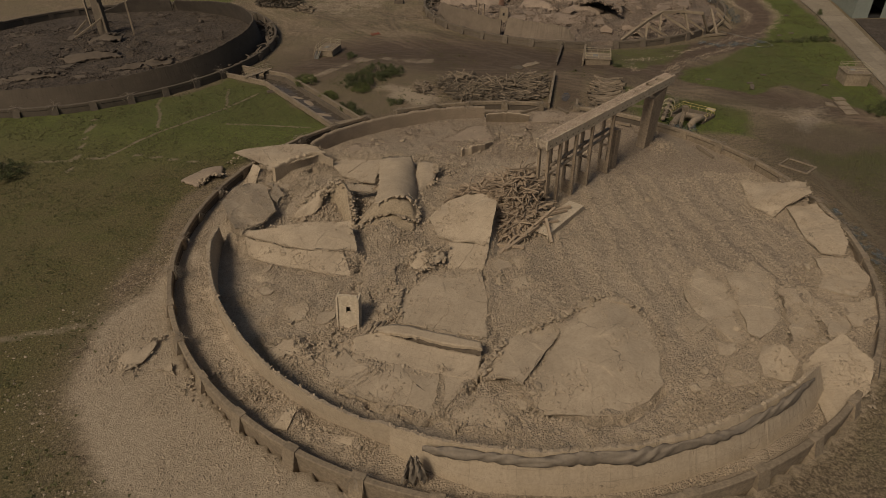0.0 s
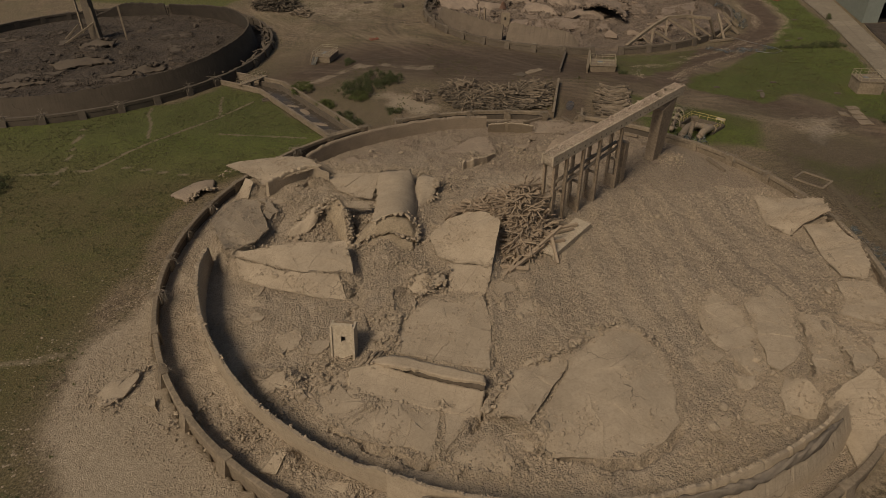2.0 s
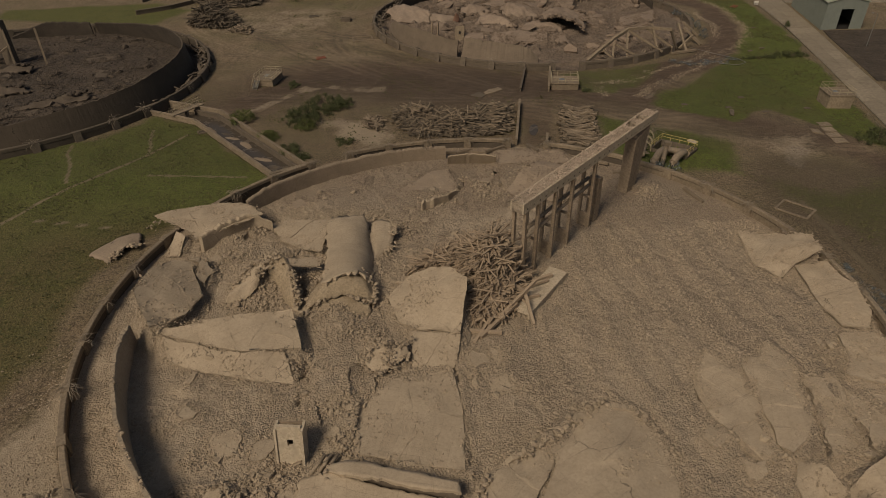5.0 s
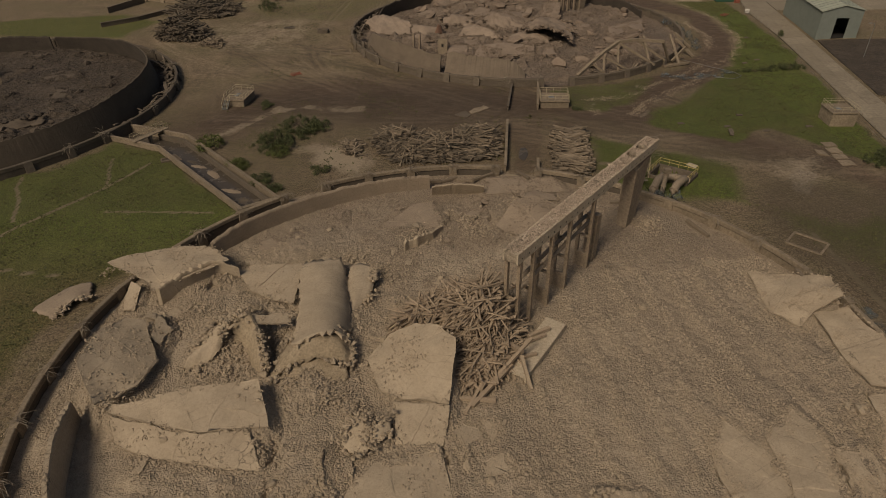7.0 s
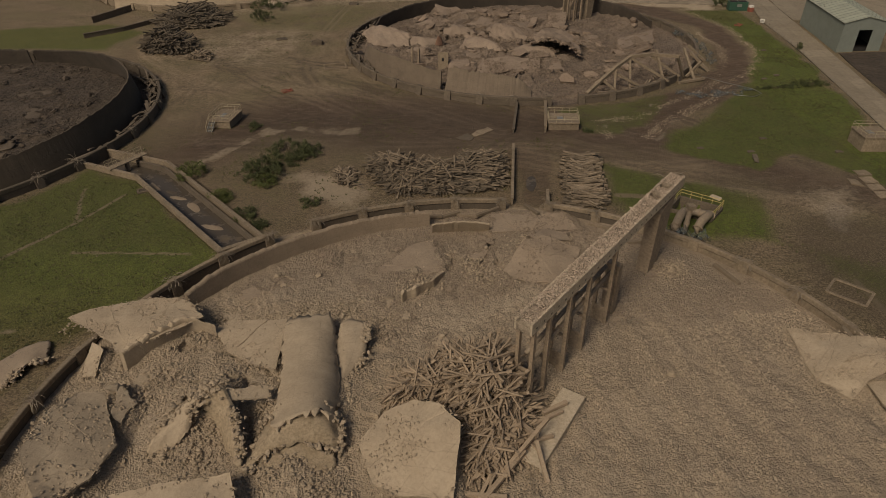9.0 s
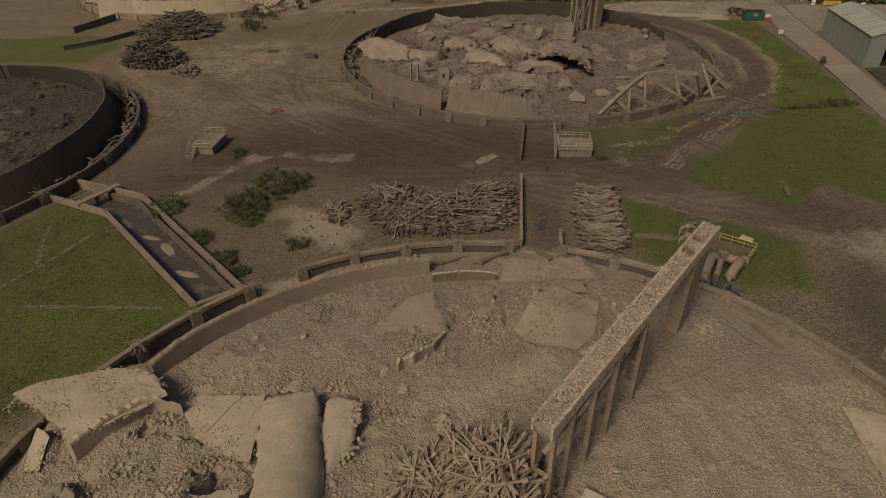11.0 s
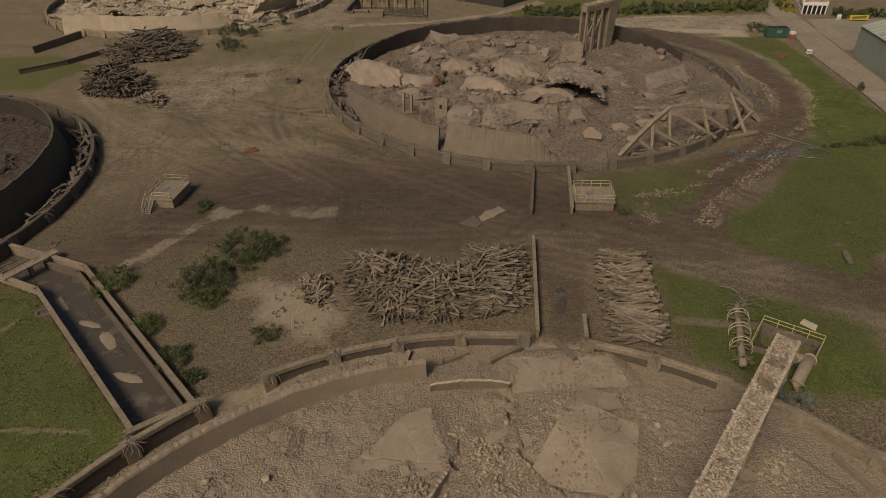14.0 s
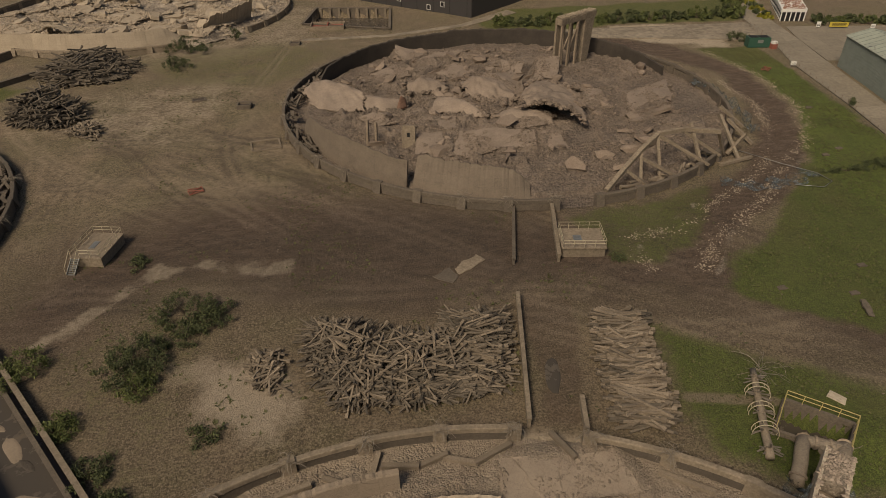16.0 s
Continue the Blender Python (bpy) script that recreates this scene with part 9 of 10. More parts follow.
def tripod():
    ob = thing("standing_pier", "tall grey pier with fallen struts leaning on it", "pier", at=(-91.5, 177.0, 0), turn=-20)
    under("pier", Build().hexa([(-1.4, -0.8, -0.4), (1.4, -0.8, -0.4), (1.4, 0.8, -0.4), (-1.4, 0.8, -0.4)], [(-1.2, -0.7, 10.5), (1.2, -0.7, 10.5), (1.2, 0.7, 10.5), (-1.2, 0.7, 10.5)]).mesh("pier", MAT_WALL_DARK), ob)
    for p, q in (((1.2, -0.6, 8.5), (3.4, -2.5, 0.3)), ((1.5, -0.4, 4.8), (-3.5, -7.0, 0.5)), ((-7.5, 3.0, 0.0), (-7.3, 3.0, 9.5)), ((-4.0, -1.0, 3.8), (-6.5, -4.5, 0.4)), ((7.5, 2.5, 8.5), (8.5, 1.5, 0.2))):
        under("strut", Build().beam(p, q, 0.45, 0.45).mesh("strut", MAT_WALL), ob)


tripod()


# ---- blue netting ----
def net_sheet(label, pts, width, seed, high=0.5):
    rng = np.random.default_rng(seed)
    p = np.array(pts, float)
    s = np.linspace(0, len(p) - 1, (len(p) - 1) * 10 + 1)
    q = np.stack([np.interp(s, np.arange(len(p)), p[:, i]) for i in range(2)], 1)
    d = np.gradient(q, axis=0)
    d /= np.linalg.norm(d, axis=1)[:, None]
    nrm = np.stack([-d[:, 1], d[:, 0]], 1)
    m, v = 7, []
    for i in range(len(q)):
        for j in range(m):
            k = j / (m - 1) - 0.5
            xy = q[i] + nrm[i] * k * width * (1 + 0.3 * math.sin(i * 0.9)) + rng.normal(0, 0.1, 2)
            v.append((*xy, 0.14 + high * (0.5 + 0.5 * math.sin(i * 0.8 + j * 1.3)) * rng.uniform(0.3, 1)))
    f = [(i * m + j, (i + 1) * m + j, (i + 1) * m + j + 1, i * m + j + 1) for i in range(len(q) - 1) for j in range(m - 1)]
    ob = thing("debris_net", label, "net", "torn blue nets", data=mesh_of("debris_net", v, f, MAT_NET, True))
    mod = ob.modifiers.new("thickness", "SOLIDIFY")
    mod.thickness = 0.01
    return ob


net_sheet("torn blue debris net lying on the track", [(65.0, 160.0), (70.0, 157.5), (76.0, 158.0), (81.0, 160.5)], 3.0, 1)
net_sheet("torn blue debris net draped along the basin edge", [(80.5, 176.0), (83.5, 184.0), (85.0, 194.0), (83.5, 204.0)], 2.0, 2, 1.6)
net_sheet("torn blue debris net beside the basin wall", [(55.2, 78.0), (55.8, 70.0), (55.0, 62.0)], 2.4, 3)
net_sheet("torn blue debris net hanging at the basin wall", [(40.5, 107.5), (43.2, 106.0), (45.6, 104.0)], 1.6, 4, 1.8)
thing("hose", "thin pale hose lying across the track", "hose", data=Build().tube([(74.0, 170.0, 0.3), (78.5, 164.0, 0.2), (82.0, 160.0, 0.2), (82.5, 157.0, 0.2), (80.0, 155.5, 0.2), (76.0, 157.0, 0.2)], 0.05, 6).mesh("hose", MAT_STEEL, True))


# ---- plants ----
def bush(label, x, y, rx, ry, h, leaves, seed, mat=MAT_LEAF, leaf=0.13):
    rng = np.random.default_rng(seed)
    h = h * (1.3 if leaf < 0.2 else 1.0)
    leaves = int(leaves * (2.4 if leaf < 0.2 else 1.6))
    ob = thing("bush", label, "bush", "bushes on the site", at=(x, y, 0))
    stems = Build()
    for i in range(7):
        a = rng.uniform(0, 6.28)
        e = (rx * 0.6 * math.cos(a) * rng.uniform(0.3, 1), ry * 0.6 * math.sin(a) * rng.uniform(0.3, 1), h * rng.uniform(0.5, 0.9))
        stems.tube([(e[0] * 0.2, e[1] * 0.2, -0.1), (e[0] * 0.6, e[1] * 0.6, e[2] * 0.55), e], [0.06, 0.04, 0.015], 5)
    tagged(under("branchwork", stems.mesh("branchwork", MAT_BARK), ob), kind="stuff")
    clumps = max(9, int(leaves / 85))
    ca, cr = rng.uniform(0, 6.28, clumps), 1.25 * rng.uniform(0, 1, clumps) ** 0.6
    cz = h * (0.12 + 0.75 * rng.uniform(0, 1, clumps) * (1 - 0.65 * cr / 1.25))
    which = rng.integers(0, clumps, leaves)
    c = np.stack([rx * cr * np.cos(ca), ry * cr * np.sin(ca), cz], 1)[which]
    c += rng.normal(0, 1, (leaves, 3)) * np.array([0.25, 0.25, 0.22])
    c[:, 2] = np.clip(c[:, 2], 0.08, None)
    u = rng.normal(0, 1, (leaves, 3))
    u /= np.linalg.norm(u, axis=1)[:, None]
    w = np.cross(u, rng.normal(0, 1, (leaves, 3)))
    w /= np.linalg.norm(w, axis=1)[:, None]
    s = leaf * rng.uniform(0.6, 1.3, (leaves, 1))
    v = np.stack([c - u * s, c + w * s * 0.45, c + u * s, c - w * s * 0.45], 1).reshape(-1, 3)
    me = fast_mesh("leaves", v, np.arange(leaves * 4).reshape(-1, 4), mat)
    tagged(under("leaves", me, ob), kind="stuff")
    return ob


for i, (x, y, rx, ry, h, n, bright) in enumerate(((-17.8, 133.0, 3.0, 3.4, 3.0, 2600, 0), (-16.8, 129.8, 1.6, 1.5, 1.6, 900, 1), (-14.0, 142.0, 3.2, 2.6, 2.0, 1300, 0), (-10.8, 140.5, 2.4, 2.0, 1.8, 1200, 0), (-18.8, 120.0, 1.4, 1.8, 1.2, 700, 0), (-23.2, 125.4, 1.6, 1.6, 1.4, 800, 1), (-29.4, 134.6, 1.8, 2.6, 2.0, 1100, 1), (-13.6, 137.6, 2.2, 1.8, 1.5, 900, 0), (-9.5, 122.5, 1.8, 1.0, 0.7, 400, 0), (-16.0, 117.0, 1.0, 1.2, 0.9, 400, 0),
                                             (-29.6, 249.0, 4.5, 3.2, 4.0, 2200, 0), (-30.5, 237.0, 3.0, 2.8, 3.0, 1400, 0), (-19.0, 258.0, 1.2, 1.2, 4.0, 700, 0), (-72.0, 93.0, 3.0, 3.0, 2.4, 1600, 0), (84.5, 113.0, 3.0, 2.4, 2.2, 1500, 0), (95.5, 160.5, 3.5, 1.2, 1.2, 900, 0), (88.0, 160.0, 4.0, 0.8, 0.6, 500, 0), (111.0, 232.0, 2.2, 2.0, 2.4, 900, 0), (108.0, 186.0, 0.6, 1.2, 1.6, 300, 0), (40.5, 143.2, 0.8, 0.8, 0.5, 200, 0), (-21.8, 153.4, 1.0, 1.6, 0.8, 400, 0))):
    bush("leafy green bush growing on rough ground" if not bright else "bright green young bush on rough ground", x, y, rx, ry, h, n, 600 + i, MAT_LEAF_BRIGHT if bright else MAT_LEAF)
rng_h = random.Random(12)
for i in range(15):
    x = 54 + i * 4.8
    bush("dense green hedge shrub behind the yard", x, 258.5 - 0.06 * (x - 54) + rng_h.uniform(-0.8, 0.8), 3.4, 2.6, rng_h.uniform(2.4, 4.2), 1100, 700 + i, MAT_LEAF_BRIGHT if i % 3 == 0 else MAT_LEAF, 0.28)
for i in range(9):
    bush("green shrub along the road verge", 143 + i * 4.4, 243.5 - i * 0.9 + rng_h.uniform(-1, 1), 3.0, 2.4, rng_h.uniform(2.0, 3.4), 900, 730 + i, MAT_LEAF_BRIGHT if i % 2 else MAT_LEAF, 0.4)
for i in range(7):
    bush("yellow flowering shrub beside the white building", 131.2 + i * 1.3, 250.5 + i * 4.2, 1.8, 1.8, 1.6, 500, 750 + i, MAT_LEAF_YELLOW if i % 2 == 0 else MAT_LEAF, 0.35)
for i in range(4):
    bush("green tree-like shrub at the road bend", 123.0 + i * 2.6, 254.0 + i * 5.0, 2.6, 2.6, 4.5, 1100, 770 + i, MAT_LEAF_BRIGHT, 0.4)


# ---- far buildings ----
def dark_building():
    ob = thing("warehouse", "large charcoal clad building with small windows", "building", at=(47.6, 268.3, 0))
    a, b = Vector((-37.0, 34.5, 0)), Vector((12.5, 11.0, 0))
    P = lambda u, w, z: tuple(a * u + b * w + Vector((0, 0, z)))
    h = 12.0
    for n, (p, q) in enumerate((((0, 0), (1, 0)), ((1, 0), (1, 4)), ((1, 4), (0, 4)), ((0, 4), (0, 0)))):
        pa, pb = Vector(P(*p, 0)), Vector(P(*q, 0))
        d = (pb - pa).normalized()
        s = Vector((-d.y, d.x, 0)) * 0.15
        lo = [pa - s, pb - s, pb + s, pa + s]
        wall = under("wall", Build().hexa([(v.x, v.y, -0.3) for v in lo], [(v.x, v.y, h) for v in lo]).mesh("wall", MAT_DARKCLAD), ob)
        if n == 0:
            for k in range(9):
                c = pa + d * (1.5 + k * 6.0) - s * 1.2 if s.dot(Vector((0, -1, 0))) < 0 else pa + d * (1.5 + k * 6.0) + s * 1.2
                under("panel_joint", Build().box(c.x - 0.06, c.y - 0.06, 0, c.x + 0.06, c.y + 0.06, h).mesh("panel_joint", MAT_BLACK), wall)
            for u, z in ((0.2, 2.6), (0.3, 1.2), (0.52, 2.4), (0.7, 2.6)):
                c = pa + (pb - pa) * u
                out = s.normalized() * (0.2 if s.y < 0 else -0.2)
                win = under("window", Build().beam(c + out - d * 0.7 + Vector((0, 0, z)), c + out + d * 0.7 + Vector((0, 0, z)), 0.1, 1.5).mesh("window", MAT_WHITE), wall)
                under("pane", Build().beam(c + out * 1.3 - d * 0.5 + Vector((0, 0, z)), c + out * 1.3 + d * 0.5 + Vector((0, 0, z)), 0.1, 1.2).mesh("pane", MAT_BLACK), win)
    under("roof", Build().hexa([P(0, 0, h), P(1, 0, h), P(1, 4, h), P(0, 4, h)], [P(0, 0, h + 0.3), P(1, 0, h + 0.3), P(1, 4, h + 0.3), P(0, 4, h + 0.3)]).mesh("roof", MAT_DARKCLAD), ob)


dark_building()


def white_building():
    ob = thing("ruined_office", "low white office with a stripped roof of brick debris", "building", at=(132.9, 246.5, 0), turn=-12)
    w, l, h = 6.6, 30.0, 3.4
    d = Vector((0.27, 0.96, 0)) * l
    P = lambda x, k, z: (x + d.x * k, d.y * k, z)
    under("wall", Build().hexa([P(0, 0, -0.2), P(w, 0, -0.2), P(w, 1, -0.2), P(0, 1, -0.2)], [P(0, 0, h - 0.9), P(w, 0, h - 0.9), P(w, 1, h - 0.9), P(0, 1, h - 0.9)]).mesh("wall", MAT_BLACK), ob)
    under("fascia", Build().hexa([P(-0.3, -0.01, h - 0.9), P(w + 0.3, -0.01, h - 0.9), P(w + 0.3, 1.01, h - 0.9), P(-0.3, 1.01, h - 0.9)], [P(-0.3, -0.01, h), P(w + 0.3, -0.01, h), P(w + 0.3, 1.01, h), P(-0.3, 1.01, h)]).mesh("fascia", MAT_WHITE), ob)
    for i in range(6):
        under("mullion", Build().box(0.05 + i * w / 5 - 0.15, -0.12, 0, 0.05 + i * w / 5 + 0.15, -0.01, h - 0.9).mesh("mullion", MAT_WHITE), ob)
    for i in range(12):
        k = i / 12
        q = P(-0.12, k, 0)
        under("mullion", Build().box(q[0], q[1] - 0.15, 0, q[0] + 0.1, q[1] + 0.15, h - 0.9).mesh("mullion", MAT_WHITE), ob)
    g = np.random.default_rng(31)
    k, x = g.uniform(0, 1, 900), g.uniform(0.2, w - 0.2, 900)
    v, f = lumps(g, x + d.x * k, d.y * k, np.full(900, h + 0.05), g.uniform(0.2, 0.9, 900))
    tagged(under("roof_debris", fast_mesh("roof_debris", v, f, MAT_BRICK), ob, "broken red bricks on the roof"), kind="stuff")


white_building()


def cabin():
    ob = thing("cabin", "dark green welfare cabin beside the road", "cabin", at=(109.6, 224.8, 0), turn=-10)
    under("body", Build().box(0, 0, 0.1, 5.4, 2.4, 2.5).mesh("body", MAT_GREEN), ob)
    under("roof_panel", Build().box(0.3, 0.3, 2.5, 2.4, 2.1, 2.62).mesh("roof_panel", MAT_BLACK), ob)
    under("roof_panel", Build().box(2.8, 0.3, 2.5, 5.0, 2.1, 2.62).mesh("roof_panel", MAT_BLACK), ob)
    under("window", Build().box(2.2, -0.05, 1.2, 3.6, 0.0, 2.0).mesh("window", MAT_STEEL), ob)
    for x in (0.4, 4.8):
        under("skid", Build().box(x, 0, -0.1, x + 0.2, 2.4, 0.12).mesh("skid", MAT_BLACK), ob)
    tank = thing("fuel_tank", "small red and white tank beside the cabin", "tank", at=(114.9, 222.6, 0))
    under("base", Build().box(0, 0, -0.05, 1.4, 1.2, 1.2).mesh("base", MAT_RED), tank)
    under("top", Build().box(0.1, 0.1, 1.2, 1.3, 1.1, 1.8).mesh("top", MAT_WHITE), tank)


cabin()


def sign(label, at, turn, w, h, lift, mat, bars=0):
    ob = thing("sign_board", label, "sign", "site signs", at=at, turn=turn)
    under("board", Build().box(-w / 2, -0.03, lift, w / 2, 0.03, lift + h).mesh("board", mat), ob)
    for x in (-w * 0.4, w * 0.4):
        under("leg", Build().box(x - 0.04, 0.03, -0.1, x + 0.04, 0.1, lift + h).mesh("leg", MAT_STEEL), ob)
    for i in range(bars):
        under("text_bar", Build().box(-w * 0.38, -0.04, lift + h * (0.2 + 0.25 * i), w * 0.38, -0.03, lift + h * (0.3 + 0.25 * i)).mesh("text_bar", MAT_BLACK), ob)


sign("yellow site sign with dark lines by the junction", (143.5, 236.0, 0), -14, 5.0, 1.3, 0.5, MAT_YELLOW, 3)
sign("small white sign board by the junction", (138.5, 237.6, 0), -14, 1.1, 1.4, 0.4, MAT_WHITE, 2)
sign("small white sign board on the fence", (111.3, 209.0, 0), -20, 1.2, 1.0, 0.5, MAT_WHITE, 2)
sign("small white sign board on the far fence", (152.0, 233.5, 0), -14, 1.2, 1.0, 0.5, MAT_WHITE, 2)


def lamp_post(x, y, h=8.0):
    ob = thing("street_lamp", "slim grey street lamp beside the road", "street lamp", "street lamps", at=(x, y, 0))
    under("pole", Build().tube([(0, 0, -0.2), (0, 0, h - 0.6), (-0.3, 0, h), (-1.2, 0, h + 0.1)], [0.09, 0.07, 0.06, 0.05], 6).mesh("pole", MAT_STEEL), ob)
    under("lantern", Build().box(-1.7, -0.12, h, -1.1, 0.12, h + 0.16).mesh("lantern", MAT_STEEL), ob)


for x, y in ((159.0, 232.0), (118.0, 166.0), (127.5, 255.0), (119.5, 196.5)):
    lamp_post(x, y)


def crate(at, turn):
    ob = thing("barrier_frame", "small faded red metal frame lying on dirt", "barrier", "red frames", at=at, turn=turn)
    for a, b in (((0, 0), (2.2, 0)), ((2.2, 0), (2.2, 1.5)), ((2.2, 1.5), (0, 1.5)), ((0, 1.5), (0, 0)), ((0, 0), (2.2, 1.5)), ((0, 1.5), (2.2, 0))):
        under("bar", Build().beam((*a, 0.1), (*b, 0.35), 0.12, 0.12).mesh("bar", MAT_RED), ob)


crate((-18.0, 171.6, 0.0), 20)
crate((104.0, 207.5, 0.0), 40)


def chamber(x, y, lx, ly, h, turn, label="low concrete chamber frame in the dirt"):
    ob = thing("chamber", label, "chamber", "small chambers", at=(x, y, 0), turn=turn)
    for a, b in (((0, 0), (lx, 0)), ((lx, 0), (lx, ly)), ((lx, ly), (0, ly)), ((0, ly), (0, 0))):
        under("kerb", Build().beam((*a, h / 2 - 0.1), (*b, h / 2 - 0.1), 0.3, h + 0.1).mesh("kerb", MAT_WALL_DARK if h > 0.28 else MAT_WALL), ob)
    if h <= 0.28:
        return
    under("lid", Build().box(0.2, 0.2, -0.1, lx - 0.2, ly - 0.2, h * 0.5 - 0.04).mesh("lid", MAT_MUD), ob)


chamber(-14.0, 207.2, 2.6, 2.0, 0.9, -5)
chamber(-9.5, 186.0, 5.0, 4.2, 0.25, 8, "broken flat concrete chamber top in the dirt")
chamber(-4.6, 250.5, 2.4, 2.0, 0.6, -8)
chamber(-23.5, 213.0, 2.6, 1.6, 0.3, 15, "broken flat concrete chamber top in the dirt")
chamber(55.0, 92.5, 4.4, 3.4, 0.18, -50, "broken flat concrete chamber top in the grass")
chamber(-36.4, 129.2, 1.6, 1.2, 0.3, 20)
wall_run("retaining_wall", "low dirty retaining wall by the distant basin", [(-80.0, 240.0), (-73.0, 253.5)], 1.8, 0.5, MAT_WALL_DARK)
wall_run("retaining_kerb", "low dirty kerb around a sunken bed", [(-76.7, 223.5), (-68.1, 229.3), (-62.0, 237.0)], 1.2, 0.5, MAT_WALL_DARK)


def settling_pond():
    wall_run("pond_wall", "dark concrete wall of a sunken tank", POND + POND[:1], 0.5, 0.5, MAT_WALL_DARK, z0=-3.4)
    thing("pond_water", "dark water in the sunken tank", "water", kind="structure", data=mesh_of("pond_water", [(x, y, -2.4) for x, y in POND], [(0, 3, 2, 1)], MAT_WATER))
    (ax, ay), (bx, by) = POND[1], POND[2]
    for i in range(8):
        k = (i + 0.5) / 8
        x, y = ax + (bx - ax) * k, ay + (by - ay) * k
        thing("pond_pier", "pale concrete pier on the sunken tank wall", "pier", "sunken tank piers", data=Build().box(-0.35, -0.9, -3.0, 0.35, -0.25, 0.4).mesh("pond_pier", MAT_WALL), at=(x, y, 0), turn=-12)
    ob = thing("red_tank", "low round-cornered tank with a rusty red inside", "tank", at=(0.5, 263.8, 0), turn=-6)
    under("wall", Build().box(0, 0, -0.3, 9.5, 0.3, 1.0).box(0, 5.2, -0.3, 9.5, 5.5, 1.0).box(0, 0.3, -0.3, 0.3, 5.2, 1.0).box(9.2, 0.3, -0.3, 9.5, 5.2, 1.0).mesh("wall", MAT_WALL), ob)
    under("floor", Build().box(0.3, 0.3, -0.3, 9.2, 5.2, 0.3).mesh("floor", MAT_RED), ob)
    under("divider", Build().box(4.6, 0.3, 0.3, 4.9, 5.2, 0.95).mesh("divider", MAT_RED), ob)


settling_pond()


# ---- flat slabs and litter on the open ground ----
def ground_slab(label, pts, z=0.14, mat=MAT_BEAM, seed=0):
    build_plate(Plate([(x, y, z) for x, y in pts], 0.35, 0.0, 0.2, label=label, name="ground_slab"), 800 + seed, mat, label)


ground_slab("cracked pale concrete slab lying in mud", [(19.4, 143.4), (23.4, 146.0), (22.4, 147.4), (20.3, 146.2), (19.0, 144.6)], 0.16, MAT_WALL, 1)
ground_slab("broken shell sheet lying in mud", [(16.0, 143.6), (18.2, 141.8), (19.2, 143.0), (18.4, 145.2)], 0.12, MAT_WALL_DARK, 2)
for i, (x, y) in enumerate(((79.8, 121.0), (79.2, 118.6), (78.7, 116.2), (78.3, 113.8))):
    ground_slab("worn pale concrete paving in the dirt", [(x - 1.3, y - 1.0), (x + 0.9, y - 1.1), (x + 1.0, y + 0.9), (x - 1.1, y + 1.0)], 0.12, MAT_WALL, 4 + i)
ground_slab("worn pale concrete paving in the dirt", [(75.5, 117.6), (77.0, 116.6), (77.2, 118.6), (76.0, 119.4)], 0.12, MAT_WALL, 9)
ground_slab("pale concrete kerb slab in the grass", [(64.4, 126.6), (64.9, 126.3), (66.0, 129.2), (65.4, 129.4)], 0.4, MAT_WALL_DARK, 10)
for i, (x, y) in enumerate(((66, 131), (71, 136), (81, 129), (88, 166), (92, 168), (58, 133.5), (72, 128), (99, 186))):
    ground_slab("small pale slab lying in the grass", [(x - 0.6, y - 0.4), (x + 0.7, y - 0.3), (x + 0.5, y + 0.4), (x - 0.5, y + 0.3)], 0.12, MAT_WALL_DARK, 20 + i)


def ground_litter(name, label, count, density, size, mat, seed, box):
    rng = np.random.default_rng(seed)
    x, y = rng.uniform(box[0], box[2], count), rng.uniform(box[1], box[3], count)
    keep = rng.uniform(0, 1, count) < density(x, y)
    x, y = x[keep], y[keep]
    for c in BASINS:
        k = from_centre(x, y, c) > BASIN_R + 0.6
        x, y = x[k], y[k]
    k = (inside(x, y, CHANNEL) < -0.4) & (inside(x, y, PIT) < -0.4)
    x, y = x[k], y[k]
    s = size[0] + (size[1] - size[0]) * rng.uniform(0, 1, len(x)) ** 3
    v, f = lumps(rng, x, y, ground_height(x, y) + s * 0.06, s)
    thing(name, label, "stones", kind="stuff", data=fast_mesh(name, v, f, mat))


def litter_density(x, y):
    g = ground_masks(x, y)
    d = 0.04 + 0.3 * step(fbm(x, y, 10, 3, 91), 0.1, 0.6) * (1 - g[0]) + 0.9 * g[4]
    return d * (1 - 0.75 * g[0] * (g[1] < 0.3))


ground_litter("ground_stones", "scattered stones and concrete crumbs on the ground", 95000, litter_density, (0.1, 0.42), MAT_STONE_SOIL, 92, (-60, 20, 115, 200))
ground_litter("far_stones", "scattered stones on the distant ground", 70000, lambda x, y: 0.5 * litter_density(x, y), (0.14, 0.5), MAT_STONE_SOIL, 93, (-90, 200, 115, 262))


ground_litter("apron_stones", "pale concrete crumbs spilled over the basin wall", 130000, lambda x, y: 0.75 * ground_masks(x, y)[1] * (from_centre(x, y, ONE) < 62) * step(fbm(x, y, 4, 3, 63), -0.4, 0.5), (0.1, 0.5), MAT_STONE, 95, (-48, 22, 10, 72))


OUTER_EDGE = [(51.0, 139.0), (56.0, 144.6), (67.0, 152.5), (76.0, 160.5), (85.0, 169.0), (93.5, 179.0), (97.0, 188.0), (99.5, 198.0), (100.0, 207.0), (98.0, 224.0)]
INNER_EDGE = [(44.0, 140.0), (43.8, 147.0), (50.2, 148.4), (62.4, 155.0), (75.5, 164.5), (85.0, 177.0), (89.5, 189.8), (90.0, 204.0)]


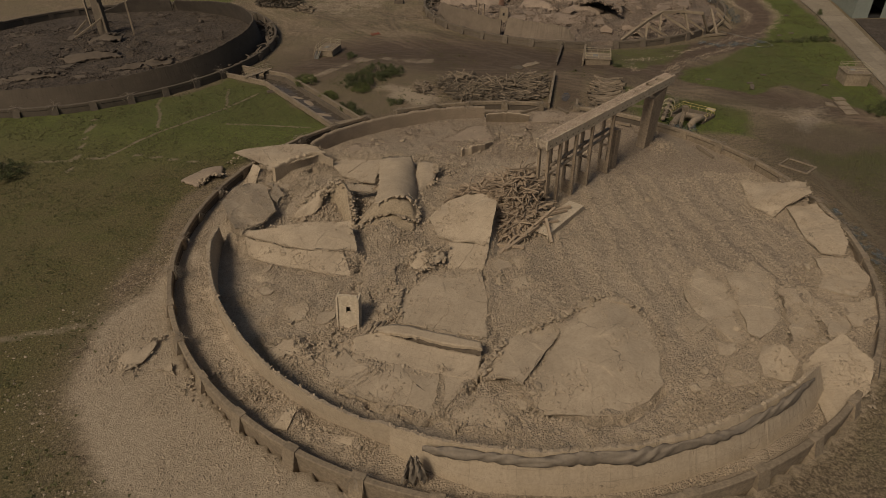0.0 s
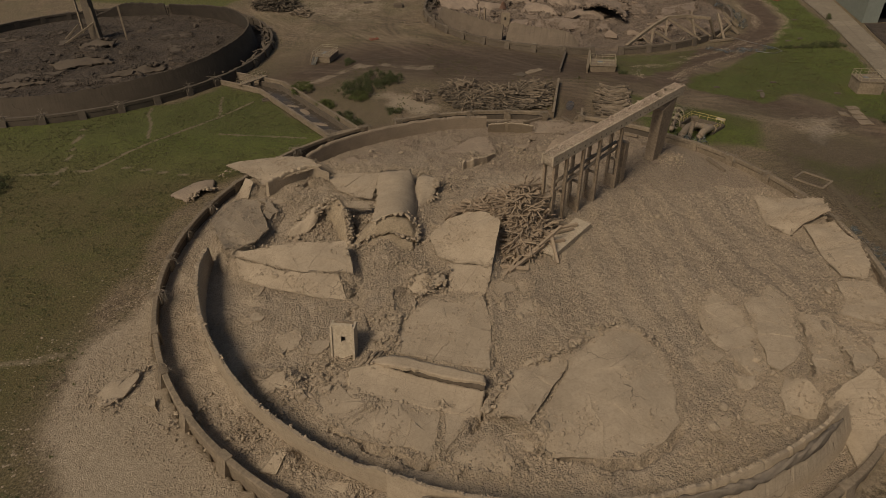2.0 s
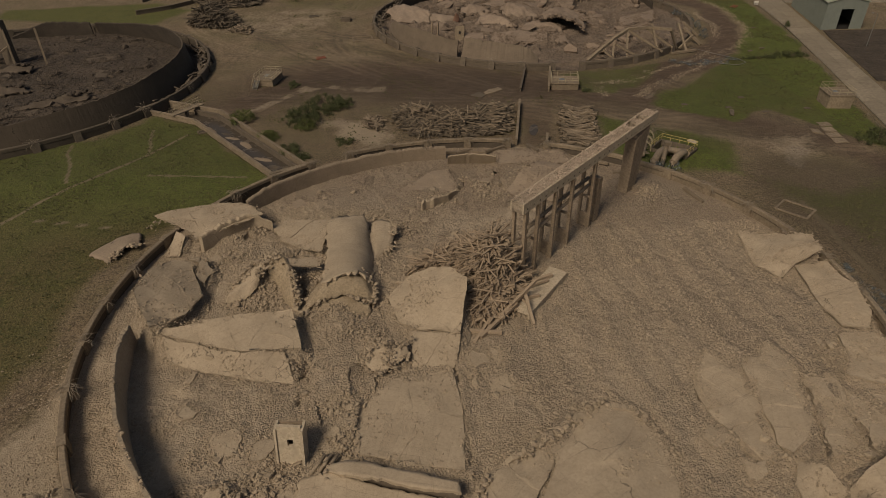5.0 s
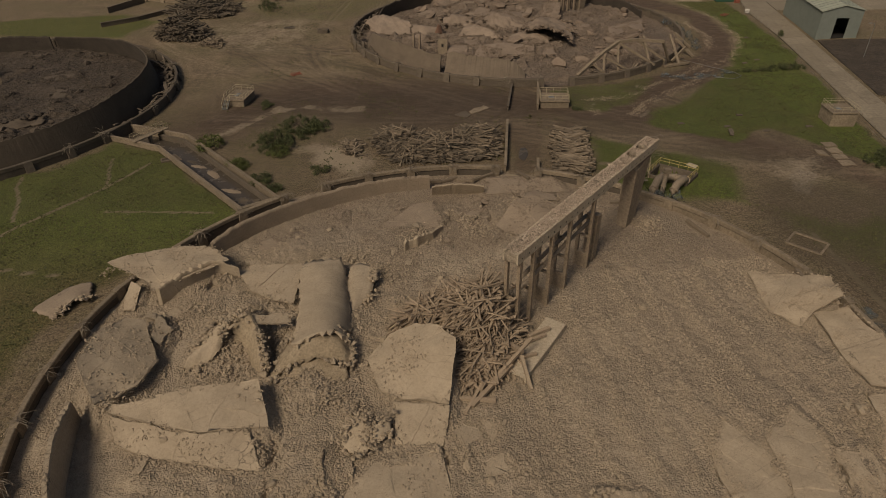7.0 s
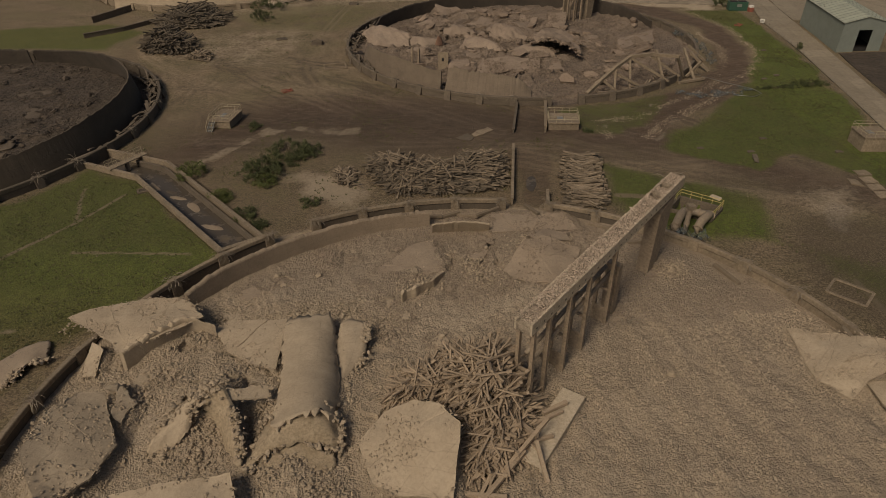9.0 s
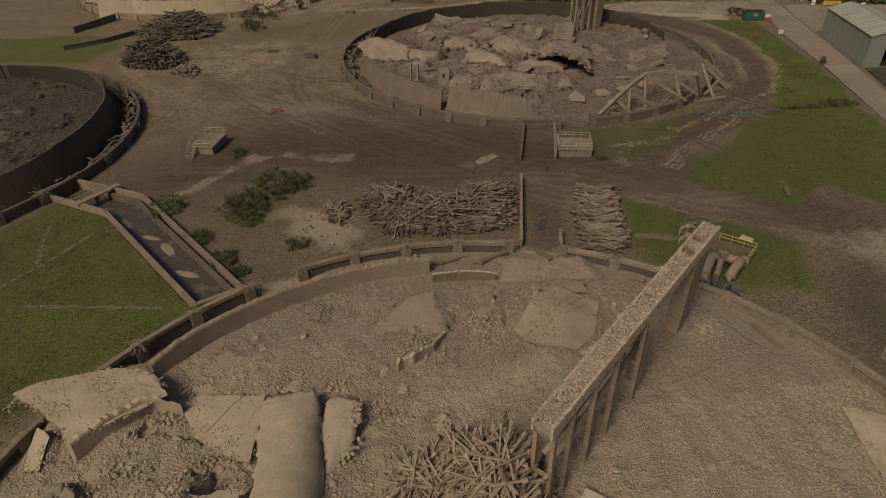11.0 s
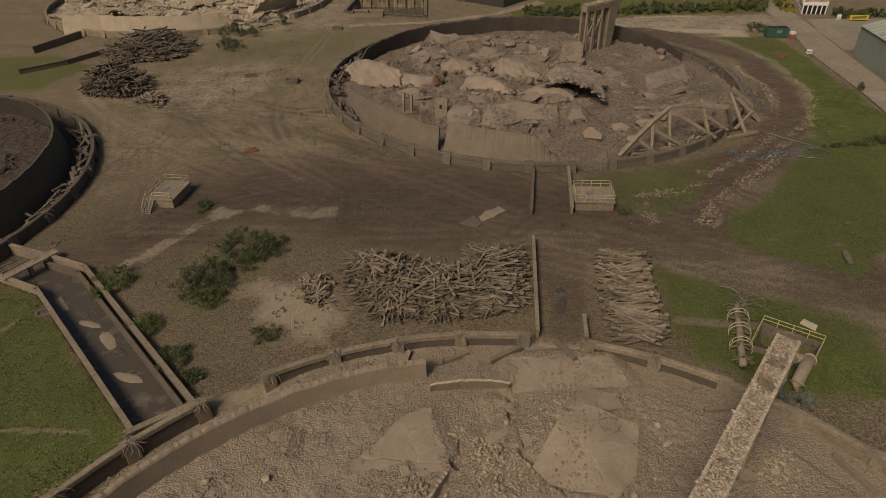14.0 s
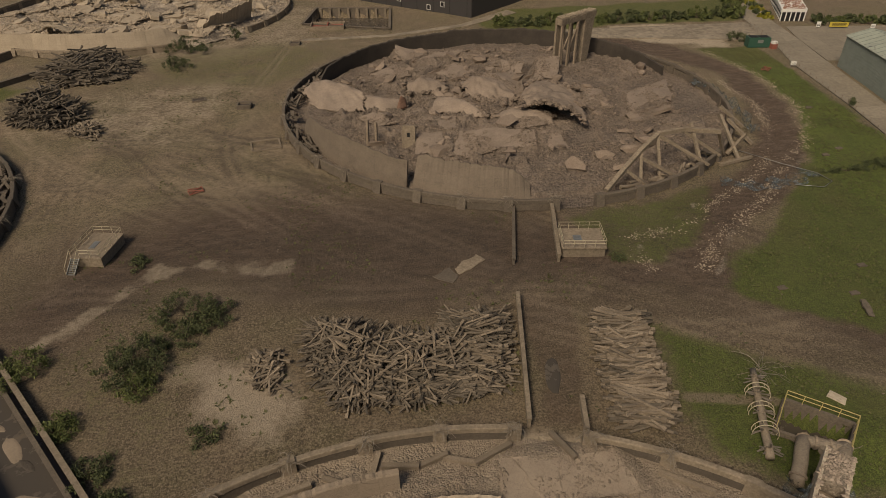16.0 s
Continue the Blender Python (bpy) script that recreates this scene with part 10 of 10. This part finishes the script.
def verge_density(x, y):
    wob = 0.8 * fbm(x, y, 5, 3, 61)
    d = np.minimum(near_line(x + wob, y - wob, OUTER_EDGE), near_line(x - wob, y + wob, INNER_EDGE) * 1.3)
    return np.exp(-(d / 1.1) ** 2) * step(fbm(x, y, 4, 2, 62), -0.55, 0.1)


ground_litter("verge_stones", "pale stones pushed up along the muddy track", 150000, lambda x, y: 0.7 * verge_density(x, y), (0.14, 0.42), MAT_STONE_ONE, 94, (40, 136, 106, 228))


def tufts(name, label, count, seed, box, cover, mat=MAT_GRASS, tall=0.13):
    rng = np.random.default_rng(seed)
    x, y = rng.uniform(box[0], box[2], count), rng.uniform(box[1], box[3], count)
    keep = rng.uniform(0, 1, count) < cover(x, y)
    x, y = x[keep], y[keep]
    for c in BASINS:
        k = from_centre(x, y, c) > BASIN_R + 0.8
        x, y = x[k], y[k]
    k = inside(x, y, CHANNEL) < -0.5
    x, y = x[k], y[k]
    n = len(x)
    z = ground_height(x, y)
    blades = []
    for b in range(3):
        a = rng.uniform(0, 6.28, n)
        h, w = tall * rng.uniform(0.5, 1.4, n), rng.uniform(0.08, 0.22, n)
        dx, dy = np.cos(a), np.sin(a)
        lx, ly = dx * h * 2.0, dy * h * 2.0
        blades.append(np.stack([np.stack([x - dy * w, y + dx * w, z - 0.03], 1), np.stack([x + dy * w, y - dx * w, z - 0.03], 1), np.stack([x + lx, y + ly, z + h], 1)], 1))
    v = np.concatenate(blades, 1).reshape(-1, 3)
    thing(name, label, "grass", kind="stuff", data=fast_mesh(name, v, np.arange(len(v)).reshape(-1, 3), mat))


def grass_cover(x, y):
    return np.clip(ground_masks(x, y)[0] * 1.3 - 0.25, 0, 1) * step(fbm(x, y, 5, 3, 95), -0.5, 0.5)


tufts("grass_tufts", "rough olive grass tufts beside the basins", 50000, 96, (-100, 20, 0, 150), grass_cover)
tufts("grass_tufts", "rough green grass tufts beside the road", 45000, 97, (36, 60, 125, 232), grass_cover)
tufts("weeds", "sparse weeds on the dirt", 26000, 98, (-45, 112, 50, 262), lambda x, y: 0.5 * step(fbm(x, y, 7, 3, 99), 0.15, 0.6), MAT_GRASS, 0.16)


# ---- small rubble pieces, last ----
RIM_SPOTS = tuple((float(q[0]), float(q[1]), 0.7) for p in ONE_PLATES[:48:2] for q in p.c[::2])
heap(field_1, "rubble_lumps", SPOTS_ONE + ((-19.5, 78.4, 0.9), (-17.2, 79.4, 0.9), (-14.8, 79.0, 1.0), (-12.0, 77.6, 0.9), (-11.2, 80.6, 0.8), (-7.0, 75.6, 1.2), (-17.0, 76.0, 1.6), (-18.5, 81.5, 1.4), (-11.5, 77.5, 1.2), (-13.5, 83.0, 1.5), (-9.0, 95.5, 1.0), (-3.0, 95.5, 1.2), (1.0, 92.0, 1.6), (-5.5, 71.0, 1.5), (-21.5, 86.5, 1.2), (5.5, 99.0, 1.6), (14.0, 100.0, 1.5), (-19.0, 95.0, 1.2), (-13.0, 92.0, 1.6), (-4.0, 50.0, 1.6), (-17.0, 46.0, 2.0), (25.0, 41.0, 2.0), (-24.0, 46.0, 1.5)), rubble_one, 240, (0.1, 0.44), 221, MAT_STONE)
heap(field_1, "rim_lumps", RIM_SPOTS, rubble_one, 40, (0.1, 0.45), 222, MAT_STONE)


def edge_lumps(field, lines, per_metre, size, seed, mat):
    """Loose lumps lying along torn edges."""
    rng = np.random.default_rng(seed)
    xs, ss = [], []
    for line in lines:
        n = int(np.linalg.norm(np.diff(line, axis=0), axis=1).sum() * per_metre)
        k = rng.uniform(0, len(line) - 1.001, n)
        i, w = k.astype(int), (k % 1)[:, None]
        keep = fbm(k * 0.4, k * 0 + seed, 1.5, 2, seed) > -0.12
        p = (line[i] * (1 - w) + line[i + 1] * w + rng.normal(0, 1, (n, 3)) * ((0.1, 0.1, 0.02) if size[1] < 0.4 else (0.34, 0.34, 0.08)))[keep]
        s = (size[0] + (size[1] - size[0]) * rng.uniform(0, 1, n) ** 2.0)[keep]
        p[:, 2] += 0.12 * s
        xs.append(p), ss.append(s)
    p, s = np.concatenate(xs), np.concatenate(ss)
    v, f = lumps(rng, p[:, 0], p[:, 1], p[:, 2], s, True)
    tagged(under("edge_lumps", fast_mesh("edge_lumps", v, f, mat), field, "angular lumps crumbling along torn edges"), kind="stuff")


edge_lumps(field_1, EDGE_LUMPS["one"], 20, (0.14, 0.62), 231, MAT_STONE)
edge_lumps(field_1, EDGE_LUMPS["rim"], 7, (0.08, 0.38), 234, MAT_STONE)
edge_lumps(field_2, EDGE_LUMPS["two"], 10, (0.3, 1.2), 232, MAT_STONE_DARK)
edge_lumps(field_3, EDGE_LUMPS["three"], 14, (0.3, 1.3), 233, MAT_STONE_RED)
chunks_on(field_1, ONE, rubble_one, ONE_PLATES, 290, (0.4, 1.4), 201, MAT_STONE_ONE, SPOTS_ONE)
chunks_on(field_3, THREE, RUBBLE_THREE, THREE_PLATES, 220, (0.8, 4.0), 203, MAT_STONE_RED_ONE)
chunks_on(field_2, TWO, RUBBLE_TWO, TWO_PLATES, 160, (0.5, 2.2), 202, MAT_STONE_DIM)
chunks_on(field_4, FOUR, RUBBLE_FOUR, FOUR_PLATES, 140, (1.0, 6.0), 204, MAT_STONE_ONE)
stones_on(field_1, ONE, rubble_one, ONE_PLATES, 250000, 0.75, MAT_STONE, 211, (0.13, 0.55))
stones_on(field_2, TWO, RUBBLE_TWO, TWO_PLATES, 26000, 0.6, MAT_STONE_DARK, 212, (0.2, 1.0))
stones_on(field_3, THREE, RUBBLE_THREE, THREE_PLATES, 60000, 0.8, MAT_STONE_RED, 213, (0.18, 0.85))
stones_on(field_4, FOUR, RUBBLE_FOUR, FOUR_PLATES, 16000, 0.6, MAT_STONE, 214, (0.3, 1.5))
